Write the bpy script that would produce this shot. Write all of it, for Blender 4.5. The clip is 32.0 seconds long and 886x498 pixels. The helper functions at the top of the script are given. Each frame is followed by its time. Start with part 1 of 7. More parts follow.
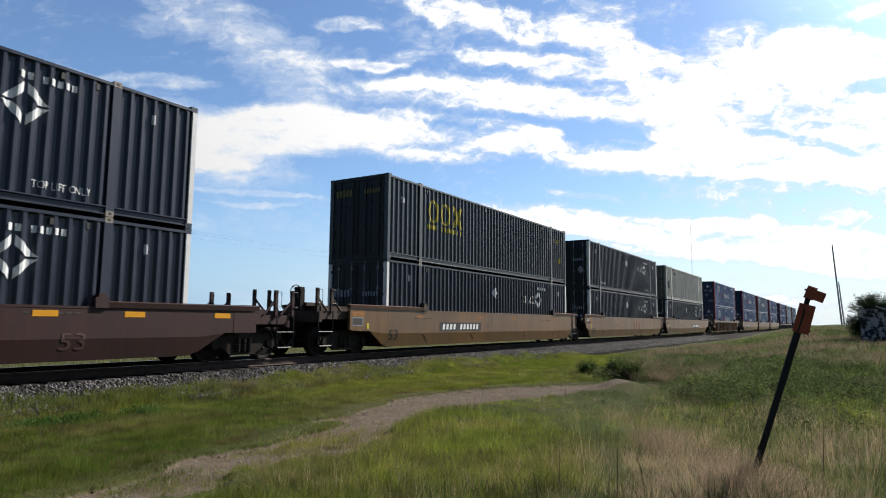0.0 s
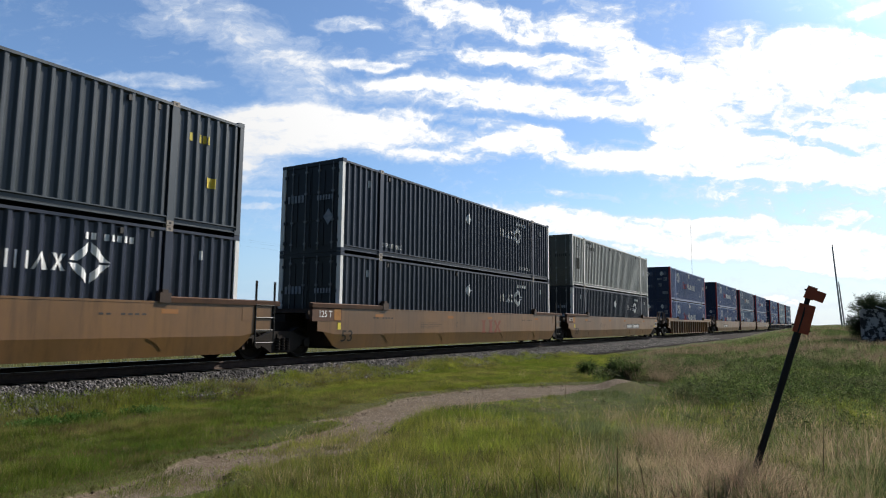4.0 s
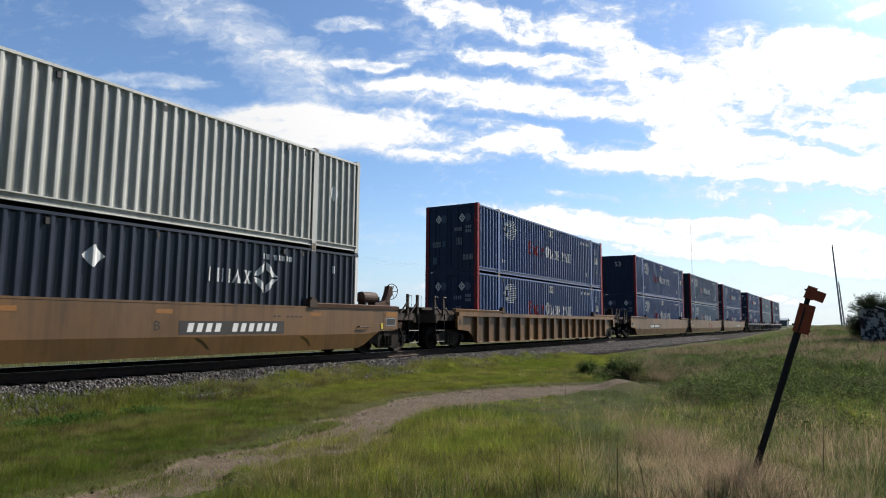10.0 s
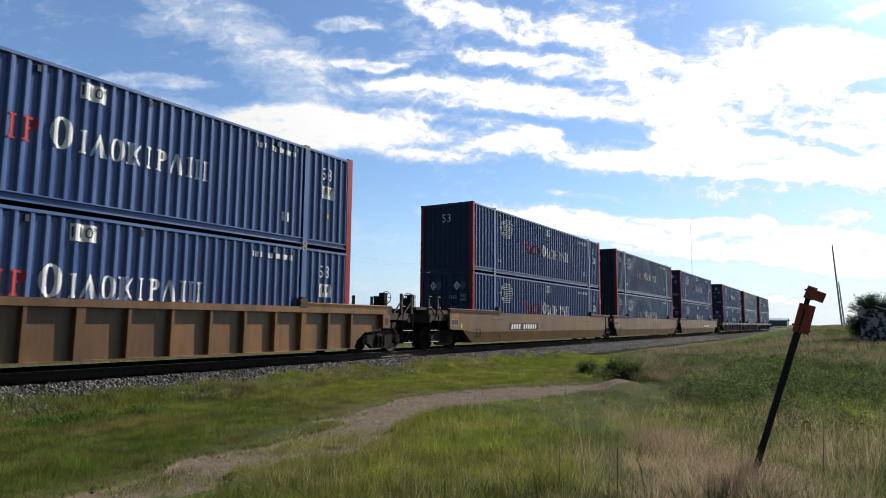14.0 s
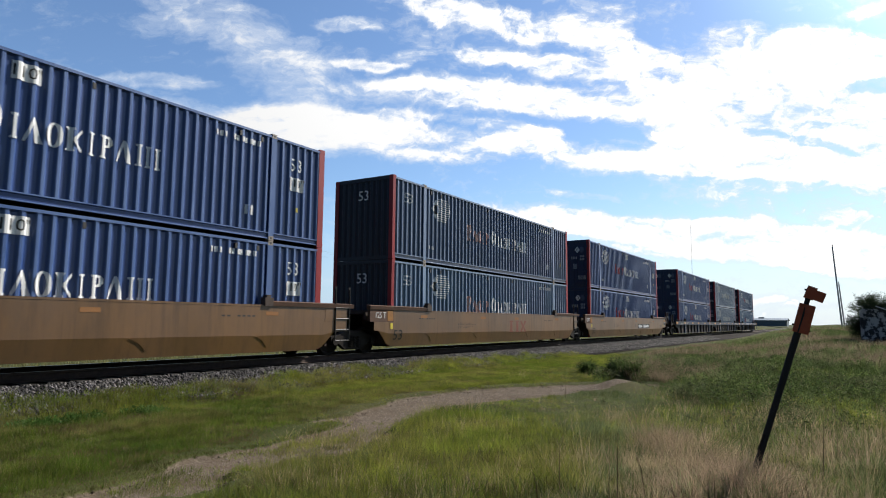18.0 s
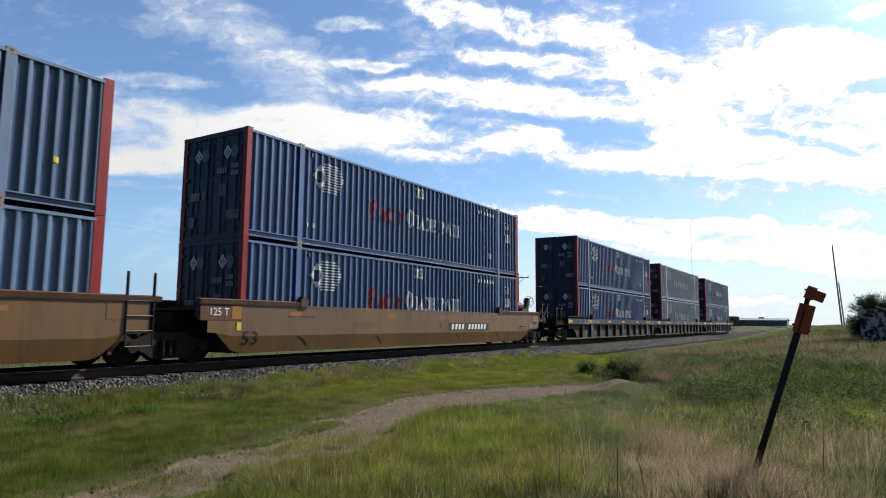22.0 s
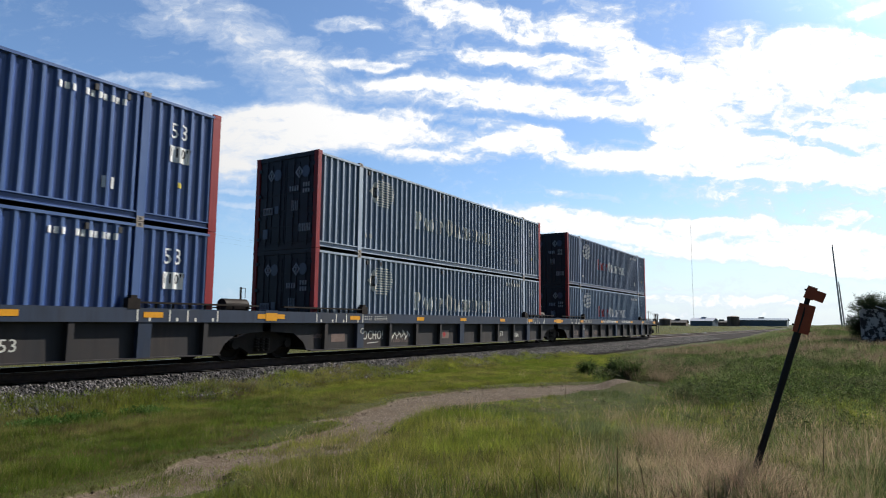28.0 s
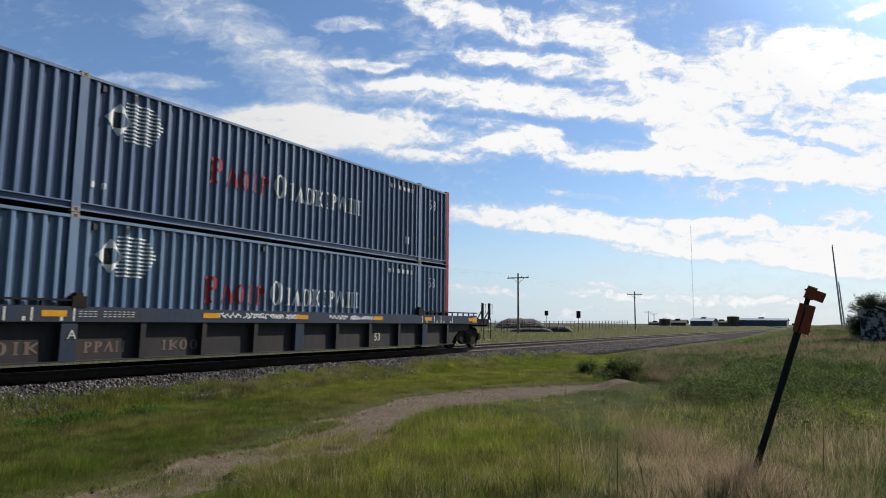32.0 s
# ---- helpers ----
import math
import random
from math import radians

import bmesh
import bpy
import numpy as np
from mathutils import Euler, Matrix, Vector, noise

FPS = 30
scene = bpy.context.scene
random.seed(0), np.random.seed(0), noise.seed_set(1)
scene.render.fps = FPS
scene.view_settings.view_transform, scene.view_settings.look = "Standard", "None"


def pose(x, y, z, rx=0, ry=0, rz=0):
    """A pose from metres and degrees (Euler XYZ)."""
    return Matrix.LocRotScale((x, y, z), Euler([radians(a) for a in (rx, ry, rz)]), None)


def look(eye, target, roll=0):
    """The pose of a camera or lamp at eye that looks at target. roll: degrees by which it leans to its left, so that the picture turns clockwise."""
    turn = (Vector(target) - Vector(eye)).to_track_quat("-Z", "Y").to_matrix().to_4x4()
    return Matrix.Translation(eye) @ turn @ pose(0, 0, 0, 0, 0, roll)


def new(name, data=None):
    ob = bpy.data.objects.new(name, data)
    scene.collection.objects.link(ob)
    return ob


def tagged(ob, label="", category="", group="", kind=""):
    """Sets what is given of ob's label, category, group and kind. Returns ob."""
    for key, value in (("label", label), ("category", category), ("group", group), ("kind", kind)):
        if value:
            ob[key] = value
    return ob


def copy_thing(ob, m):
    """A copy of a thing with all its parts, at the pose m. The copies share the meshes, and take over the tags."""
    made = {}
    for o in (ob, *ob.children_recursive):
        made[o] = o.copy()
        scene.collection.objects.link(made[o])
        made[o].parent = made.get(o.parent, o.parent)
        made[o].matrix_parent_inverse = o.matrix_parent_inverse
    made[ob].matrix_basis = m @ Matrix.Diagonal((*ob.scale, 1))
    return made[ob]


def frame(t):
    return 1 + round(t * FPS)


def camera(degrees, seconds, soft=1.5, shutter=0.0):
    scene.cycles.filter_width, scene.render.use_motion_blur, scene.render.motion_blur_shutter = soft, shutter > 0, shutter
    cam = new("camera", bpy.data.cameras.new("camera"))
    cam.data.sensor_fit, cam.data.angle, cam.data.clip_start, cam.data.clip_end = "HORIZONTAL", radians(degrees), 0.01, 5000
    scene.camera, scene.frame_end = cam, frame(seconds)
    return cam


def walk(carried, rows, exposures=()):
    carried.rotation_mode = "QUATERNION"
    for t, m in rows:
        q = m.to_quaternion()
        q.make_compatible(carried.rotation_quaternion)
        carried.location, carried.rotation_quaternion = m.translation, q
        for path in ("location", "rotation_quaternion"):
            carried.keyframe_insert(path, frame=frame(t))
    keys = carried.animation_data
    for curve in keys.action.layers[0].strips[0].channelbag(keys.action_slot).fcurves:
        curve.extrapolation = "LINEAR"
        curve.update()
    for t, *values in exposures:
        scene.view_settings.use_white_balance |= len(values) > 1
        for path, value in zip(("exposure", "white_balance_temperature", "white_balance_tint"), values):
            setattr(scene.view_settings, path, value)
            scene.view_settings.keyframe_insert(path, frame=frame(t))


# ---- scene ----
cam = camera(69.33, 32.0, 1.0, 0.15)
EYE = (0.0, 0.0, 1.03)
TURN, TILT, ROLL = 32.08, 6.494, 0.495
_tx = math.cos(radians(TILT))
AIM = (math.cos(radians(TURN)) * _tx, math.sin(radians(TURN)) * _tx, EYE[2] + math.sin(radians(TILT)))
walk(cam, [(0.0, look(EYE, AIM, ROLL)), (32.0, look(EYE, AIM, ROLL))], [(0.0, 0.45), (30.9, 0.45), (31.5, 0.26), (31.8, 0.22), (32.0, 0.21)])

# ---------------------------------------------------------------- world and sun
SUN_AZ, SUN_EL = -22.0, 40.0


def node(nt, kind, **kw):
    n = nt.nodes.new(kind)
    for k, v in kw.items():
        if k in n.inputs:
            n.inputs[k].default_value = v
    return n


def math_node(nt, op, a, b=None, c=None, clamp=False):
    n = nt.nodes.new("ShaderNodeMath")
    n.operation, n.use_clamp = op, clamp
    for i, v in enumerate((a, b, c)):
        if v is None:
            continue
        if isinstance(v, (int, float)):
            n.inputs[i].default_value = v
        else:
            nt.links.new(v, n.inputs[i])
    return n.outputs[0]


def vdot(nt, vec, const):
    n = nt.nodes.new("ShaderNodeVectorMath")
    n.operation = "DOT_PRODUCT"
    nt.links.new(vec, n.inputs[0])
    n.inputs[1].default_value = const
    return n.outputs["Value"]


def ramp(nt, fac, *stops):
    n = nt.nodes.new("ShaderNodeValToRGB")
    el = n.color_ramp.elements
    while len(el) < len(stops):
        el.new(0.5)
    for e, (p, c) in zip(el, stops):
        e.position, e.color = p, (*c, 1) if len(c) == 3 else c
    nt.links.new(fac, n.inputs[0])
    return n.outputs[0]


def mix(nt, fac, a, b, mode="MIX"):
    n = nt.nodes.new("ShaderNodeMix")
    n.data_type, n.blend_type = "RGBA", mode
    for i, v in ((0, fac), (6, a), (7, b)):
        if isinstance(v, (int, float)):
            n.inputs[i].default_value = v
        elif isinstance(v, tuple):
            n.inputs[i].default_value = (*v, 1)
        else:
            nt.links.new(v, n.inputs[i])
    return n.outputs[2]


def make_world():
    w = bpy.data.worlds.new("sky")
    w.use_nodes = True
    scene.world = w
    nt = w.node_tree
    nt.nodes.clear()
    sky = nt.nodes.new("ShaderNodeTexSky")
    sky.sky_type, sky.sun_disc = "NISHITA", False
    sky.sun_elevation, sky.sun_rotation = radians(SUN_EL), radians(90 - SUN_AZ)
    sky.air_density, sky.dust_density, sky.ozone_density = 1.0, 0.6, 2.0
    d = nt.nodes.new("ShaderNodeTexCoord").outputs["Generated"]
    # a flat chart of the sky, centred above the track
    a, e = radians(TURN), radians(TILT)
    fw = (math.cos(a) * math.cos(e), math.sin(a) * math.cos(e), math.sin(e))
    rt = (math.sin(a), -math.cos(a), 0.0)
    up = (-math.cos(a) * math.sin(e), -math.sin(a) * math.sin(e), math.cos(e))
    depth = math_node(nt, "MAXIMUM", vdot(nt, d, fw), 0.15)
    u = math_node(nt, "DIVIDE", vdot(nt, d, rt), depth)
    v = math_node(nt, "DIVIDE", vdot(nt, d, up), depth)
    comb = nt.nodes.new("ShaderNodeCombineXYZ")
    nt.links.new(u, comb.inputs[0])
    nt.links.new(v, comb.inputs[1])
    flat_uv = comb.outputs[0]
    # the banks' edges are bent and torn
    wn = node(nt, "ShaderNodeTexNoise", Scale=9.0, Detail=5.0, Roughness=0.6)
    nt.links.new(flat_uv, wn.inputs["Vector"])
    wc = nt.nodes.new("ShaderNodeVectorMath")
    wc.operation = "MULTIPLY_ADD"
    nt.links.new(wn.outputs["Color"], wc.inputs[0])
    wc.inputs[1].default_value, wc.inputs[2].default_value = (0.10, 0.04, 0), (-0.05, -0.02, 0)
    wa = nt.nodes.new("ShaderNodeVectorMath")
    wa.operation = "ADD"
    nt.links.new(flat_uv, wa.inputs[0])
    nt.links.new(wc.outputs[0], wa.inputs[1])
    uv = wa.outputs[0]

    def blob(cx, cy, sx, sy, turn, amount, total):
        m = nt.nodes.new("ShaderNodeMapping")
        m.vector_type = "TEXTURE"
        m.inputs["Location"].default_value = (cx, cy, 0)
        m.inputs["Rotation"].default_value = (0, 0, radians(turn))
        m.inputs["Scale"].default_value = (sx, sy, 1)
        nt.links.new(uv, m.inputs[0])
        g = nt.nodes.new("ShaderNodeTexGradient")
        g.gradient_type = "SPHERICAL"
        nt.links.new(m.outputs[0], g.inputs[0])
        k = nt.nodes.new("ShaderNodeMapRange")
        k.interpolation_type = "SMOOTHSTEP"
        k.inputs["From Max"].default_value, k.inputs["To Max"].default_value = 0.6, amount
        nt.links.new(g.outputs["Fac"], k.inputs["Value"])
        return math_node(nt, "ADD", k.outputs[0], total)

    f = 0.0
    for row in CLOUDS:
        f = blob(*row, f)
    f = math_node(nt, "MINIMUM", f, 1.25)
    for row in GAPS:
        f = blob(*row, f)
    # streaky and lumpy structure
    m1 = nt.nodes.new("ShaderNodeMapping")
    m1.inputs["Rotation"].default_value = (0, 0, radians(9))
    m1.inputs["Scale"].default_value = (5.5, 15.0, 1)
    nt.links.new(uv, m1.inputs[0])
    n1 = node(nt, "ShaderNodeTexNoise", Scale=1.0, Detail=9.0, Roughness=0.62, Distortion=0.5)
    nt.links.new(m1.outputs[0], n1.inputs["Vector"])
    m2 = nt.nodes.new("ShaderNodeMapping")
    m2.inputs["Scale"].default_value = (24.0, 46.0, 1)
    m2.inputs["Rotation"].default_value = (0, 0, radians(9))
    nt.links.new(uv, m2.inputs[0])
    n2 = node(nt, "ShaderNodeTexNoise", Scale=1.0, Detail=6.0, Roughness=0.62, Distortion=0.3)
    nt.links.new(m2.outputs[0], n2.inputs["Vector"])
    s = math_node(nt, "MULTIPLY_ADD", n1.outputs["Fac"], 1.7, math_node(nt, "MULTIPLY", f, 0.7))
    m3 = nt.nodes.new("ShaderNodeMapping")
    m3.inputs["Scale"].default_value = (62.0, 90.0, 1)
    nt.links.new(uv, m3.inputs[0])
    n3 = node(nt, "ShaderNodeTexNoise", Scale=1.0, Detail=3.0, Roughness=0.6)
    nt.links.new(m3.outputs[0], n3.inputs["Vector"])
    # the thin cloud away from the sun is smooth, the lit cloud is lumpy
    crisp = nt.nodes.new("ShaderNodeMapRange")
    crisp.interpolation_type = "SMOOTHSTEP"
    crisp.inputs["From Min"].default_value, crisp.inputs["From Max"].default_value = -0.3, 0.12
    crisp.inputs["To Min"].default_value, crisp.inputs["To Max"].default_value = 0.4, 1.0
    nt.links.new(u, crisp.inputs["Value"])
    lumps = math_node(nt, "ADD", math_node(nt, "MULTIPLY_ADD", n2.outputs["Fac"], 1.5, -0.75), math_node(nt, "MULTIPLY_ADD", n3.outputs["Fac"], 0.8, -0.4))
    s = math_node(nt, "MULTIPLY_ADD", lumps, crisp.outputs[0], s)
    s = math_node(nt, "ADD", s, -0.85)

    def steps(lo, hi):
        k = nt.nodes.new("ShaderNodeMapRange")
        k.interpolation_type = "SMOOTHSTEP"
        k.inputs["From Min"].default_value, k.inputs["From Max"].default_value = lo, hi
        return k
    veil = steps(0.0, 0.62)
    nt.links.new(s, veil.inputs["Value"])
    core = steps(0.40, 0.86)
    nt.links.new(s, core.inputs["Value"])
    sk = nt.nodes.new("ShaderNodeVectorMath")
    sk.operation = "MULTIPLY"
    nt.links.new(sky.outputs[0], sk.inputs[0])
    sk.inputs[1].default_value = SKY
    # pale haze towards the horizon
    sep = nt.nodes.new("ShaderNodeSeparateXYZ")
    nt.links.new(d, sep.inputs[0])
    hz = nt.nodes.new("ShaderNodeMapRange")
    hz.interpolation_type = "SMOOTHSTEP"
    hz.inputs["From Min"].default_value, hz.inputs["From Max"].default_value = 0.22, -0.04
    nt.links.new(sep.outputs[2], hz.inputs["Value"])
    # the haze is brightest on the sun's side of the sky
    ahead = nt.nodes.new("ShaderNodeMapRange")
    ahead.inputs["From Min"].default_value, ahead.inputs["From Max"].default_value = 0.1, 0.82
    ahead.inputs["To Min"].default_value, ahead.inputs["To Max"].default_value = 0.0, 1.0
    nt.links.new(vdot(nt, d, (math.cos(radians(SUN_AZ)), math.sin(radians(SUN_AZ)), 0.0)), ahead.inputs["Value"])
    air = mix(nt, ahead.outputs[0], FAR_AIR, HAZE)
    col = mix(nt, math_node(nt, "MULTIPLY", hz.outputs[0], 0.85), sk.outputs[0], air)
    # the unseen sky behind the view is dimmed, to cut fill light on the train
    fore = nt.nodes.new("ShaderNodeMapRange")
    fore.interpolation_type = "SMOOTHSTEP"
    fore.inputs["From Min"].default_value, fore.inputs["From Max"].default_value = -0.35, 0.72
    fore.inputs["To Min"].default_value, fore.inputs["To Max"].default_value = 0.34, 1.0
    nt.links.new(vdot(nt, d, fw), fore.inputs["Value"])
    dim = nt.nodes.new("ShaderNodeVectorMath")
    dim.operation = "SCALE"
    nt.links.new(col, dim.inputs[0])
    nt.links.new(fore.outputs[0], dim.inputs["Scale"])
    col = dim.outputs[0]
    front = nt.nodes.new("ShaderNodeMapRange")
    front.inputs["From Min"].default_value, front.inputs["From Max"].default_value = 0.15, 0.6
    nt.links.new(vdot(nt, d, fw), front.inputs["Value"])
    col = mix(nt, math_node(nt, "MULTIPLY", math_node(nt, "MULTIPLY", veil.outputs[0], 0.5), front.outputs[0]), col, (0.56, 0.62, 0.70))
    # clouds are brighter on the sun's side
    sa, se = radians(SUN_AZ), radians(SUN_EL)
    sunward = (math.cos(sa) * math.cos(se), math.sin(sa) * math.cos(se), math.sin(se))
    lum = nt.nodes.new("ShaderNodeMapRange")
    lum.inputs["From Min"].default_value, lum.inputs["From Max"].default_value = 0.3, 0.66
    lum.inputs["To Min"].default_value, lum.inputs["To Max"].default_value = CLOUD * 0.74, CLOUD
    nt.links.new(vdot(nt, d, sunward), lum.inputs["Value"])
    white = nt.nodes.new("ShaderNodeCombineXYZ")
    for i in range(3):
        nt.links.new(lum.outputs[0], white.inputs[i])
    col = mix(nt, math_node(nt, "MULTIPLY", core.outputs[0], front.outputs[0]), col, white.outputs[0])
    # clouds and haze shine brighter about the sun
    near_sun = nt.nodes.new("ShaderNodeMapRange")
    near_sun.interpolation_type = "SMOOTHSTEP"
    near_sun.inputs["From Min"].default_value, near_sun.inputs["From Max"].default_value = 0.86, 1.0
    near_sun.inputs["To Min"].default_value, near_sun.inputs["To Max"].default_value = 1.0, 2.2
    nt.links.new(vdot(nt, d, sunward), near_sun.inputs["Value"])
    lit = nt.nodes.new("ShaderNodeVectorMath")
    lit.operation = "SCALE"
    nt.links.new(col, lit.inputs[0])
    nt.links.new(near_sun.outputs[0], lit.inputs["Scale"])
    col = lit.outputs[0]
    bg = nt.nodes.new("ShaderNodeBackground")
    nt.links.new(col, bg.inputs[0])
    out = nt.nodes.new("ShaderNodeOutputWorld")
    nt.links.new(bg.outputs[0], out.inputs[0])


SKY, CLOUD, HAZE, FAR_AIR = (0.083, 0.096, 0.110), 0.82, (0.56, 0.64, 0.72), (0.20, 0.38, 0.62)
# cloud banks and clear gaps between them: centre, half sizes, turn, weight
CLOUDS, GAPS = [], []


def bank(x, y, sx, sy, turn, weight):
    CLOUDS.append((x, y, sx, sy, turn, weight))


def gap(x, y, sx, sy, turn, weight):
    GAPS.append((x, y, sx, sy, turn, -weight))


bank(0.543, 0.226, 0.353, 0.140, 0, 1.3)
bank(0.649, 0.274, 0.183, 0.073, 0, 1.0)
bank(0.446, 0.257, 0.183, 0.067, 8, 1.0)
bank(0.614, 0.168, 0.243, 0.061, -4, 0.9)
bank(0.534, 0.107, 0.316, 0.061, -3, 0.55)
bank(0.199, 0.334, 0.231, 0.041, -14, 1.0)
bank(0.102, 0.349, 0.085, 0.037, -5, 0.6)
bank(-0.008, 0.377, 0.091, 0.032, -15, 0.8)
bank(0.221, 0.367, 0.097, 0.046, -20, 0.55)
bank(0.323, 0.296, 0.134, 0.027, -14, 0.8)
bank(0.191, 0.290, 0.292, 0.024, -7, 0.85)
bank(0.067, 0.301, 0.110, 0.019, -4, 0.35)
bank(0.058, 0.241, 0.243, 0.034, -3, 0.95)
bank(0.217, 0.221, 0.183, 0.027, -4, 0.8)
bank(-0.056, 0.255, 0.097, 0.015, -3, 0.5)
bank(0.102, 0.257, 0.110, 0.029, 6, 0.5)
bank(0.270, 0.252, 0.170, 0.051, 0, 0.42)
bank(0.367, 0.221, 0.146, 0.049, -4, 0.5)
bank(-0.021, 0.167, 0.207, 0.037, 0, 0.85)
bank(0.129, 0.173, 0.097, 0.029, 6, 0.9)
bank(0.217, 0.146, 0.146, 0.034, -6, 0.95)
bank(0.067, 0.199, 0.207, 0.010, -6, 0.42)
bank(-0.109, 0.191, 0.122, 0.032, 6, 0.7)
bank(0.354, 0.158, 0.110, 0.024, 16, 0.8)
bank(0.402, 0.131, 0.243, 0.022, -3, 0.9)
bank(0.446, 0.173, 0.146, 0.049, 6, 0.6)
bank(0.349, 0.177, 0.073, 0.010, -3, 0.5)
bank(0.217, 0.086, 0.091, 0.010, -4, 0.7)
bank(0.155, 0.049, 0.256, 0.029, -3, 1.15)
bank(0.358, 0.027, 0.292, 0.037, -4, 1.2)
bank(0.543, 0.010, 0.292, 0.046, -5, 1.25)
bank(0.649, -0.004, 0.243, 0.049, -4, 1.1)
bank(0.482, 0.036, 0.146, 0.027, -3, 0.7)
bank(0.614, 0.056, 0.085, 0.019, -3, 0.7)
bank(0.411, -0.010, 0.231, 0.011, -6, 0.5)
bank(-0.152, 0.352, 0.071, 0.016, -3, 0.85)
bank(-0.118, 0.287, 0.083, 0.012, -4, 0.75)
bank(-0.065, 0.296, 0.067, 0.022, 18, 0.6)
bank(-0.039, 0.345, 0.073, 0.049, -10, 0.3)
bank(-0.440, 0.260, 0.116, 0.017, -3, 0.75)
bank(-0.621, 0.270, 0.146, 0.016, -4, 0.6)
bank(-0.647, 0.243, 0.183, 0.027, -4, 0.42)
bank(-0.524, 0.248, 0.158, 0.012, -2, 0.4)
bank(-0.542, 0.177, 0.402, 0.073, -3, 0.62)
bank(-0.427, 0.213, 0.511, 0.032, -2, 0.4)
bank(-0.127, 0.146, 0.316, 0.017, -3, 0.4)
bank(-0.295, 0.177, 0.207, 0.058, 4, 0.75)
bank(-0.198, 0.191, 0.134, 0.041, -6, 0.6)
bank(-0.400, 0.124, 0.280, 0.032, -4, 0.55)
bank(-0.612, 0.133, 0.219, 0.022, -4, 0.55)
bank(-0.656, 0.088, 0.091, 0.006, -3, 0.5)
bank(-0.489, 0.098, 0.183, 0.009, -3, 0.5)
bank(-0.268, 0.085, 0.134, 0.007, -4, 0.45)
bank(-0.295, 0.070, 0.097, 0.006, -3, 0.5)
bank(-0.339, 0.345, 0.231, 0.073, -30, 0.26)
bank(-0.233, 0.310, 0.195, 0.041, -12, 0.34)
bank(-0.400, 0.371, 0.183, 0.073, -20, 0.25)
bank(-0.198, 0.257, 0.183, 0.061, -12, 0.3)
bank(0.658, 0.378, 0.073, 0.016, 16, 0.75)
bank(0.614, 0.334, 0.116, 0.024, -8, 0.8)
bank(0.455, 0.336, 0.061, 0.032, 15, 0.62)
bank(0.530, 0.331, 0.041, 0.018, 10, 0.62)
bank(0.570, 0.318, 0.073, 0.019, 0, 0.5)
bank(0.102, -0.065, 0.633, 0.013, -2, 0.42)
bank(0.411, -0.078, 0.511, 0.015, -2, 0.4)
bank(-0.427, -0.071, 0.511, 0.010, -1, 0.2)
bank(0.261, -0.055, 0.195, 0.006, -2, 0.6)
bank(0.323, -0.105, 0.852, 0.019, -1, 0.4)
gap(0.191, 0.315, 0.058, 0.013, -12, 0.9)
gap(0.565, 0.175, 0.134, 0.011, -13, 0.6)
gap(0.689, 0.264, 0.073, 0.017, 5, 1.0)
gap(0.349, 0.270, 0.061, 0.017, -10, 0.5)
gap(0.296, 0.191, 0.134, 0.024, -4, 0.5)
gap(0.243, 0.186, 0.073, 0.012, -4, 0.4)
# unseen banks added towards the sun, to brighten reflections on the far containers
bank(1.05, 0.22, 0.45, 0.42, 0, 1.0)
bank(1.5, 0.2, 0.7, 0.5, 0, 1.0)
bank(2.3, 0.3, 1.0, 0.6, 0, 0.8)
make_world()
sun = new("sun", bpy.data.lights.new("sun", "SUN"))
sun.data.energy, sun.data.angle, sun.data.color = 5.0, radians(0.55), (1.0, 0.94, 0.84)
_a, _e = radians(SUN_AZ), radians(SUN_EL)
sun.matrix_world = look((math.cos(_a) * math.cos(_e) * 60, math.sin(_a) * math.cos(_e) * 60, math.sin(_e) * 60), (0, 0, 0))


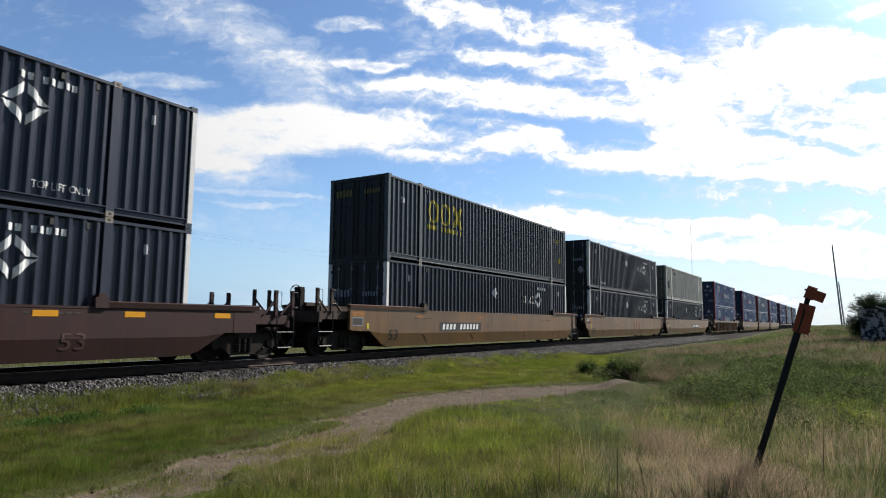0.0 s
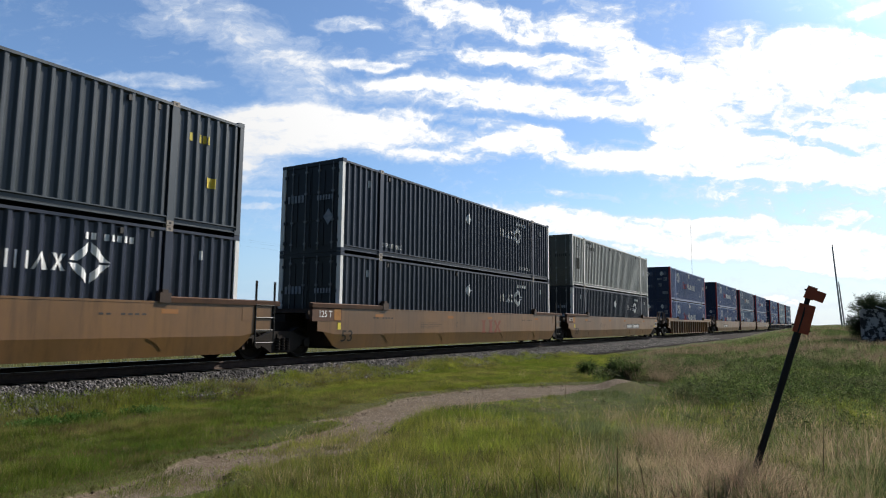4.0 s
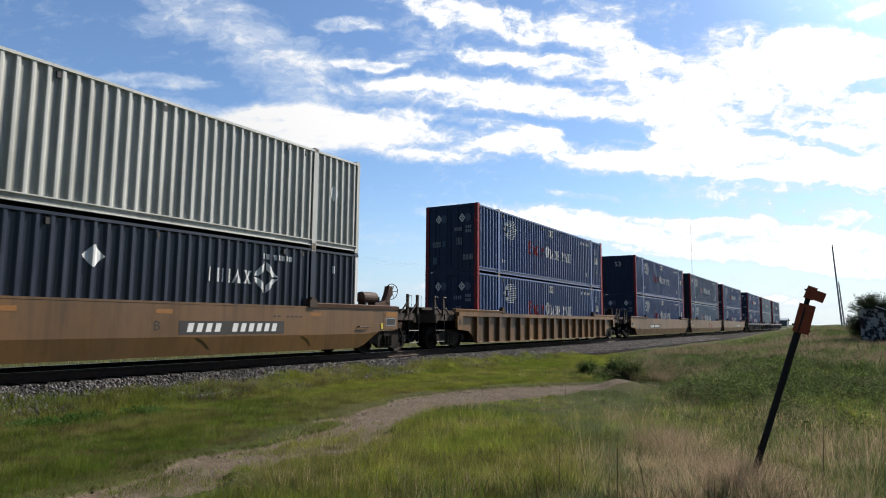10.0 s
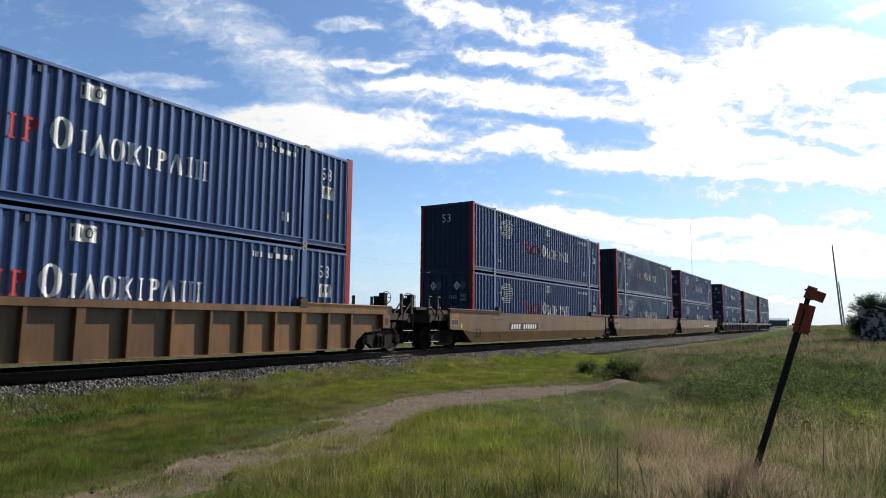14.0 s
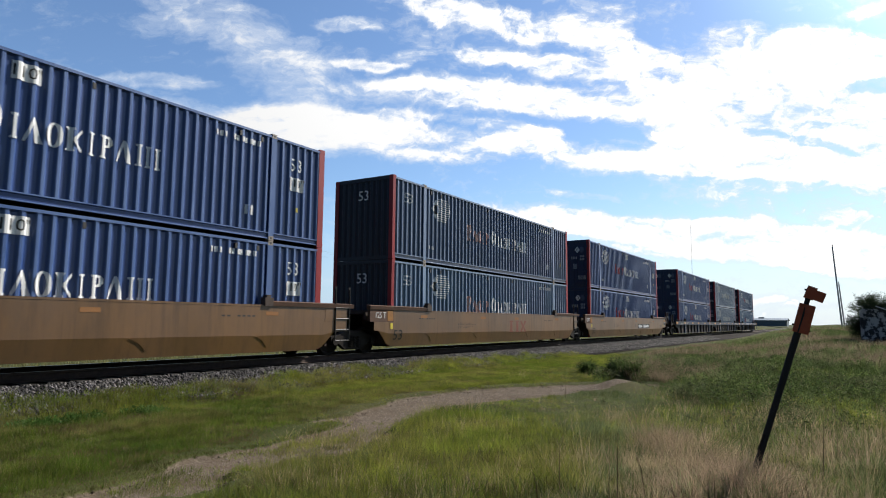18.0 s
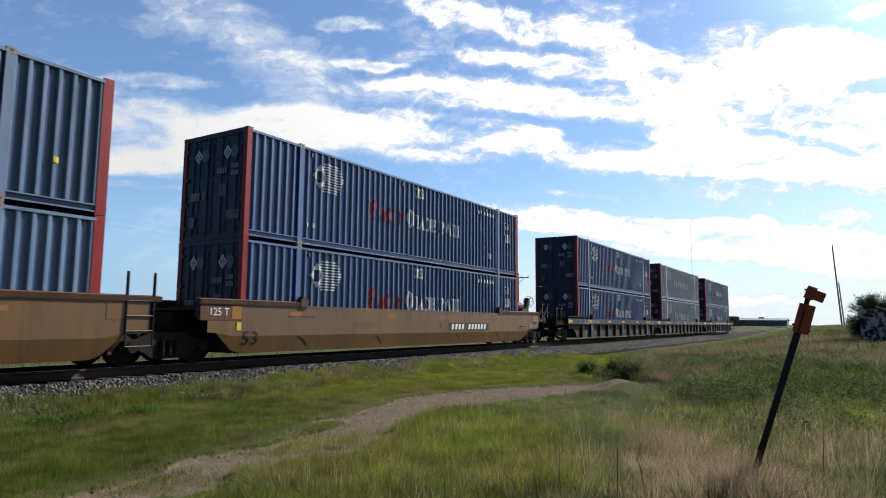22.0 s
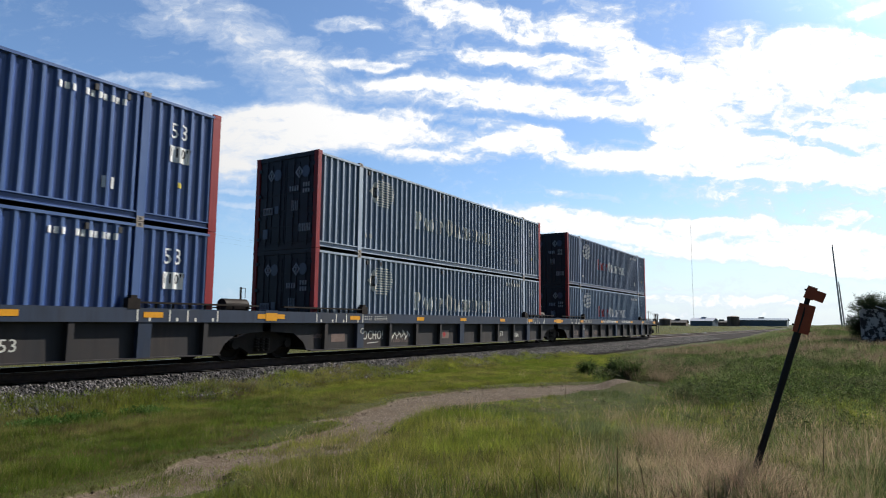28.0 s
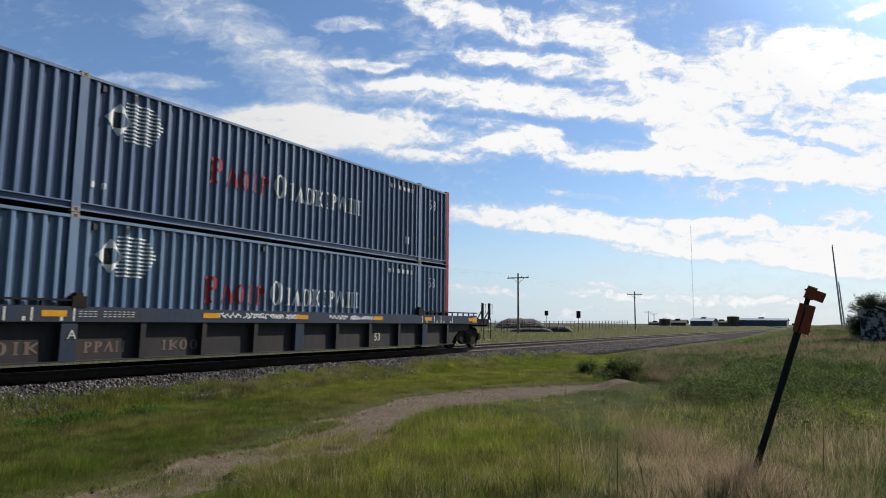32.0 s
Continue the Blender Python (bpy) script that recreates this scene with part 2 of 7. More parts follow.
# ---------------------------------------------------------------- materials
def surface(name, base, other=None, scale=6.0, rough=0.6, metal=0.0, bump=0.1, grime=None, grime_at=(0.5, 0.72), stretch=(1, 1, 1), spec=0.4, fine=8.0, island=0.0, per_object=0.0, specks=0.0, rib_light=None, streaks=0.0, ramp_at=(0.35, 0.7)):
    """Two scales of colour noise, roughness variation and a little relief."""
    m = bpy.data.materials.new(name)
    m.use_nodes = True
    nt = m.node_tree
    b = nt.nodes["Principled BSDF"]
    other = other or tuple(c * 0.7 for c in base)
    tc = nt.nodes.new("ShaderNodeTexCoord").outputs["Object"]
    mp = nt.nodes.new("ShaderNodeMapping")
    mp.inputs["Scale"].default_value = stretch
    nt.links.new(tc, mp.inputs[0])
    n1 = node(nt, "ShaderNodeTexNoise", Scale=scale, Detail=6.0, Roughness=0.6)
    n2 = node(nt, "ShaderNodeTexNoise", Scale=scale * fine, Detail=4.0, Roughness=0.65)
    for n in (n1, n2):
        nt.links.new(mp.outputs[0], n.inputs["Vector"])
    fac = math_node(nt, "MULTIPLY_ADD", n2.outputs["Fac"], 0.35, math_node(nt, "MULTIPLY", n1.outputs["Fac"], 0.72))
    col = ramp(nt, fac, (ramp_at[0], base), (ramp_at[1], other))
    if grime:
        n3 = node(nt, "ShaderNodeTexNoise", Scale=scale * 0.45, Detail=9.0, Roughness=0.72)
        nt.links.new(mp.outputs[0], n3.inputs["Vector"])
        k = ramp(nt, n3.outputs["Fac"], (grime_at[0], (0, 0, 0)), (grime_at[1], (1, 1, 1)))
        col = mix(nt, k, col, grime)
    if streaks:
        # dirty water marks running down the sheet
        ms = nt.nodes.new("ShaderNodeMapping")
        ms.inputs["Scale"].default_value = (5.0, 5.0, 0.35)
        nt.links.new(tc, ms.inputs[0])
        n4 = node(nt, "ShaderNodeTexNoise", Scale=1.0, Detail=7.0, Roughness=0.7)
        nt.links.new(ms.outputs[0], n4.inputs["Vector"])
        k = ramp(nt, n4.outputs["Fac"], (0.48, (0, 0, 0)), (0.74, (streaks, streaks, streaks)))
        col = mix(nt, k, col, tuple(c * 0.3 for c in base))
    if rib_light:
        # sunlight painted as a paler tone on the outermost faces, patchy and worn through
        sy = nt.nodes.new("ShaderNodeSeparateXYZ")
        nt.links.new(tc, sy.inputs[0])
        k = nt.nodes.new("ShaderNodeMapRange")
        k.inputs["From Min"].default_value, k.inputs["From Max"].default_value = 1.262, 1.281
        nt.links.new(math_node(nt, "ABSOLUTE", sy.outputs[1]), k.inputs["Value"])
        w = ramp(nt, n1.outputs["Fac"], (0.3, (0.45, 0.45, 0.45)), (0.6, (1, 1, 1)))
        col = mix(nt, math_node(nt, "MULTIPLY", k.outputs[0], w), col, rib_light)
    if island or per_object:
        if island:
            r = nt.nodes.new("ShaderNodeNewGeometry").outputs["Random Per Island"]
        else:
            r = nt.nodes.new("ShaderNodeObjectInfo").outputs["Random"]
        amt = island or per_object
        if specks:
            r = math_node(nt, "POWER", r, specks)
        hsv = nt.nodes.new("ShaderNodeHueSaturation")
        nt.links.new(math_node(nt, "MULTIPLY_ADD", r, amt * 2, 1 - amt), hsv.inputs["Value"])
        nt.links.new(math_node(nt, "MULTIPLY_ADD", r, -amt * 0.12, 0.5 + amt * 0.06), hsv.inputs["Hue"])
        nt.links.new(col, hsv.inputs["Color"])
        col = hsv.outputs[0]
    nt.links.new(col, b.inputs["Base Color"])
    nt.links.new(math_node(nt, "MULTIPLY_ADD", n1.outputs["Fac"], 0.3, rough - 0.15, clamp=True), b.inputs["Roughness"])
    b.inputs["Metallic"].default_value = metal
    b.inputs["Specular IOR Level"].default_value = spec
    if bump:
        bp = node(nt, "ShaderNodeBump", Strength=bump, Distance=0.02)
        nt.links.new(n2.outputs["Fac"], bp.inputs["Height"])
        nt.links.new(bp.outputs[0], b.inputs["Normal"])
    return m


def leafy(name, base, other, island=0.35, trans=0.55):
    """Thin plant blades: colour by blade, light passing through."""
    m = bpy.data.materials.new(name)
    m.use_nodes = True
    nt = m.node_tree
    nt.nodes.clear()
    r = nt.nodes.new("ShaderNodeNewGeometry").outputs["Random Per Island"]
    tc = nt.nodes.new("ShaderNodeTexCoord").outputs["Object"]
    n1 = node(nt, "ShaderNodeTexNoise", Scale=0.55, Detail=4.0)
    nt.links.new(tc, n1.inputs["Vector"])
    fac = math_node(nt, "MULTIPLY_ADD", r, 0.55, math_node(nt, "MULTIPLY_ADD", n1.outputs["Fac"], 1.6, -0.55), clamp=True)
    col = ramp(nt, fac, (0.1, base), (0.9, other))
    tone = math_node(nt, "MULTIPLY_ADD", math_node(nt, "FRACT", math_node(nt, "MULTIPLY", r, 37.0)), 0.6, 0.55)
    n2 = node(nt, "ShaderNodeTexNoise", Scale=2.6, Detail=3.0)
    nt.links.new(tc, n2.inputs["Vector"])
    tone = math_node(nt, "MULTIPLY", tone, math_node(nt, "MULTIPLY_ADD", n2.outputs["Fac"], 2.4, -0.05))
    vary = nt.nodes.new("ShaderNodeVectorMath")
    vary.operation = "SCALE"
    nt.links.new(col, vary.inputs[0])
    nt.links.new(tone, vary.inputs["Scale"])
    col = vary.outputs[0]
    d = nt.nodes.new("ShaderNodeBsdfDiffuse")
    t = nt.nodes.new("ShaderNodeBsdfTranslucent")
    nt.links.new(col, d.inputs[0])
    nt.links.new(col, t.inputs[0])
    mx = nt.nodes.new("ShaderNodeMixShader")
    mx.inputs[0].default_value = trans
    nt.links.new(d.outputs[0], mx.inputs[1])
    nt.links.new(t.outputs[0], mx.inputs[2])
    g = nt.nodes.new("ShaderNodeBsdfGlossy")
    g.inputs["Roughness"].default_value = 0.5
    sheen = nt.nodes.new("ShaderNodeMixShader")
    sheen.inputs[0].default_value = 0.01
    nt.links.new(mx.outputs[0], sheen.inputs[1])
    nt.links.new(g.outputs[0], sheen.inputs[2])
    o = nt.nodes.new("ShaderNodeOutputMaterial")
    nt.links.new(sheen.outputs[0], o.inputs[0])
    return m


NAVY = surface("navy_paint", (0.003628, 0.006841, 0.01879), (0.005239, 0.009469, 0.02423), 1.2, 0.38, grime=(0.008892, 0.01393, 0.02764), stretch=(1, 1, .35), bump=.03, spec=.65, rib_light=(0.024, 0.031, 0.053))
BLACKISH = surface("charcoal_paint", (0.01037, 0.0172, 0.02367), (0.01555, 0.02381, 0.03063), 1.2, 0.4, grime=(0.01814, 0.02513, 0.02785), stretch=(1, 1, .35), bump=.03, spec=.85, rib_light=(0.048, 0.06, 0.072))
GREY = surface("faded_grey_paint", (0.3214, 0.3319, 0.2999), (0.3856, 0.3856, 0.3535), 1.0, 0.45, grime=(0.1964, 0.1875, 0.1518), stretch=(1, 1, .3), bump=.03, spec=.8, rib_light=(0.58, 0.58, 0.545), streaks=0.6)
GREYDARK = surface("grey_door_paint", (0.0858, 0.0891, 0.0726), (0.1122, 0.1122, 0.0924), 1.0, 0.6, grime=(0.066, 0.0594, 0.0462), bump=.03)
BLUE = surface("blue_paint", (0.00855, 0.0361, 0.1568), (0.01188, 0.04465, 0.1805), 1.0, 0.36, grime=(0.018, 0.045, 0.135), stretch=(1, 1, .3), bump=.03, spec=.85, rib_light=(0.085, 0.15, 0.33), streaks=0.35)
FADED = surface("faded_blue_paint", (0.05049, 0.0904, 0.1594), (0.07722, 0.1205, 0.1905), 1.4, 0.4, grime=(0.101, 0.1406, 0.1944), stretch=(1, 1, .3), bump=.03, spec=.85, rib_light=(0.37, 0.44, 0.53), streaks=0.3)
RED = surface("red_post_paint", (0.2344, 0.009765, 0.01339), (0.279, 0.01674, 0.02009), 2.0, 0.5, bump=.03, streaks=0.5)
WHITE = surface("white_marking", (0.80, 0.80, 0.79), (0.68, 0.69, 0.69), 3.0, 0.6, bump=.02)
FADEWHITE = surface("worn_white_marking", (0.72, 0.70, 0.63), (0.52, 0.52, 0.48), 5.0, 0.65, bump=.02)
# door and end-wall blue, darkened in its colour for the unlit ends
DOORBLUE = surface("shaded_dark_blue_ends", (0.009, 0.014, 0.028), (0.014, 0.02, 0.036), 1.4, 0.5, grime=(0.02, 0.023, 0.029), bump=.03)
DULLED = surface("dull_steel_blue_paint", (0.01683, 0.04021, 0.1075), (0.02431, 0.05143, 0.1263), 1.2, 0.38, grime=(0.035, 0.06, 0.115), stretch=(1, 1, .3), bump=.03, spec=.85, rib_light=(0.15, 0.215, 0.34), streaks=0.4)
# blue and black end paints, their shade likewise put into the colour
DOORNAVY = surface("shaded_blue_ends", (0.008, 0.022, 0.066), (0.011, 0.028, 0.078), 1.4, 0.45, grime=(0.016, 0.026, 0.05), bump=.03)
DOORBLACK = surface("shaded_black_ends", (0.006, 0.009, 0.013), (0.009, 0.012, 0.017), 1.4, 0.5, grime=(0.013, 0.014, 0.015), bump=.03)
FADED2 = surface("dulled_blue_paint", (0.03374, 0.0749, 0.157), (0.05784, 0.1077, 0.1928), 1.4, 0.38, grime=(0.1092, 0.1747, 0.2512), stretch=(1, 1, .3), bump=.03, spec=.85, rib_light=(0.17, 0.255, 0.3825), streaks=0.5)
DIMWHITE = surface("grimy_white_marking", (0.34, 0.374, 0.425), (0.17, 0.204, 0.255), 6.0, 0.7, bump=.02)
DIMYELLOW = surface("grimy_yellow_marking", (0.26, 0.21, 0.06), (0.16, 0.13, 0.05), 6.0, 0.7, bump=.02)
PALERED = surface("pale_red_marking", (0.5, 0.22, 0.18), (0.55, 0.45, 0.42), 3.0, 0.6, bump=.02)
PALERED2 = surface("faded_red_emblem", (0.186, 0.0434, 0.0279), (0.1736, 0.062, 0.0372), 3.0, 0.6, bump=.02)
RUSTMARK = surface("rust_stained_marking", (0.20, 0.14, 0.12), (0.13, 0.085, 0.07), 5.0, 0.7, bump=.02)
LETTERRED = surface("red_marking", (0.38, 0.03, 0.03), (0.3, 0.03, 0.035), 4.0, 0.55, bump=.02)
YELLOW = surface("yellow_marking", (0.62, 0.5, 0.05), (0.5, 0.4, 0.06), 3.0, 0.6, bump=.02)
INK = surface("black_stencil_paint", (0.008, 0.008, 0.008), (0.014, 0.013, 0.012), 3.0, 0.6, bump=.02)
DARKMARK = surface("dark_marking", (0.03, 0.03, 0.032), (0.05, 0.045, 0.04), 3.0, 0.6, bump=.02)
CAST = surface("bare_casting", (0.35, 0.34, 0.32), (0.2, 0.15, 0.11), 8.0, 0.6, bump=.1)
TAN = surface("tan_car_paint", (0.1748, 0.08744, 0.02608), (0.1431, 0.06943, 0.02208), 0.8, 0.42, grime=(0.09919, 0.05411, 0.02345), stretch=(1, 1, .4), bump=.04, spec=.8, grime_at=(0.46, 0.66), streaks=0.75)
TANDARK = surface("rusty_tan_paint", (0.112, 0.0525, 0.028), (0.07, 0.035, 0.021), 2.0, 0.7, grime=(0.042, 0.0245, 0.0175), bump=.08)
OCHRE = surface("ochre_car_paint", (0.2081, 0.1001, 0.02772), (0.1688, 0.0776, 0.02177), 0.8, 0.42, grime=(0.07029, 0.03576, 0.01591), stretch=(1, 1, .4), bump=.04, spec=.8, grime_at=(0.46, 0.66), streaks=0.85)
MAROON = surface("maroon_car_paint", (0.04259, 0.01436, 0.01147), (0.03276, 0.01149, 0.009828), 0.9, 0.6, grime=(0.02293, 0.01117, 0.009173), stretch=(1, 1, .4), bump=.04, grime_at=(0.46, 0.66), streaks=0.6)
SLATE = surface("slate_blue_car_paint", (0.01755, 0.03024, 0.06075), (0.02363, 0.03744, 0.06885), 1.0, 0.55, grime=(0.03375, 0.036, 0.04455), stretch=(1, 1, .4), bump=.04, streaks=0.6)
SLATEDIRT = surface("dirty_slate_panel", (0.01785, 0.01784, 0.02167), (0.02869, 0.02337, 0.02295), 1.3, 0.7, grime=(0.051, 0.0369, 0.0323), stretch=(1, 1, .4), bump=.05, streaks=0.6)
REFLECT = surface("amber_reflector", (0.75, 0.36, 0.02), (0.65, 0.28, 0.02), 6.0, 0.35, bump=.02)
# end brown set darker than the car paint, with the shade between cars in it
ENDDARK = surface("shaded_brown_platform", (0.0585, 0.0338, 0.0221), (0.0364, 0.0234, 0.0169), 3.0, 0.7, grime=(0.016, 0.012, 0.01), bump=.1)
DULLAMBER = surface("weathered_amber_reflector", (0.36, 0.16, 0.03), (0.24, 0.11, 0.03), 6.0, 0.5, bump=.02)
FADEDAMBER = surface("faded_amber_patch", (0.30, 0.125, 0.03), (0.25, 0.12, 0.045), 6.0, 0.6, bump=.02)
STEEL = surface("dark_oily_steel", (0.01436, 0.01197, 0.01053), (0.02633, 0.0201, 0.01677), 5.0, 0.65, 0.2, bump=.15, spec=.15)
RUSTY = surface("rusty_brown_iron", (0.08, 0.04, 0.0256), (0.048, 0.028, 0.0208), 6.0, 0.75, bump=.2)
BRIGHT = surface("polished_tread", (0.45, 0.44, 0.43), (0.32, 0.31, 0.3), 9.0, 0.32, 1.0, bump=.02)
LOCKROD = surface("galvanised_lock_rod", (0.26, 0.27, 0.28), (0.18, 0.19, 0.2), 9.0, 0.45, 0.3, bump=.02)
DARKRED = surface("faint_red_marking", (0.11, 0.055, 0.045), (0.07, 0.035, 0.03), 5.0, 0.65, bump=.02)
GALV = surface("grab_iron", (0.02079, 0.0201, 0.01871), (0.01386, 0.01317, 0.01247), 9.0, 0.5, 0.4, bump=.02)
RAILSIDE = surface("rail_rust", (0.075, 0.045, 0.032), (0.045, 0.03, 0.025), 9.0, 0.8, bump=.1)
TIE = surface("creosoted_wood", (0.01114, 0.00891, 0.00729), (0.02025, 0.01721, 0.01418), 3.0, 0.85, stretch=(3, .4, 3), bump=.4, per_object=.25)
STONE = surface("ballast_stone", (0.034, 0.032, 0.034), (0.135, 0.125, 0.122), 1.4, 0.85, bump=.3, island=.97, specks=2.6)
BALLAST = surface("ballast_bed", (0.01347, 0.01176, 0.01103), (0.03503, 0.0294, 0.02646), 14.0, 0.9, bump=1.0, fine=3, spec=.04)


# ---------------------------------------------------------------- mesh helpers
def box(bm, x0, x1, y0, y1, z0, z1):
    vs = [bm.verts.new(c) for c in ((x0, y0, z0), (x1, y0, z0), (x1, y1, z0), (x0, y1, z0), (x0, y0, z1), (x1, y0, z1), (x1, y1, z1), (x0, y1, z1))]
    for q in ((3, 2, 1, 0), (4, 5, 6, 7), (0, 1, 5, 4), (1, 2, 6, 5), (2, 3, 7, 6), (3, 0, 4, 7)):
        bm.faces.new([vs[i] for i in q])
    return vs


def prism(bm, pts, axis, a, b):
    """Extrudes a closed outline of (p, q) along an axis: x (p=y, q=z), y (p=x, q=z), z (p=x, q=y)."""
    def at(p, q, s):
        return {"x": (s, p, q), "y": (p, s, q), "z": (p, q, s)}[axis]
    lo = [bm.verts.new(at(p, q, a)) for p, q in pts]
    hi = [bm.verts.new(at(p, q, b)) for p, q in pts]
    n = len(pts)
    for i in range(n):
        bm.faces.new((lo[i], lo[(i + 1) % n], hi[(i + 1) % n], hi[i]))
    bm.faces.new(lo[::-1])
    bm.faces.new(hi)
    return lo + hi


def tube(bm, a, b, r, n=8, r2=None):
    """A capped rod from a to b."""
    a, b = Vector(a), Vector(b)
    r2 = r if r2 is None else r2
    q = (b - a).to_track_quat("Z", "Y")
    lo, hi = [], []
    for i in range(n):
        c = Vector((math.cos(i * 2 * math.pi / n), math.sin(i * 2 * math.pi / n), 0))
        lo.append(bm.verts.new(a + q @ (c * r)))
        hi.append(bm.verts.new(b + q @ (c * r2)))
    for i in range(n):
        bm.faces.new((lo[i], lo[(i + 1) % n], hi[(i + 1) % n], hi[i]))
    bm.faces.new(lo[::-1])
    bm.faces.new(hi)


def pipe(bm, pts, r, n=6):
    """One bent rod through all the points."""
    pts = [Vector(p) for p in pts]
    rows = []
    for i, p in enumerate(pts):
        d = (pts[min(i + 1, len(pts) - 1)] - pts[max(i - 1, 0)]).normalized()
        q = d.to_track_quat("Z", "Y")
        rows.append([bm.verts.new(p + q @ Vector((r * math.cos(k * 2 * math.pi / n), r * math.sin(k * 2 * math.pi / n), 0))) for k in range(n)])
    for a, c in zip(rows, rows[1:]):
        for k in range(n):
            bm.faces.new((a[k], a[(k + 1) % n], c[(k + 1) % n], c[k]))
    bm.faces.new(rows[0][::-1])
    bm.faces.new(rows[-1])


def islands(bm):
    """The loose pieces of a bmesh, each as its own bmesh."""
    left, out = set(bm.verts), []
    while left:
        seed = [left.pop()]
        group = set(seed)
        while seed:
            v = seed.pop()
            for e in v.link_edges:
                o = e.other_vert(v)
                if o not in group:
                    group.add(o)
                    left.discard(o)
                    seed.append(o)
        nb = bmesh.new()
        m = {v: nb.verts.new(v.co) for v in group}
        for f in {f for v in group for f in v.link_faces}:
            nb.faces.new([m[v] for v in f.verts])
        out.append(nb)
    return out


def ring(bm, c, r, t, n=20):
    """A hand-wheel rim about the x axis."""
    pts = [(c[0], c[1] + r * math.cos(i * 2 * math.pi / n), c[2] + r * math.sin(i * 2 * math.pi / n)) for i in range(n)]
    for i in range(n):
        tube(bm, pts[i], pts[(i + 1) % n], t, 5)


def lathe(bm, prof, n=28, c=(0, 0, 0)):
    """Turns (radius, y) points about the y axis through c."""
    rows = []
    for r, y in prof:
        rows.append([bm.verts.new((c[0] + r * math.cos(i * 2 * math.pi / n), c[1] + y, c[2] + r * math.sin(i * 2 * math.pi / n))) for i in range(n)])
    for p, q in zip(rows, rows[1:]):
        for i in range(n):
            bm.faces.new((p[i], p[(i + 1) % n], q[(i + 1) % n], q[i]))
    for p in (rows[0], rows[-1]):
        bm.faces.new(p)


def link(name, bm, material, bevel=0.0, smooth=False):
    if bevel:
        sharp = [e for e in bm.edges if len(e.link_faces) == 2 and e.calc_face_angle(0) > 0.7]
        bmesh.ops.bevel(bm, geom=sharp, offset=bevel, segments=1, affect="EDGES", clamp_overlap=True)
    bmesh.ops.recalc_face_normals(bm, faces=bm.faces)
    me = bpy.data.meshes.new(name)
    bm.to_mesh(me)
    bm.free()
    me.materials.append(material)
    if smooth:
        me.shade_smooth()
    return me


def part(name, bm, material, parent, label="", bevel=0.0, smooth=False, kind=""):
    ob = new(name, link(name, bm, material, bevel, smooth))
    ob.parent = parent
    return tagged(ob, label, kind=kind)


def B():
    return bmesh.new()


def mesh_np(name, verts, tris, material):
    me = bpy.data.meshes.new(name)
    me.vertices.add(len(verts))
    me.vertices.foreach_set("co", np.asarray(verts, np.float32).ravel())
    t = np.asarray(tris, np.int32)
    me.loops.add(t.size)
    me.loops.foreach_set("vertex_index", t.ravel())
    me.polygons.add(len(t))
    me.polygons.foreach_set("loop_start", np.arange(0, t.size, 3, dtype=np.int32))
    me.polygons.foreach_set("loop_total", np.full(len(t), 3, np.int32))
    me.update(calc_edges=True)
    me.materials.append(material)
    return me


# ---------------------------------------------------------------- containers
LEN, HIGH, WIDE = 16.154, 2.896, 2.591
POST = 1.981
PITCH, DEEP = 0.2785, 0.056
# one fold of the side sheet: place along the pitch, depth
FOLD = [(0.0, 0.16), (0.045, 0.0), (0.235, 0.0), (0.28, 0.16), (0.43, 1.0), (0.83, 1.0), (1.0, 0.16)]


def corrugation(x):
    """Depth of the side panel behind its outer face at x."""
    u = (x % PITCH) / PITCH
    for (a, p), (b, q) in zip(FOLD, FOLD[1:]):
        if u <= b:
            return DEEP * (p + (q - p) * (u - a) / (b - a))
    return DEEP * FOLD[-1][1]


def breaks(x0, x1):
    """The fold lines of the corrugation between x0 and x1."""
    k = math.floor(x0 / PITCH)
    out = []
    while k * PITCH < x1:
        out += [k * PITCH + PITCH * u for u, _ in FOLD[:-1]]
        k += 1
    return [x for x in out if x0 + 0.004 < x < x1 - 0.004]


def corrugated(bm, x0, x1, z0, z1, y, sign):
    """A folded steel sheet in the plane y; sign points outwards. Ends of the folds are closed by a slope."""
    xs = [x0, *breaks(x0, x1), x1]
    rows = []
    for z, k in ((z0, 1.0), (z1 - 0.06, 1.0), (z1, 0.0)):
        rows.append([bm.verts.new((x, y - sign * corrugation(x) * k, z)) for x in xs])
    for a, b in zip(rows, rows[1:]):
        for i in range(len(xs) - 1):
            bm.faces.new((a[i], a[i + 1], b[i + 1], b[i]))


def fold_onto(bm, sign, y, lift=0.004):
    """Lays a flat marking (in x, z) onto the folded side."""
    xs = [v.co.x for v in bm.verts]
    for x in breaks(min(xs), max(xs)):
        bmesh.ops.bisect_plane(bm, geom=[*bm.verts, *bm.edges, *bm.faces], plane_co=(x, 0, 0), plane_no=(1, 0, 0))
    for v in bm.verts:
        v.co.y = y + sign * (lift - corrugation(v.co.x))


def quad(bm, *pts):
    bm.faces.new([bm.verts.new((x, 0, z)) for x, z in pts])


def rect(bm, x0, x1, z0, z1):
    quad(bm, (x0, z0), (x1, z0), (x1, z1), (x0, z1))


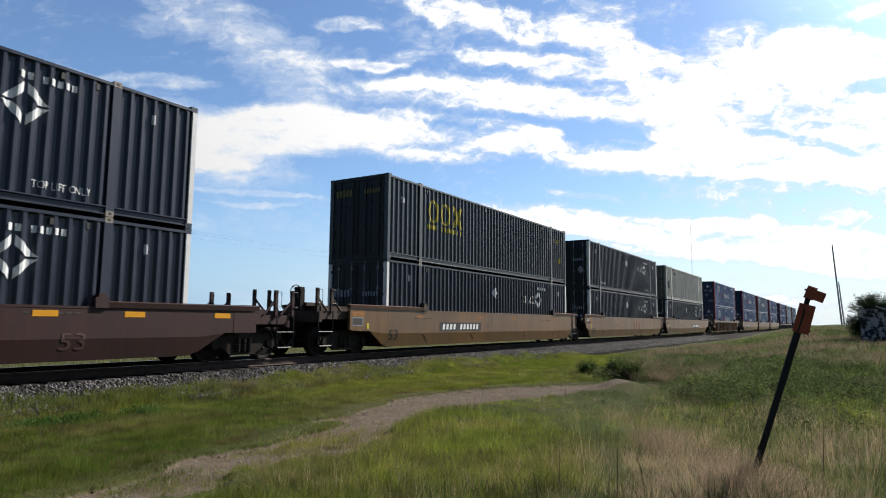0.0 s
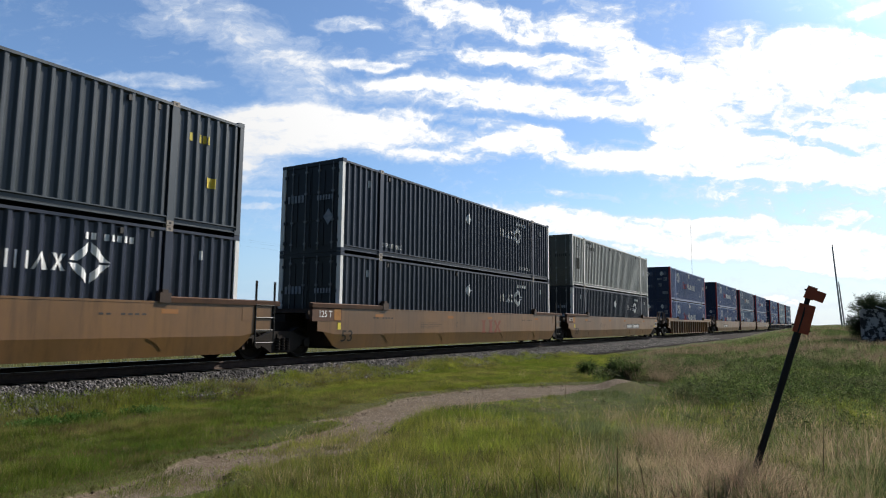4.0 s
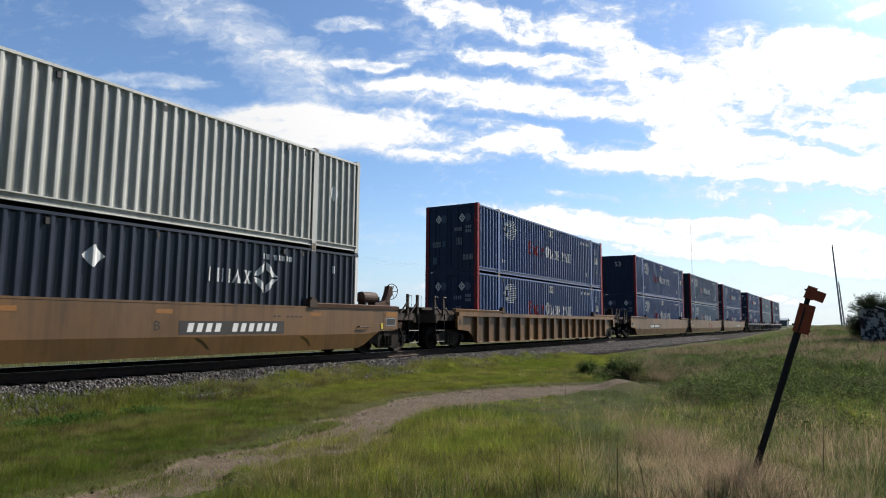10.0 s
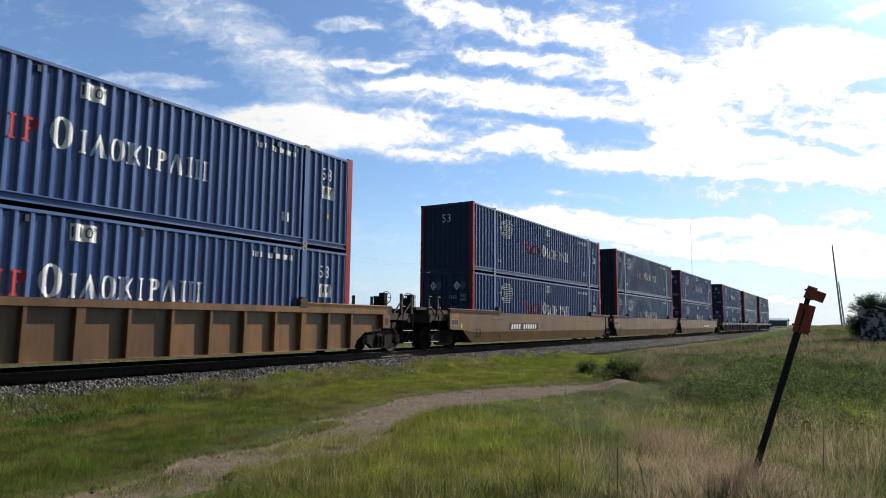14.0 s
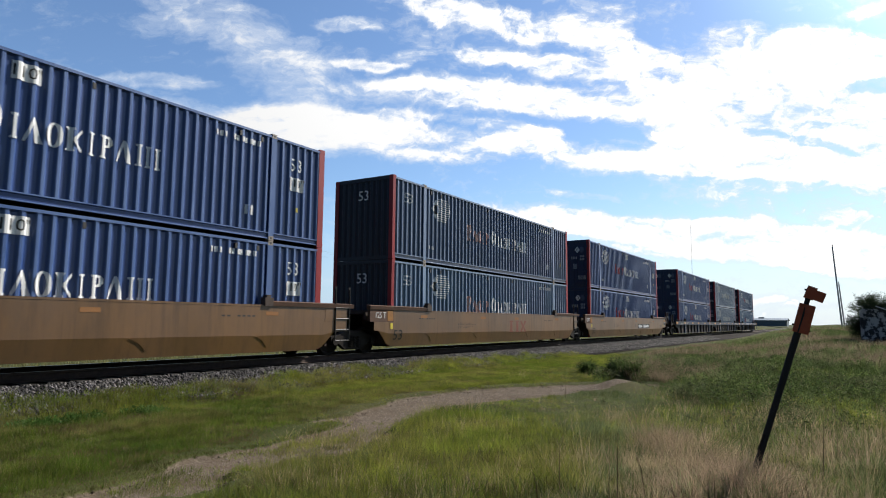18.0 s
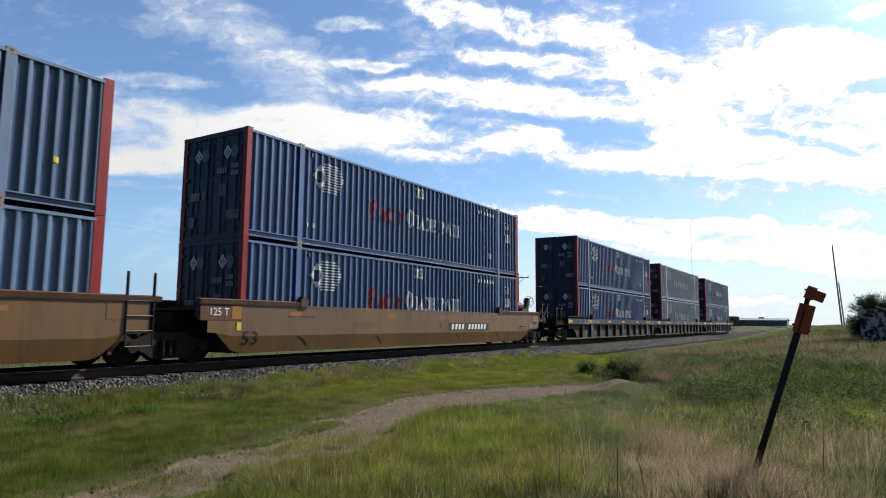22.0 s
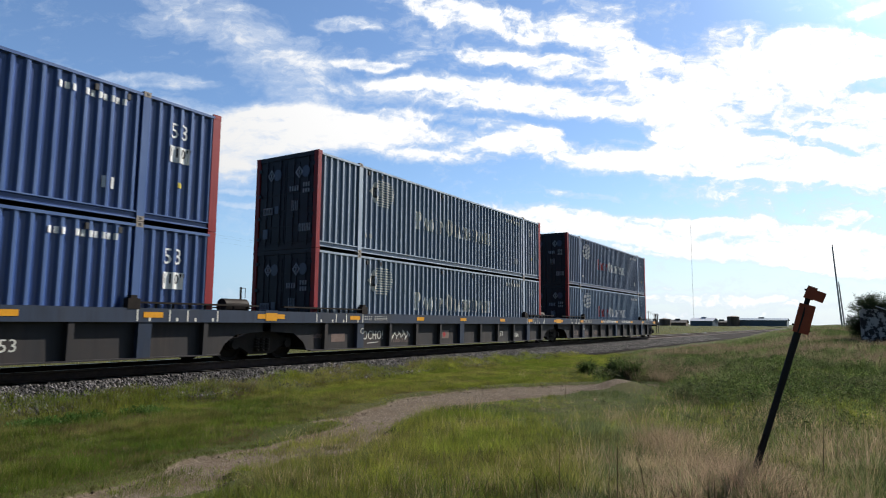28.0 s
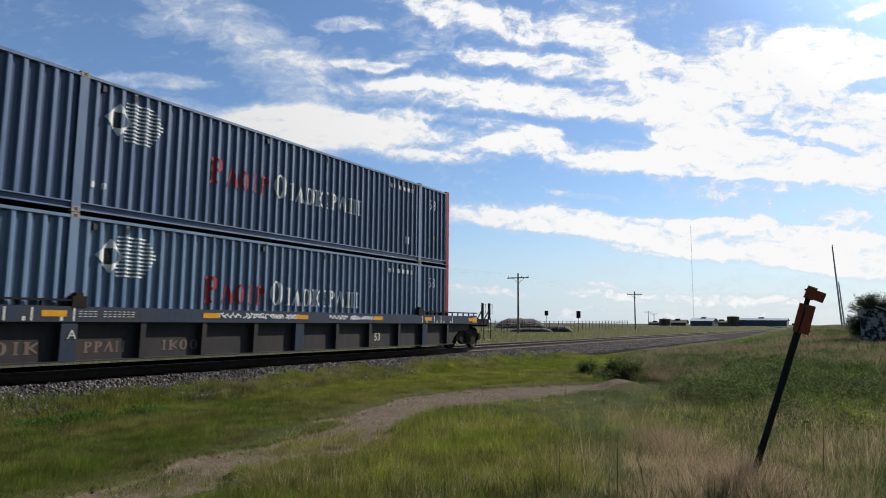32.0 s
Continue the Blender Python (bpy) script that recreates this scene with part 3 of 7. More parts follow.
def words(text, size, wide=1.0):
    """A flat bmesh of real lettering in x, z from the built-in font."""
    cu = bpy.data.curves.new("lettering", "FONT")
    cu.body, cu.size, cu.resolution_u = text, size, 2
    cu.align_x, cu.align_y = "CENTER", "CENTER"
    ob = bpy.data.objects.new("lettering", cu)
    scene.collection.objects.link(ob)
    dg = bpy.context.evaluated_depsgraph_get()
    me = bpy.data.meshes.new_from_object(ob.evaluated_get(dg))
    bm = bmesh.new()
    bm.from_mesh(me)
    for v in bm.verts:
        v.co = Vector((v.co.x * wide, 0, v.co.y))
    bpy.data.objects.remove(ob)
    bpy.data.curves.remove(cu)
    bpy.data.meshes.remove(me)
    return bm


def moved(bm, x, z, flip=False):
    for v in bm.verts:
        v.co.x = (-v.co.x if flip else v.co.x) + x
        v.co.z += z
    return bm


def figure(bm, kind, a, w, z0, top, heavy=0.26, serif=True):
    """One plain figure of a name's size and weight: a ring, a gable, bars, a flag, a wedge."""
    h = top - z0

    def shape(pts):
        f = bm.faces.new([bm.verts.new((a + w * p, 0, z0 + h * q)) for p, q in pts])
        f.normal_update()
        if len(pts) > 4:
            bmesh.ops.triangulate(bm, faces=[f])

    def bar(p, k, foot=0.12):
        f = foot if serif else 0.0
        shape([(p - f, 0), (p + k + f, 0), (p + k + f, 0.07), (p + k, 0.12), (p + k, 0.88), (p + k + f, 0.93), (p + k + f, 1), (p - f, 1), (p - f, 0.93), (p, 0.88), (p, 0.12), (p - f, 0.07)])
    if kind == "ring":
        ts = [i * math.pi / 8 for i in range(17)]
        for t, u in zip(ts, ts[1:]):
            shape([(0.47 + 0.43 * math.cos(t), 0.5 + 0.52 * math.sin(t)), (0.47 + 0.43 * math.cos(u), 0.5 + 0.52 * math.sin(u)), (0.47 + (0.43 - heavy) * math.cos(u), 0.5 + 0.43 * math.sin(u)), (0.47 + (0.43 - heavy) * math.cos(t), 0.5 + 0.43 * math.sin(t))])
    elif kind == "gable":
        shape([(0.0, 0), (0.14, 0), (0.48, 0.74), (0.62, 0.0), (0.98, 0), (0.56, 1), (0.44, 1)])
    elif kind == "bar":
        bar(0.36, heavy)
    elif kind == "pair":
        bar(0.1, heavy * 0.5, 0.06)
        bar(0.72, heavy * 0.7, 0.06)
    elif kind == "flag":
        bar(0.14, heavy, 0.1)
        shape([(0.14 + heavy, 0.48), (0.72, 0.52), (0.86, 0.64), (0.86, 0.86), (0.72, 0.98), (0.14 + heavy, 1.0), (0.14 + heavy, 0.9), (0.6, 0.88), (0.6, 0.62), (0.14 + heavy, 0.58)])
    elif kind == "wedge":
        bar(0.1, heavy, 0.08)
        shape([(0.1 + heavy, 0.44), (0.9, 0), (0.9, 0.16), (0.56, 0.5), (0.9, 0.86), (0.9, 1.0), (0.1 + heavy, 0.56)])
    elif kind == "glass":
        shape([(0.02, 0), (0.3, 0), (0.5, 0.42), (0.7, 0), (0.98, 0), (0.64, 0.5), (0.98, 1), (0.7, 1), (0.5, 0.58), (0.3, 1), (0.02, 1), (0.36, 0.5)])


WIDTHS = {"ring": 1.0, "gable": 1.02, "bar": 0.72, "pair": 1.05, "flag": 0.92, "wedge": 1.0, "glass": 1.0}
FIRST_NAME = ("flag", "gable", "ring", "bar", "flag")
SECOND_NAME = ("ring", "bar", "gable", "ring", "wedge", "bar", "flag", "gable", "bar", "pair")


def strokes(place, x0, x1, z0, z1, kinds, material, caps=False, heavy=0.26, serif=True):
    """A row of plain figures standing in for a name."""
    big = [1.4 if caps and i == 0 else 1.0 for i in range(len(kinds))]
    total = sum(WIDTHS[k] * b for k, b in zip(kinds, big))
    x = x0
    for k, b in zip(kinds, big):
        w = (x1 - x0) * WIDTHS[k] * b / total
        bm = B()
        figure(bm, k, x + w * 0.04, w * 0.92, z0, z1 if b > 1 or not caps else z0 + (z1 - z0) * 0.76, heavy, serif)
        bmesh.ops.remove_doubles(bm, verts=bm.verts, dist=0.0005)
        place("marking", bm, material)
        x += w


def loops(bm, x0, x1, z, high, wide, seed):
    """One looping sprayed stroke of even width from x0 to x1."""
    rng = random.Random(seed)
    n = 26
    pts = [(x0 + (x1 - x0) * i / (n - 1) + 0.06 * math.sin(i * 2.4 + seed), z + high * 0.5 * math.sin(i * 1.15 + seed) * rng.uniform(0.5, 1)) for i in range(n)]
    for (ax, az), (bx, bz) in zip(pts, pts[1:]):
        q = Vector((az - bz, bx - ax)).normalized() * wide
        quad(bm, (ax - q.x, az - q.y), (bx - q.x, bz - q.y), (bx + q.x, bz + q.y), (ax + q.x, az + q.y))


def scrawl(place, x0, x1, z, high, material, seed):
    """A sprayed looping tag that nobody can read."""
    bm = B()
    loops(bm, x0, x1, z, high, 0.014, seed)
    place(bm, material, "pale sprayed scrawl", "stuff")


def tiny_bars(bm, x0, x1, z0, z1, n):
    w = (x1 - x0) / n
    for i in range(n):
        if i != n // 3:
            rect(bm, x0 + i * w, x0 + (i + 0.62) * w, z0, z1)


def diamond(bm, x, z, w, h):
    quad(bm, (x - w, z), (x, z - h), (x + w, z), (x, z + h))


def chevron_mark(bm, x, z, w, h, t=0.32):
    """An open diamond of four thick strokes with small gaps."""
    for sx in (-1, 1):
        for sz in (-1, 1):
            quad(bm, (x + sx * w, z + sz * h * .06), (x + sx * w * .08, z + sz * h), (x + sx * w * .08, z + sz * h * (1 - t * 1.5)), (x + sx * w * (1 - t * 1.5), z + sz * h * .06))


def side_mark(name, bm, material, root, near=True, label=""):
    sign = -1 if near else 1
    fold_onto(bm, sign, sign * WIDE / 2)
    return part(name, bm, material, root, label)


def container(kind, label):
    """A 53-foot box: x from 0 at the leading end, y across, z from its floor line."""
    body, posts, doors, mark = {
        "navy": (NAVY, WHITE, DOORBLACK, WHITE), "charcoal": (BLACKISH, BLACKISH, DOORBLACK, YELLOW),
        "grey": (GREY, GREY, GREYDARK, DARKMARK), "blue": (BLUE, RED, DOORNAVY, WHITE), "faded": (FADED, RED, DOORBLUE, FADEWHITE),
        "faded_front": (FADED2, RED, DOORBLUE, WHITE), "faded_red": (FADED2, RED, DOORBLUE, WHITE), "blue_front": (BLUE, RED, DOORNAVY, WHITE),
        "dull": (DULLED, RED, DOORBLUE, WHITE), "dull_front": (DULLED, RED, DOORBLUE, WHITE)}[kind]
    root = new("shipping_container")
    tagged(root, label, "container", "stacked containers on the train")
    w = WIDE / 2
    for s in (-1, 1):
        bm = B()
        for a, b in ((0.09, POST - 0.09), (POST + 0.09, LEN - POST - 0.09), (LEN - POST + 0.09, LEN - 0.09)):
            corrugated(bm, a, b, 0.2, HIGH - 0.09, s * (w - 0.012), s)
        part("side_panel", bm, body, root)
        bm = B()
        prism(bm, [(s * (w - 0.07), HIGH - 0.11), (s * w, HIGH - 0.11), (s * w, HIGH - 0.048), (s * (w - 0.07), HIGH - 0.04)], "x", 0.1, LEN - 0.1)
        part("top_rail", bm, body, root)
        for a, b, z in ((0.1, POST - 0.08, 0.045), (POST + 0.08, LEN - POST - 0.08, 0.03), (LEN - POST + 0.08, LEN - 0.1, 0.045)):
            bm = B()
            prism(bm, [(s * (w - 0.09), z + 0.01), (s * (w - 0.005), z + 0.01), (s * (w - 0.005), z + 0.03), (s * (w - 0.045), z + 0.045), (s * (w - 0.045), 0.17), (s * (w - 0.005), 0.19), (s * (w - 0.005), 0.215), (s * (w - 0.09), 0.215)], "x", a, b)
            part("bottom_rail", bm, body, root)
        for x in (POST, LEN - POST):
            bm = B()
            box(bm, x - 0.09, x + 0.09, s * (w - 0.08), s * (w + 0.001), 0.09, HIGH - 0.09)
            part("lifting_post", bm, body, root, bevel=0.01)
            for z in (0.0, HIGH - 0.118):
                bm = B()
                box(bm, x - 0.085, x + 0.085, s * (w - 0.12), s * (w + 0.004), z, z + 0.118)
                c = part("corner_casting", bm, CAST, root, "worn pale lifting casting", bevel=0.012)
                bm = B()
                prism(bm, [(x - 0.032, z + 0.03), (x + 0.032, z + 0.03), (x + 0.032, z + 0.088), (x - 0.032, z + 0.088)], "y", s * (w + 0.0045), s * (w - 0.02))
                part("socket", bm, DARKMARK, c)
        for x in (POST + 0.42, POST + 1.12, 6.9, 9.25, LEN - POST - 1.12, LEN - POST - 0.42) if s < 0 else ():
            bm = B()
            y0, y1 = sorted((s * (w - 0.075), s * (w - 0.004)))
            box(bm, x - 0.035, x + 0.035, y0, y1, HIGH - 0.3, HIGH - 0.17)
            part("vent", bm, DARKMARK, root, bevel=0.01)
        for x, d in ((0.0, 1), (LEN, -1)):
            bm = B()
            pw = 0.12 if posts is not RED else (0.15 if d > 0 else 0.22)
            prism(bm, [(x, s * w), (x + d * pw, s * w), (x + d * pw, s * (w - 0.05)), (x + d * 0.04, s * (w - 0.16)), (x, s * (w - 0.16))], "z", 0.0, HIGH)
            part("corner_post", bm, posts, root, "red corner post" if posts is RED else ("white corner post" if posts is WHITE else ""))
            for z in (0.002, HIGH - 0.116):
                bm = B()
                box(bm, x - d * 0.002, x + d * 0.172, s * (w - 0.16), s * (w + 0.003), z, z + 0.118)
                part("corner_casting", bm, posts if posts is RED else body, root, bevel=0.012)
    # roof, floor, ends
    bm = B()
    xs = [0.1 + i * 0.25 for i in range(64)] + [LEN - 0.1]
    top = [[bm.verts.new((x, y, HIGH - 0.06 + (0.018 if i % 2 else 0))) for y in (-w + 0.06, w - 0.06)] for i, x in enumerate(xs)]
    for p, q in zip(top, top[1:]):
        bm.faces.new((p[0], q[0], q[1], p[1]))
    part("roof", bm, body, root)
    bm = B()
    box(bm, 0.08, LEN - 0.08, -w + 0.09, w - 0.09, 0.1, 0.17)
    part("floor", bm, STEEL, root)
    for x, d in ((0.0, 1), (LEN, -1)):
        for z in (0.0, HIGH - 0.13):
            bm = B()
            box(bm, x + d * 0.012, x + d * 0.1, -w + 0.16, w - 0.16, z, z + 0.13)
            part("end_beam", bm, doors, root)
    front_door = kind not in ("faded_front", "blue_front", "dull_front")
    dx, d = (0.0, 1) if front_door else (LEN, -1)
    wx, wd = (LEN, -1) if front_door else (0.0, 1)
    bm = B()
    ys = []
    k = -w + 0.16
    while k < w - 0.16:
        ys += [(k, 0.03), (k + 0.09, 0.03), (k + 0.14, 0.075), (k + 0.2, 0.075)]
        k += 0.25
    ys = [q for q in ys if q[0] < w - 0.16] + [(w - 0.16, 0.03)]
    rows = [[bm.verts.new((wx + wd * t, y, z)) for y, t in ys] for z in (0.13, HIGH - 0.13)]
    for i in range(len(ys) - 1):
        bm.faces.new((rows[0][i], rows[0][i + 1], rows[1][i + 1], rows[1][i]))
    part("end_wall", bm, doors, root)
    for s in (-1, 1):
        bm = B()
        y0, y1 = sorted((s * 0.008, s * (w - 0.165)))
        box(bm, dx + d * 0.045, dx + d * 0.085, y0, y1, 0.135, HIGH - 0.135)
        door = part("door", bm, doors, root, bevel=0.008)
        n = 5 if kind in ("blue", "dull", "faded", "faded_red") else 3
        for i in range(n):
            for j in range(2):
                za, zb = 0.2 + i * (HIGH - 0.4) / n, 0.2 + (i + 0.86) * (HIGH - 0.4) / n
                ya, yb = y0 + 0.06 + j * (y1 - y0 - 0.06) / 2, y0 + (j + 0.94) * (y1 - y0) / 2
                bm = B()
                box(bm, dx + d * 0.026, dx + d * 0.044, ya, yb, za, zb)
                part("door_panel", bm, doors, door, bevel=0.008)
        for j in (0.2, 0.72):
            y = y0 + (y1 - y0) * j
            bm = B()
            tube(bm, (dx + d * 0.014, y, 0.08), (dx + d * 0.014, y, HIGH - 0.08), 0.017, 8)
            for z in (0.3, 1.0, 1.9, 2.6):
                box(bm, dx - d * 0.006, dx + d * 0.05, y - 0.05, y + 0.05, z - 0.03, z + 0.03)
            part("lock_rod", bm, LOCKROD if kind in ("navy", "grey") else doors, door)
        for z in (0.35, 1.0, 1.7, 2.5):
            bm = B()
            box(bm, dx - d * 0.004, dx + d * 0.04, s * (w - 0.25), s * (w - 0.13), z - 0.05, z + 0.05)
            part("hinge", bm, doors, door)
    # markings, both sides alike
    def put(name, bm, mat, lab="", kind=""):
        if kind == "stuff":
            return [tagged(side_mark(name, bm, mat, root, True, lab), kind=kind)]
        return [side_mark(name, piece, mat, root, True, lab) for piece in islands(bm)]

    def proud(obs):
        for ob in obs:
            ob.location.y = -0.004

    if kind in ("blue", "blue_front", "dull", "dull_front", "faded", "faded_front", "faded_red"):
        bm = B()
        diamond(bm, 2.76, 2.1, 0.31, 0.36)
        put("marking", bm, mark, "pale diamond emblem")
        bm = B()
        for i in range(11):
            z = 1.68 + i * 0.082
            rect(bm, 2.82 + abs(i - 5) * 0.02, 3.85 - abs(i - 5.5) * 0.06, z, z + 0.036)
        put("marking", bm, mark, "row of thin pale speed lines", "stuff")
        bm = B()
        rect(bm, 2.64, 2.8, 1.92, 2.26)
        proud(put("marking", bm, DARKMARK))
        bm = B()
        bm.faces.new([bm.verts.new((2.84 + 0.13 * math.cos(i * 0.5236), 0, 2.1 + 0.15 * math.sin(i * 0.5236))) for i in range(12)])
        proud(put("marking", bm, body))
        red = {"blue": LETTERRED, "blue_front": LETTERRED, "faded": FADEWHITE, "faded_front": PALERED, "faded_red": LETTERRED, "dull": LETTERRED, "dull_front": PALERED}[kind]
        strokes(put, 5.08, 7.03, 1.2, 1.84, FIRST_NAME, red, True)
        strokes(put, 7.15, 10.87, 1.2, 1.84, SECOND_NAME, mark, True)
        if kind in ("blue", "blue_front"):
            bm = B()
            rect(bm, 7.72, 8.25, 2.33, 2.68)
            put("marking", bm, mark)
            proud(put("marking", moved(words('110"', 0.32), 7.98, 2.5), DARKMARK))
            bm = B()
            rect(bm, 14.8, 15.32, 1.48, 1.86)
            put("marking", bm, mark)
            proud(put("marking", moved(words('110"', 0.32), 15.06, 1.7), DARKMARK))
        if kind not in ("faded_front", "dull_front"):
            put("marking", moved(words("53", 0.52), 15.05, 2.2), mark)
        else:
            put("marking", moved(words("53", 0.5), 0.95, 2.2), mark)
        bm = B()
        tiny_bars(bm, 12.3, 13.75, 2.44, 2.58, 11)
        tiny_bars(bm, 2.25, 2.6, 0.55, 0.68, 3)
        tiny_bars(bm, 13.3, 13.6, 0.6, 0.85, 3)
        put("marking", bm, mark, "", "stuff")
        bm = B()
        rect(bm, 15.05, 15.17, 0.9, 1.02)
        put("marking", bm, YELLOW)
    elif kind == "navy":
        strokes(put, 10.55, 11.98, 1.72, 2.06, ("bar", "bar", "pair", "gable", "glass"), WHITE, False, 0.24, False)
        bm = B()
        diamond(bm, 7.84, 2.07, 0.24, 0.24)
        put("marking", bm, WHITE, "white diamond placard")
        bm = B()
        chevron_mark(bm, 12.42, 1.92, 0.42, 0.42)
        put("marking", bm, WHITE, "open diamond emblem of four strokes")
        bm = B()
        tiny_bars(bm, 12.3, 13.4, 2.4, 2.54, 8)
        tiny_bars(bm, 1.2, 1.42, 2.2, 2.42, 2)
        tiny_bars(bm, 14.9, 15.12, 2.2, 2.42, 2)
        put("marking", bm, WHITE, "", "stuff")
        put("marking", moved(words("TOP LIFT ONLY", 0.22, 0.72), 2.66, 0.4), WHITE)
        put("marking", moved(words("TOP LIFT ONLY", 0.22, 0.72), 13.2, 0.42), WHITE)
    elif kind == "charcoal":
        for k, x in zip(("ring", "ring", "glass"), (2.45, 3.3, 4.16)):
            bm = B()
            figure(bm, k, x, 0.86, 1.56, 2.4, 0.2, False)
            bmesh.ops.remove_doubles(bm, verts=bm.verts, dist=0.0005)
            put("marking", bm, YELLOW, "worn yellow block figure")
        bm = B()
        tiny_bars(bm, 2.45, 5.0, 1.3, 1.48, 11)
        tiny_bars(bm, 14.6, 15.2, 2.1, 2.3, 5)
        put("marking", bm, YELLOW, "", "stuff")
        put("marking", moved(words("53", 0.28), 0.9, 2.1), WHITE)
        bm = B()
        rect(bm, 15.1, 15.35, 1.05, 1.3)
        put("marking", bm, YELLOW)
    elif kind == "grey":
        put("marking", moved(words("53", 0.3), 0.8, 2.15), DARKMARK)
        strokes(put, 2.5, 3.9, 2.25, 2.52, ("gable", "bar", "pair", "ring", "bar", "flag", "bar", "pair"), DARKMARK, True)
        bm = B()
        tiny_bars(bm, 2.5, 2.9, 2.6, 2.7, 3)
        put("marking", bm, DARKMARK, "", "stuff")
        bm = B()
        rect(bm, 0.58, 1.12, 0.98, 1.6)
        put("marking", bm, GREYDARK, "dark overpainted patch")
        bm = B()
        diamond(bm, 14.99, 1.7, 0.2, 0.25)
        put("marking", bm, WHITE)
    # door-end and front-wall markings
    def plate(y, z, pts, mat, kind=""):
        bm = B()
        for ey, ez in ([(0, 0)] if not isinstance(y, list) else [(q - y[0], 0) for q in y]):
            y0 = y[0] if isinstance(y, list) else y
            bm.faces.new([bm.verts.new((-0.008, y0 + ey + a, z + ez + b)) for a, b in pts])
        part("door_marking", bm, mat, root, kind=kind)

    def square(w2, h2):
        return ((-w2, -h2), (w2, -h2), (w2, h2), (-w2, h2))
    if kind in ("blue", "dull", "faded", "faded_red"):
        for y in (-0.55, 0.62):
            bm = B()
            for sy in (-1, 1):
                for sz in (-1, 1):
                    bm.faces.new([bm.verts.new((-0.009, y + sy * p, 2.3 + sz * q)) for p, q in ((0.16, 0.0), (0.0, 0.2), (0.0, 0.115), (0.09, 0.0))])
            bm.faces.new([bm.verts.new((-0.009, y + p, 2.3 + q)) for p, q in square(0.03, 0.075)])
            bmesh.ops.remove_doubles(bm, verts=bm.verts, dist=0.0005)
            part("door_marking", bm, WHITE if kind == "blue" else DIMWHITE, root, "open diamond emblem on the door")
            bm = B()
            bm.faces.new([bm.verts.new((-0.008, y - 0.27 + 0.16 * math.cos(i * 0.5236), 2.3 + 0.18 * math.sin(i * 0.5236))) for i in range(12)])
            part("door_marking", bm, DULLED, root, "pale worn oval on the door")
        plate(0.72, 1.2, square(0.2, 0.11), DIMWHITE)
        plate([0.84, 0.72, 0.6], 1.2, square(0.035, 0.07), DARKMARK, "stuff")
        plate([-0.2 - i * 0.1 for i in range(4)], 1.82, square(0.032, 0.08), DIMWHITE, "stuff")
        for z in (1.9, 1.72):
            plate([-0.75 - i * 0.1 for i in range(3)], z, square(0.034, 0.065), DIMWHITE, "stuff")
        plate([-0.3 - i * 0.07 for i in range(4)], 1.3, square(0.018, 0.16), DIMWHITE, "stuff")
        plate([-0.62 - i * 0.07 for i in range(7)], 0.62, square(0.022, 0.12), DIMWHITE, "stuff")
        plate(0.8, 0.5, square(0.1, 0.15), DULLED)
        plate(0.35, 1.22, square(0.08, 0.12), DULLED)
    elif kind in ("navy", "charcoal", "grey"):
        mat = {"navy": DIMWHITE, "charcoal": DIMYELLOW, "grey": DARKMARK}[kind]
        plate([0.95 - i * 0.15 for i in range(5)], 2.35 if kind == "charcoal" else 1.75, square(0.05, 0.12), mat, "stuff")
        plate([-0.3 - i * 0.12 for i in range(6)], 2.35 if kind == "charcoal" else 1.72, square(0.035, 0.08), mat, "stuff")
        if kind == "navy":
            plate(-0.75, 1.1, ((-0.2, 0), (0, -0.26), (0.2, 0), (0, 0.26)), DIMWHITE)
    else:
        bm = words("53", 0.5)
        for v in bm.verts:
            v.co = Vector((0.02, -v.co.x, v.co.z + 2.25))
        part("end_marking", bm, WHITE, root)
    return root


# ---------------------------------------------------------------- well cars
HALF = 1.42     # half width over smooth side walls
RIB = 1.46      # half width over the ribs of ribbed walls
END_C = 3.35    # platform beyond the load at a coupled end
END_J = 1.15    # the same at a shared truck


def wheelset(parent, x):
    root = new("wheelset")
    root.parent = parent
    root.location = (x, 0, 0.42)
    bm = B()
    tube(bm, (0, -1.0, 0), (0, 1.0, 0), 0.08, 12)
    part("axle", bm, STEEL, root, smooth=False)
    for s in (-1, 1):
        bm = B()
        lathe(bm, [(0.1, s * 0.84), (0.13, s * 0.86), (0.16, s * 0.82), (0.33, s * 0.80), (0.36, s * 0.845), (0.415, s * 0.85), (0.425, s * 0.74), (0.455, s * 0.725), (0.455, s * 0.70), (0.37, s * 0.695), (0.34, s * 0.74), (0.14, s * 0.72), (0.1, s * 0.70)])
        for i in range(5):
            a = i * 2 * math.pi / 5
            tube(bm, (0.25 * math.cos(a), s * 0.80, 0.25 * math.sin(a)), (0.25 * math.cos(a), s * 0.812, 0.25 * math.sin(a)), 0.03, 6)
        part("wheel", bm, STEEL, root)
    return root


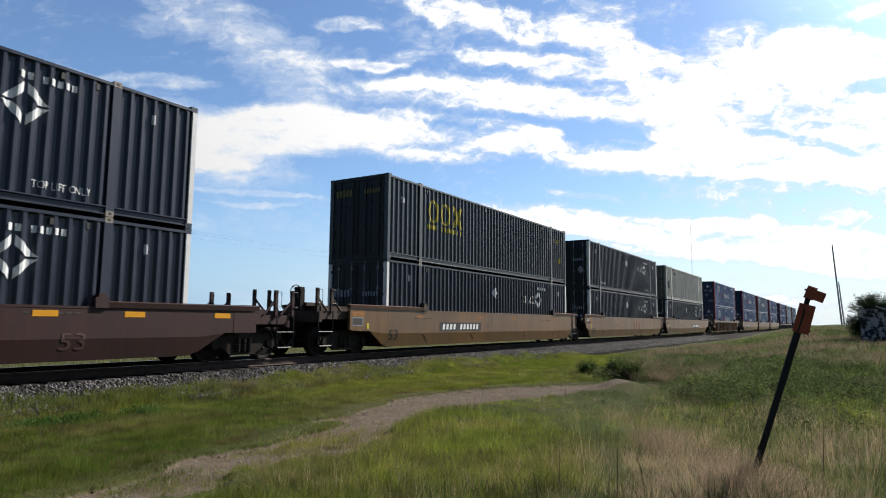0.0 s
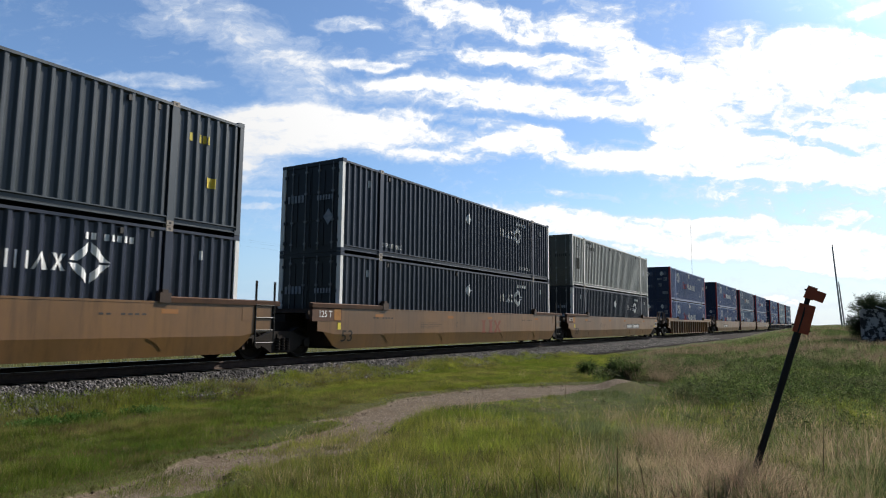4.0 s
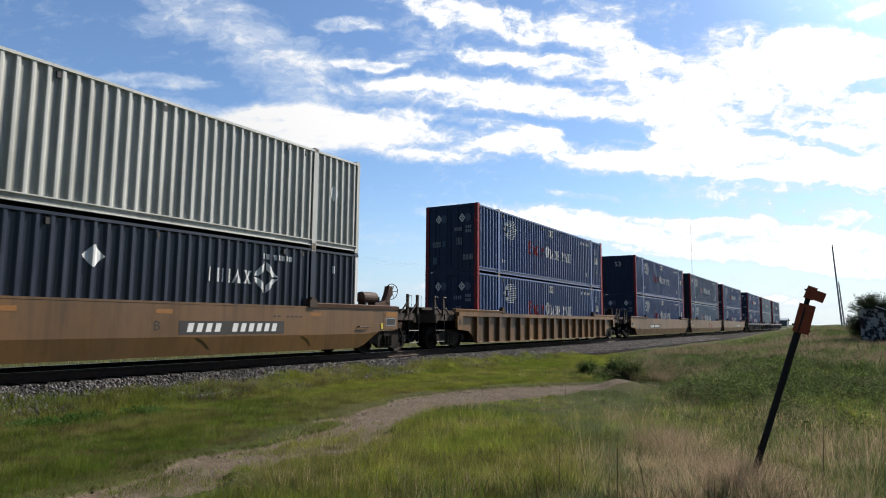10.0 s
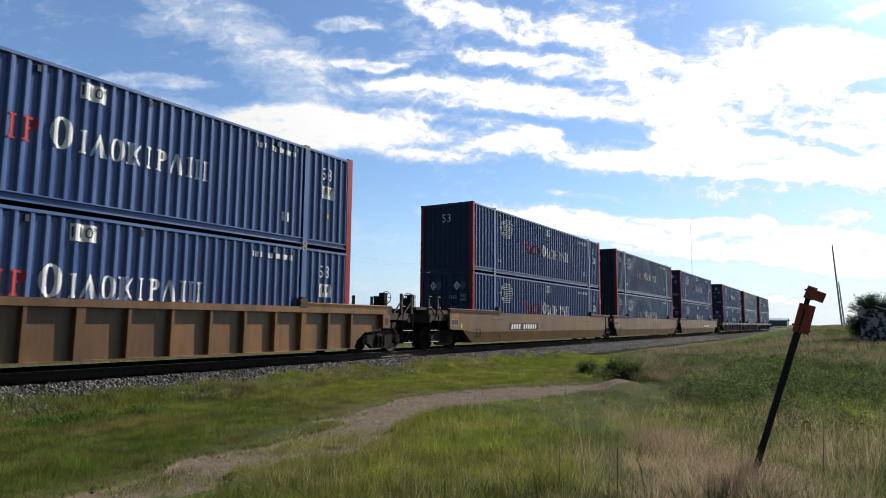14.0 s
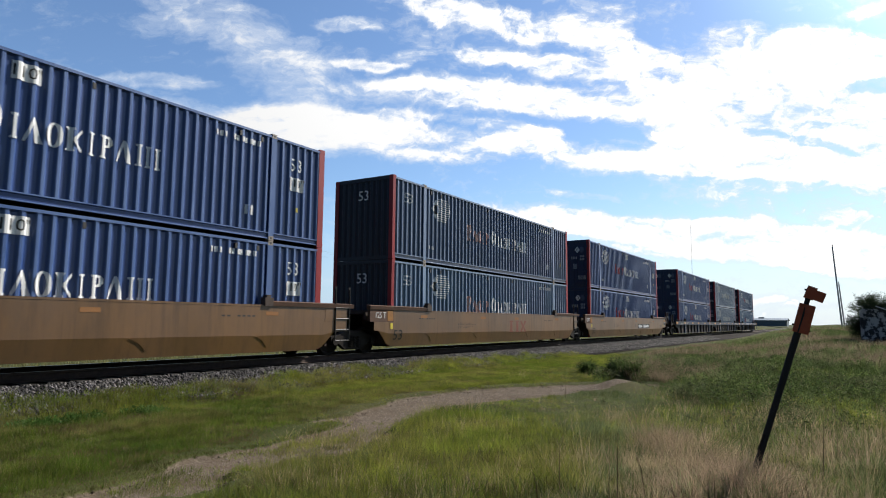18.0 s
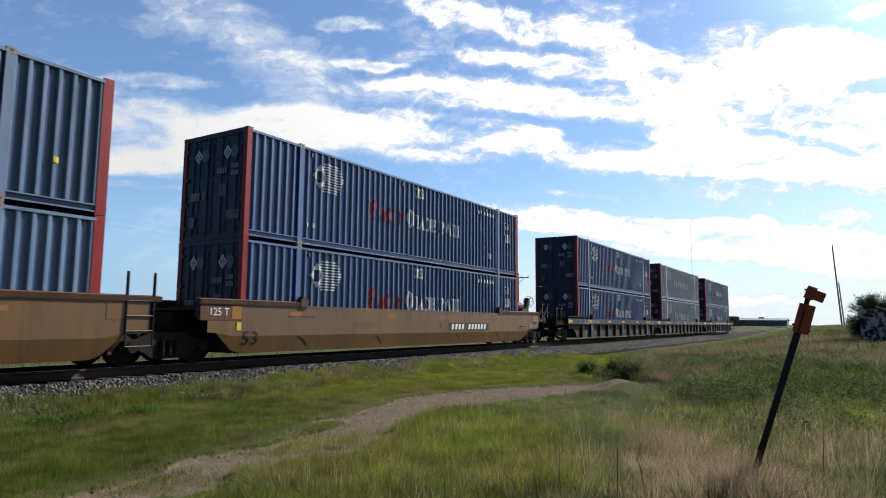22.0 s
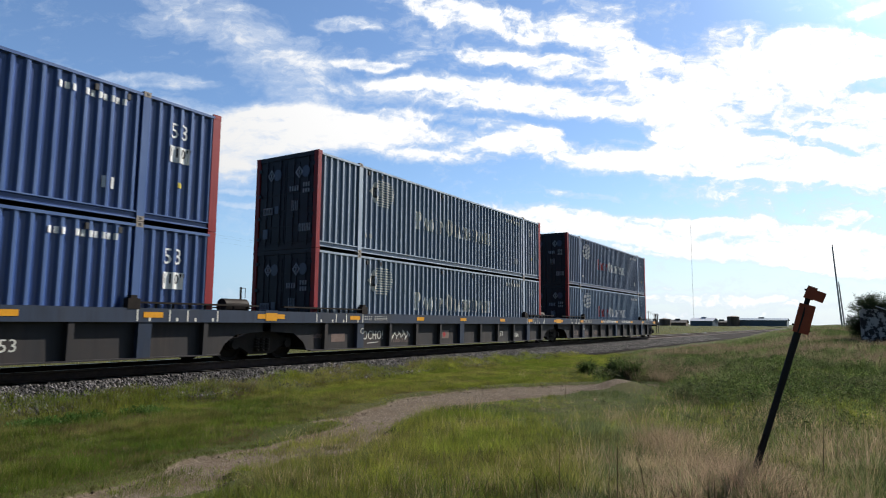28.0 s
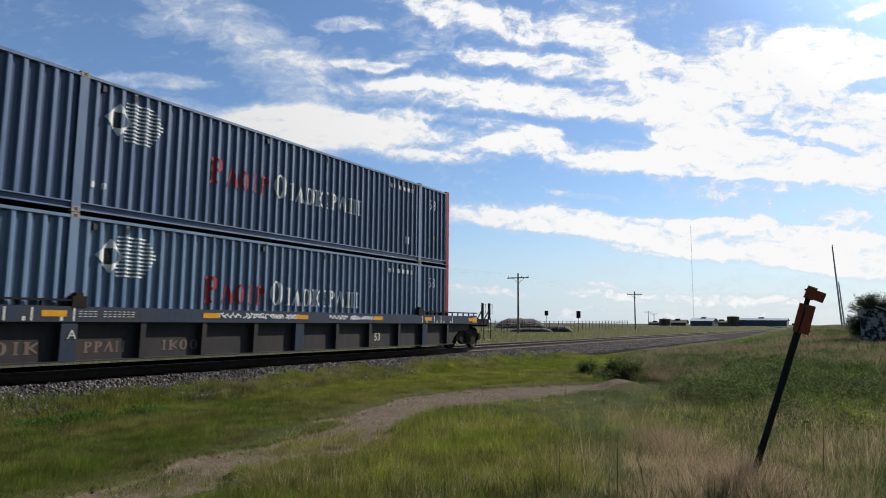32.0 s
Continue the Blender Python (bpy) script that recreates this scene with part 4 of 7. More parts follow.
def truck():
    """A three-piece freight truck, 1.78 m wheelbase; origin on the rail head below its centre."""
    root = new("railcar_truck")
    tagged(root, "dark oily cast-steel freight truck on the rails", "railway truck", "trucks under the train")
    for s in (-1, 1):
        bm = B()
        y0, y1 = sorted((s * 0.93, s * 1.08))
        prism(bm, [(-1.05, 0.36), (-0.74, 0.36), (-0.6, 0.3), (-0.38, 0.16), (0.38, 0.16), (0.6, 0.3), (0.74, 0.36), (1.05, 0.36), (1.05, 0.56), (0.72, 0.6), (0.36, 0.74), (-0.36, 0.74), (-0.72, 0.6), (-1.05, 0.56)], "y", y0, y1)
        fr = part("side_frame", bm, STEEL, root, bevel=0.015)
        for x in (-0.18, 0.0, 0.18):
            bm = B()
            for k in range(5):
                z = 0.24 + k * 0.07
                tube(bm, (x, s * 1.09, z), (x, s * 1.09, z + 0.04), 0.072, 8)
            part("spring", bm, STEEL, fr)
        for x in (-0.89, 0.89):
            bm = B()
            tube(bm, (x, s * 0.95, 0.42), (x, s * 1.14, 0.42), 0.12, 12)
            part("bearing_cap", bm, STEEL, fr)
    bm = B()
    prism(bm, [(-1.1, 0.52), (-0.5, 0.45), (0.5, 0.45), (1.1, 0.52), (1.1, 0.68), (-1.1, 0.68)], "x", -0.2, 0.2)
    part("bolster", bm, STEEL, root)
    for x in (-0.89, 0.89):
        wheelset(root, x)
    return root


def well_car(style, left, right, label, number=True, badge=False):
    """One well unit; x from 0 at the leading end of its load. left and right: 'coupler' or 'joint'."""
    paint, dark, chord = {"tan": (TAN, ENDDARK, TANDARK), "maroon": (MAROON, MAROON, MAROON), "ochre": (OCHRE, ENDDARK, OCHRE), "slate": (SLATEDIRT, STEEL, SLATE)}[style]
    ribbed = style in ("ochre", "slate")
    top = 1.27 if style in ("maroon", "slate") else 1.42
    root = new("well_car")
    tagged(root, label, "railroad car", "well cars of the train")
    wide = RIB if ribbed else HALF
    for s in (-1, 1):
        y = s * HALF
        bm = B()
        if ribbed:
            # outline of the flat web, with the truck cut-outs at both ends
            web = [(-0.25, 0.21), (LEN + 0.25, 0.21), (LEN + 0.4, 0.45), (LEN + 0.75, 0.68), (LEN + 1.6, 0.74), (LEN + 1.6, top), (-1.6, top), (-1.6, 0.74), (-0.75, 0.68), (-0.4, 0.45)]
            prism(bm, web, "y", s * (RIB - 0.17), s * (RIB - 0.15))
            wall = part("side_wall", bm, paint, root)
            z = top - 0.16 if style == "ochre" else top - 0.3
            bm = B()
            y0, y1 = sorted((s * (RIB - 0.18), s * RIB))
            box(bm, -1.75, LEN + 1.75, y0, y1, z, top)
            part("top_chord", bm, chord, root, "slate-blue top chord" if style == "slate" else "", bevel=0.012)
            bm = B()
            y0, y1 = sorted((s * (RIB - 0.15), s * (RIB - 0.03)))
            box(bm, -0.2, LEN + 0.2, y0, y1, 0.19, 0.22)
            part("bottom_chord", bm, paint, root)
            n = 17 if style == "ochre" else 11
            for i in range(n):
                x = (-0.23 + i * 1.0225) if style == "ochre" else (0.4 + i * 1.55)
                t = 0.035 if style == "ochre" else 0.06
                strong = i in ((2, 8, 14) if style == "ochre" else (1, 5, 9))
                if strong:
                    t *= 2.6
                bm = B()
                prism(bm, [(s * (RIB - 0.15), z), (s * (RIB - 0.015), z), (s * (RIB - 0.03), 0.22), (s * (RIB - 0.15), 0.22)], "x", x - t, x + t)
                part("rib", bm, chord if (style == "slate" and strong) or style == "ochre" else paint, wall)
        else:
            # folded side sheet: upright above, leaning in below the fold
            th = 0.02
            ca = (-1.85, -1.0, -0.3, 0.0) if left == "coupler" else (-1.05, -0.8, -0.3, 0.0)
            cb = (LEN, LEN + 0.3, LEN + 1.0, LEN + 1.85) if right == "coupler" else (LEN - 0.2, LEN + 0.05, LEN + 0.5, LEN + 1.05)
            rowx = [*ca, *cb]
            zlo = [0.74, 0.72, 0.3, 0.21, 0.21, 0.3, 0.72, 0.74]
            cols = []
            for x, zl in zip(rowx, zlo):
                fz = max(0.64, zl)
                yl = HALF - 0.10 * max(0.0, (0.64 - zl)) / 0.5
                cols.append([(x, y, top), (x, y, fz), (x, s * yl, zl)])
            vo = [[bm.verts.new(c) for c in col] for col in cols]
            vi = [[bm.verts.new((c[0], c[1] - s * th, c[2])) for c in col] for col in cols]
            for a, b, c, d2 in zip(vo, vo[1:], vi, vi[1:]):
                for k in range(2):
                    bm.faces.new((a[k], b[k], b[k + 1], a[k + 1]))
                    bm.faces.new((c[k], d2[k], d2[k + 1], c[k + 1]))
                bm.faces.new((a[0], b[0], d2[0], c[0]))
                bm.faces.new((a[2], b[2], d2[2], c[2]))
            for a, c in ((vo[0], vi[0]), (vo[-1], vi[-1])):
                for k in range(2):
                    bm.faces.new((a[k], a[k + 1], c[k + 1], c[k]))
            wall = part("side_wall", bm, paint, root)
            bm = B()
            y0, y1 = sorted((s * (HALF - 0.12), s * (HALF + 0.006)))
            box(bm, POST + 0.2, LEN - POST - 0.2, y0, y1, top - 0.035, top + 0.012)
            part("top_chord", bm, paint, root, bevel=0.008)
        # raised guide ledges beside the ends of the load
        for a, b in ((-1.3 if left == "joint" else -2.0, 2.15), (LEN - 2.15, LEN + (1.3 if right == "joint" else 2.0))):
            bm = B()
            if style == "slate":
                for x in np.arange(a + 0.2, b, 0.42):
                    box(bm, x - 0.02, x + 0.02, min(s * 1.36, s * 1.4), max(s * 1.36, s * 1.4), top, top + 0.11)
                box(bm, a, b, min(s * 1.31, s * 1.46), max(s * 1.31, s * 1.46), top + 0.1, top + 0.14)
            else:
                prism(bm, [(s * 1.3, top - 0.01), (s * (HALF + 0.03), top - 0.01), (s * (HALF + 0.05), top + 0.1), (s * 1.3, top + 0.13)], "x", a, b)
            lg = part("guide_ledge", bm, {"tan": TANDARK, "ochre": OCHRE}.get(style, dark), root)
            bm = B()
            xx = b - 0.05 if a < 3 else a + 0.05
            box(bm, xx - 0.14, xx + 0.14, min(s * 1.3, s * 1.47), max(s * 1.3, s * 1.47), top - 0.02, top + 0.2)
            box(bm, xx - 0.07, xx + 0.07, min(s * 1.3, s * 1.45), max(s * 1.3, s * 1.45), top + 0.2, top + 0.27)
            part("lift_lug", bm, dark, lg, bevel=0.02)
        # reflectors
        stick = [] if not ribbed else [(-1.5, 1), (LEN + 1.5, 1), (1.64, 1), (5.2, 1), (8.2, 1), (11.6, 1), (LEN - 1.64, 1)]
        if style == "ochre":
            stick = []
        if style == "maroon":
            stick = [(LEN + 0.9, 1), (13.0, 1), (14.8, 1), (9.0, 1), (5.0, 1), (-0.9, 1)]
        for x, on in stick:
            if not on:
                continue
            bm = B()
            y0, y1 = sorted((s * (wide + 0.001), s * (wide + 0.006)))
            box(bm, x - 0.23, x + 0.23, y0, y1, top - 0.2, top - 0.08)
            part("reflector", bm, REFLECT, root, "amber reflector strip")
        # lettering on the walls
        yy = s * ((HALF + 0.004) if not ribbed else (RIB - 0.145))

        if s > 0:
            continue

        def flat(bm, mat, lab="", kind=""):
            for v in bm.verts:
                v.co.y = yy
            if kind == "stuff":
                return part("marking", bm, mat, root, lab, kind=kind)
            return [part("marking", piece, mat, root, lab) for piece in islands(bm)][0]

        def letters(name, bm, mat):
            return flat(bm, mat)
        if not ribbed:
            for x in (0.25,) if style == "tan" else (LEN - 2.6,):
                bm = moved(words("53", 0.48, 1.2), x, 0.57, s > 0)
                bmesh.ops.bisect_plane(bm, geom=[*bm.verts, *bm.edges, *bm.faces], plane_co=(0, 0, 0.64), plane_no=(0, 0, 1))
                for v in bm.verts:
                    v.co.y = s * (HALF + 0.008 - 0.10 * max(0.0, 0.64 - v.co.z) / 0.5)
                part("marking", bm, INK if style == "tan" else DARKRED, root)
            bm = B()
            for i, n in enumerate((9, 12, 10, 7)):
                tiny_bars(bm, 4.2, 4.2 + n * 0.12, 0.98 - i * 0.06, 1.0 - i * 0.06, n)
            tiny_bars(bm, 1.5, 2.6, 1.12, 1.16, 7)
            tiny_bars(bm, 12.6, 13.7, 1.12, 1.16, 7)
            flat(bm, DARKMARK, "", "stuff")
            if style == "tan":
                for xa in (1.6, 6.0, 9.2, 14.0):
                    bm = B()
                    rect(bm, xa, xa + 0.42, 1.16, 1.26)
                    flat(bm, FADEDAMBER, "faded amber patch")
            if number:
                x0 = {"head": 3.1, "tail": 9.8}[number]
                bm = B()
                rect(bm, x0, x0 + 3.2, 0.69, 1.01)
                flat(bm, DARKMARK, "dark number panel")
                bm = B()
                for i in range(11):
                    if i != 4:
                        xa = x0 + 0.2 + i * 0.255
                        quad(bm, (xa, 0.75), (xa + 0.15, 0.75), (xa + 0.2, 0.955), (xa + 0.05, 0.955))
                m = flat(bm, WHITE, "", "stuff")
                for v in m.data.vertices:
                    v.co.y += s * 0.003
                flat(moved(words("A" if number == "head" else "B", 0.3), x0 + (3.75 if number == "head" else -0.55), 0.89), DARKMARK)
            if badge:
                for k, x in zip(("bar", "bar", "glass"), (8.5, 9.12, 9.75)):
                    bm = B()
                    figure(bm, k, x, 0.7, 0.6, 1.11, 0.3, True)
                    flat(bm, PALERED2, "faded red emblem figure")
                flat(moved(words("C", 0.24), 6.67, 0.93, s > 0), DARKMARK)
        elif style == "slate":
            for ch, x in (("C" if left == right else "A", 2.0), ("53", 11.76)):
                bm = moved(words(ch, 0.26 if ch != "53" else 0.34), x, 0.72 if ch != "53" else 0.52, s > 0)
                if ch != "53":
                    for v in bm.verts:
                        v.co.y = s * (RIB - 0.008)
                    part("marking", bm, FADEWHITE, root)
                else:
                    flat(bm, FADEWHITE)
            if left == right:
                flat(moved(words("OCHO!", 0.4, 0.8), 2.72, 0.58), FADEWHITE, "pale sprayed tag")
                bm = B()
                quad(bm, (2.42, 0.33), (2.98, 0.36), (3.0, 0.385), (2.44, 0.355))
                flat(bm, FADEWHITE)
                scrawl(flat, 3.6, 4.75, 0.58, 0.34, FADEWHITE, 7)
                scrawl(flat, 12.85, 13.5, 0.46, 0.22, FADEWHITE, 3)
                scrawl(flat, 0.05, 0.5, 0.6, 0.2, RUSTMARK, 9)
                bm = B()
                rect(bm, 0.75, 1.35, 0.42, 0.66)
                flat(bm, RUSTMARK)
                bm = B()
                rect(bm, 6.8, 7.35, 0.42, 0.72)
                flat(bm, RUSTMARK)
                bm = B()
                diamond(bm, 7.02, 0.57, 0.12, 0.12)
                for v in bm.verts:
                    v.co.y = yy - 0.004
                part("marking", bm, LETTERRED, root, "red diamond emblem")
                strokes(letters, 3.62, 4.72, 0.34, 0.5, SECOND_NAME, RUSTMARK, True)
            # load limit scale by the ends of the top chord
            for mirror in (0, 1):
                bm = B()
                for xd in (-0.04, 0.78, 1.24, 2.01):
                    xd = LEN - xd if mirror else xd
                    rect(bm, xd - 0.018, xd + 0.018, top - 0.28, top - 0.03)
                for xd in (0.12, 0.6, 1.08, 1.75):
                    xd = LEN - xd if mirror else xd
                    tiny_bars(bm, xd - 0.09, xd + 0.09, top - 0.28, top - 0.2, 2)
                for v in bm.verts:
                    v.co.y = s * (RIB + 0.004)
                part("marking", bm, FADEWHITE, root, "white load limit lines and figures", kind="stuff")
            if right == "coupler":
                bm = B()
                for xa, xb, sd in ((5.35, 6.1, 2), (6.2, 6.95, 5), (7.05, 7.5, 8), (7.6, 8.1, 4), (9.3, 10.1, 6), (10.25, 10.7, 3), (10.8, 11.4, 9)):
                    loops(bm, xa, xb, top - 0.13, 0.15, 0.012, sd)
                for v in bm.verts:
                    v.co.y = s * (RIB + 0.004)
                part("marking", bm, WHITE, root, "row of sprayed white scrawl", kind="stuff")
            bm = B()
            for i in range(3):
                tiny_bars(bm, 2.1, 3.3, top - 0.1 - i * 0.05, top - 0.085 - i * 0.05, 12)
            for v in bm.verts:
                v.co.y = s * (RIB + 0.004)
            part("marking", bm, FADEWHITE, root, kind="stuff")
            if left != right:
                strokes(letters, 2.3, 3.2, 0.36, 0.58, ("flag", "flag", "gable", "pair"), RUSTMARK)
                strokes(letters, 4.0, 5.0, 0.36, 0.58, ("bar", "wedge", "ring", "ring"), RUSTMARK)
                strokes(letters, 0.45, 1.5, 0.36, 0.6, ("bar", "ring", "bar", "wedge"), RUSTMARK)
        else:
            bm = B()
            tiny_bars(bm, 2.1, 3.7, 0.8, 0.98, 10)
            flat(bm, DARKMARK, "", "stuff")
    # floor beams of the well
    for x in (0.3, 2.2, 5.5, 8.08, 10.6, 13.9, LEN - 0.3):
        bm = B()
        box(bm, x - 0.25, x + 0.25, -HALF + 0.2, HALF - 0.2, 0.2, 0.232)
        part("floor_beam", bm, STEEL, root)
    # ends
    for side, x0, d in ((left, 0.0, -1), (right, LEN, 1)):
        coupled = side == "coupler"
        reach = END_C if coupled else END_J
        bm = B()
        xs = sorted((x0 + d * 0.25, x0 + d * 0.33))
        box(bm, xs[0], xs[1], -1.27, 1.27, 0.3, top - 0.02)
        part("bulkhead", bm, dark, root)
        bm = B()
        a, b = sorted((x0 + d * 0.3, x0 + d * (reach - (0.2 if coupled else 0.0))))
        hw = 1.25 if coupled else 1.1
        box(bm, a, b, -hw, hw, top - 0.16, top - 0.1)
        for s in (-1, 1):
            box(bm, a, b, s * hw - 0.05, s * hw + 0.05, top - 0.34, top - 0.1)
        part("end_platform", bm, dark, root, bevel=0.01)
        bm = B()
        a, b = sorted((x0 + d * 0.3, x0 + d * (reach + 0.1)))
        box(bm, a, b, -0.33, 0.33, 0.72, top - 0.2)
        part("centre_sill", bm, STEEL, root, bevel=0.015)
        # boxed corner plates beside the truck
        for s in (-1, 1):
            y0, y1 = sorted((s * (wide - 0.1), s * (wide + 0.006)))
            if style == "tan" and coupled:
                a, b, za, zb = *sorted((x0 + d * 1.22, x0 + d * 1.98)), top - 0.65, top - 0.03
            elif style == "tan" and d < 0:
                a, b, za, zb = -1.27, -0.03, top - 0.4, top - 0.01
            elif style == "tan":
                a, b, za, zb = LEN + 0.08, LEN + 0.48, top - 0.4, top - 0.06
            elif style == "ochre":
                a, b, za, zb = *sorted((x0 + d * 1.5, x0 + d * 1.87)), 0.81, 1.26
            elif style == "slate":
                a, b, za, zb = *sorted((x0 + d * 1.55, x0 + d * 1.95)), top - 0.3, top + 0.02
            else:
                a, b, za, zb = *sorted((x0 + d * 1.25, x0 + d * 1.95)), top - 0.55, top - 0.05
            bm = B()
            box(bm, a, b, y0, y1, za, zb)
            plate = part("corner_plate", bm, {"tan": TANDARK if d < 0 and not coupled else TAN, "ochre": OCHRE, "slate": SLATE, "maroon": MAROON}[style], root, bevel=0.012)
            if s > 0:
                continue

            def sticker(name, xa, xb, zc, zd, mat, lab="", out=0.011):
                bm = B()
                box(bm, xa, xb, -wide - out, -wide - 0.005, zc, zd)
                return part(name, bm, mat, plate, lab)
            if style == "tan" and d < 0 and not coupled:
                sticker("reflector", -0.36, -0.06, za + 0.03, zb - 0.03, DULLAMBER)
                bm = moved(words("125 T", 0.27, 0.92), -0.74, za + 0.2)
                for v in bm.verts:
                    v.co.y = -wide - 0.012
                part("marking", bm, WHITE, plate)
                sticker("placard", -0.2, -0.06, za - 0.24, za - 0.04, YELLOW)
            elif style == "tan" and coupled:
                sticker("reflector", a + 0.1, b - 0.06, zb - 0.22, zb - 0.06, DULLAMBER)
                sticker("window_frame", a + 0.12, b - 0.14, za + 0.12, za + 0.38, DIMWHITE)
                sticker("window_panel", a + 0.15, b - 0.17, za + 0.15, za + 0.35, DARKMARK, "", 0.014)
                sticker("placard", (a - 0.16) if d > 0 else (b + 0.04), (a - 0.04) if d > 0 else (b + 0.16), za + 0.02, za + 0.2, YELLOW)
                if d > 0:
                    bm = B()
                    pipe(bm, [(LEN - 0.1, -wide - 0.005, 0.86), (LEN - 0.08, -wide - 0.06, 0.86), (LEN + 0.4, -wide - 0.06, 0.86), (LEN + 0.42, -wide - 0.005, 0.86)], 0.02)
                    part("grab_iron", bm, STEEL, root)
            elif style == "slate":
                sticker("reflector", a + 0.02, b - 0.02, za + 0.05, zb - 0.07, REFLECT)
            elif style == "ochre":
                sticker("slot", a + 0.12, b - 0.1, za + 0.1, zb - 0.12, DARKMARK)
        if style == "tan":
            for s in (-1, 1):
                for xj in (x0 - d * 2.2, x0 - d * 5.6):
                    bm = B()
                    y0, y1 = sorted((s * (HALF - 0.02), s * (HALF + 0.012)))
                    prism(bm, [(xj - 0.28, 0.62), (xj - 0.16, 0.62), (xj + 0.12, 0.36), (xj + 0.2, 0.4), (xj + 0.14, 0.44)], "y", y0, y1)
                    for v in bm.verts:
                        v.co.y -= s * 0.2 * max(0.0, 0.64 - v.co.z)
                    part("jacking_bracket", bm, TAN, root)
        if coupled:
            bm = B()
            box(bm, *sorted((x0 + d * (reach - 0.28), x0 + d * (reach - 0.12))), -1.3, 1.3, top - 0.42, top - 0.1)
            part("end_sill", bm, dark, root, bevel=0.012)
            bm = B()
            xc = x0 + d * reach
            tube(bm, (xc - d * 0.2, 0, 0.86), (xc + d * 0.42, 0, 0.86), 0.11, 8)
            prism(bm, [(xc + d * 0.38, -0.17), (xc + d * 0.5, -0.19), (xc + d * 0.62, -0.05), (xc + d * 0.52, 0.12), (xc + d * 0.4, 0.17)], "z", 0.72, 1.0)
            part("coupler", bm, RUSTY, root)
            bm = B()
            pipe(bm, [(xc - d * 0.1 + d * 0.075 * i, -0.45 + 0.0125 * i, 0.72 - 0.42 * math.sin(math.pi * i / 8)) for i in range(9)], 0.028)
            part("air_hose", bm, DARKMARK, root)
            for s in (-1, 1):
                bm = B()
                xl = sorted((x0 + d * (reach - 0.65), x0 + d * (reach - 0.05)))
                pipe(bm, [(xl[0], s * 1.38, top - 0.1), (xl[0], s * 1.38, 0.36), (xl[0] + 0.05, s * 1.38, 0.31), (xl[1] - 0.05, s * 1.38, 0.31), (xl[1], s * 1.38, 0.36), (xl[1], s * 1.38, top - 0.1)], 0.022)
                tube(bm, (xl[0], s * 1.38, 0.72), (xl[1], s * 1.38, 0.72), 0.018, 6)
                part("stirrup", bm, GALV, root)
                for x in xl:
                    bm = B()
                    ya, yb = sorted((s * 1.27, s * 1.35))
                    prism(bm, [(x - 0.045, ya), (x + 0.045, ya), (x + 0.045, yb), (x + 0.025, yb), (x + 0.025, ya + 0.02), (x - 0.025, ya + 0.02), (x - 0.025, yb), (x - 0.045, yb)], "z", top - 0.14, top + 0.56)
                    post = part("handrail_post", bm, dark, root, bevel=0.006)
                    bm = B()
                    tube(bm, (x, s * 1.31, top + 0.3), (x - d * 0.42, s * 1.31, top - 0.1), 0.03, 6)
                    part("brace", bm, dark, post)
                    bm = B()
                    pipe(bm, [(x, s * 1.36, top + 0.52), (x + 0.13, s * 1.38, top + 0.52), (x + 0.14, s * 1.38, top + 0.5), (x + 0.14, s * 1.38, top + 0.14), (x + 0.13, s * 1.38, top + 0.12), (x, s * 1.36, top + 0.12)], 0.011)
                    part("grab_loop", bm, GALV, post)
            braked = (style == "tan") or (style == "slate" and d < 0) or (style == "ochre" and d > 0)
            if braked:
                arm = style == "tan" and d > 0
                yb = -0.56 if arm else (0.65 if style == "slate" else -0.3)
                xr = x0 + d * (2.6 if arm else 3.0)
                zc = top + 0.66 if arm else top + 0.45
                rw = 0.27 if arm else 0.22
                bm = B()
                ring(bm, (xr + d * 0.16, yb, zc), rw, 0.014)
                for i in range(6):
                    a2 = i * math.pi / 3
                    tube(bm, (xr + d * 0.16, yb, zc), (xr + d * 0.16, yb + rw * math.cos(a2), zc + rw * math.sin(a2)), 0.011, 5)
                part("brake_wheel", bm, STEEL, root)
                bm = B()
                if arm:
                    prism(bm, [(xr - d * 0.95, top + 0.1), (xr - d * 0.5, top - 0.05), (xr - d * 0.02, top + 0.05), (xr - d * 0.05, top + 0.38), (xr + d * 0.1, top + 0.55), (xr + d * 0.1, top + 0.84), (xr - d * 0.1, top + 0.84), (xr - d * 0.16, top + 0.6), (xr - d * 0.3, top + 0.34)], "y", yb - 0.1, yb + 0.1)
                    tube(bm, (xr - d * 0.02, yb, zc), (xr + d * 0.14, yb, zc), 0.09, 10)
                else:
                    box(bm, *sorted((xr - d * 0.1, xr + d * 0.08)), yb - 0.12, yb + 0.12, top - 0.1, top + 0.62)
                    box(bm, *sorted((xr - d * 0.16, xr + d * 0.05)), yb + 0.14, yb + 0.3, top - 0.1, top + 0.5)
                part("brake_stand", bm, TANDARK if arm else STEEL, root, bevel=0.02)
            if style == "tan" and d > 0:
                bm = B()
                xt = x0 + d * 1.42
                tube(bm, (xt - 0.36, -0.56, top + 0.4), (xt + 0.36, -0.56, top + 0.4), 0.19, 16)
                tube(bm, (xt + 0.36, -0.56, top + 0.4), (xt + 0.44, -0.56, top + 0.4), 0.19, 16, 0.1)
                tube(bm, (xt - 0.44, -0.56, top + 0.4), (xt - 0.36, -0.56, top + 0.4), 0.1, 16, 0.19)
                part("air_tank", bm, RUSTY, root, "rusty brown air tank")
                for k in (-0.25, 0.25):
                    bm = B()
                    box(bm, xt + k - 0.04, xt + k + 0.04, -0.72, -0.4, top - 0.1, top + 0.24)
                    part("tank_saddle", bm, dark, root)
            elif style == "slate":
                bm = B()
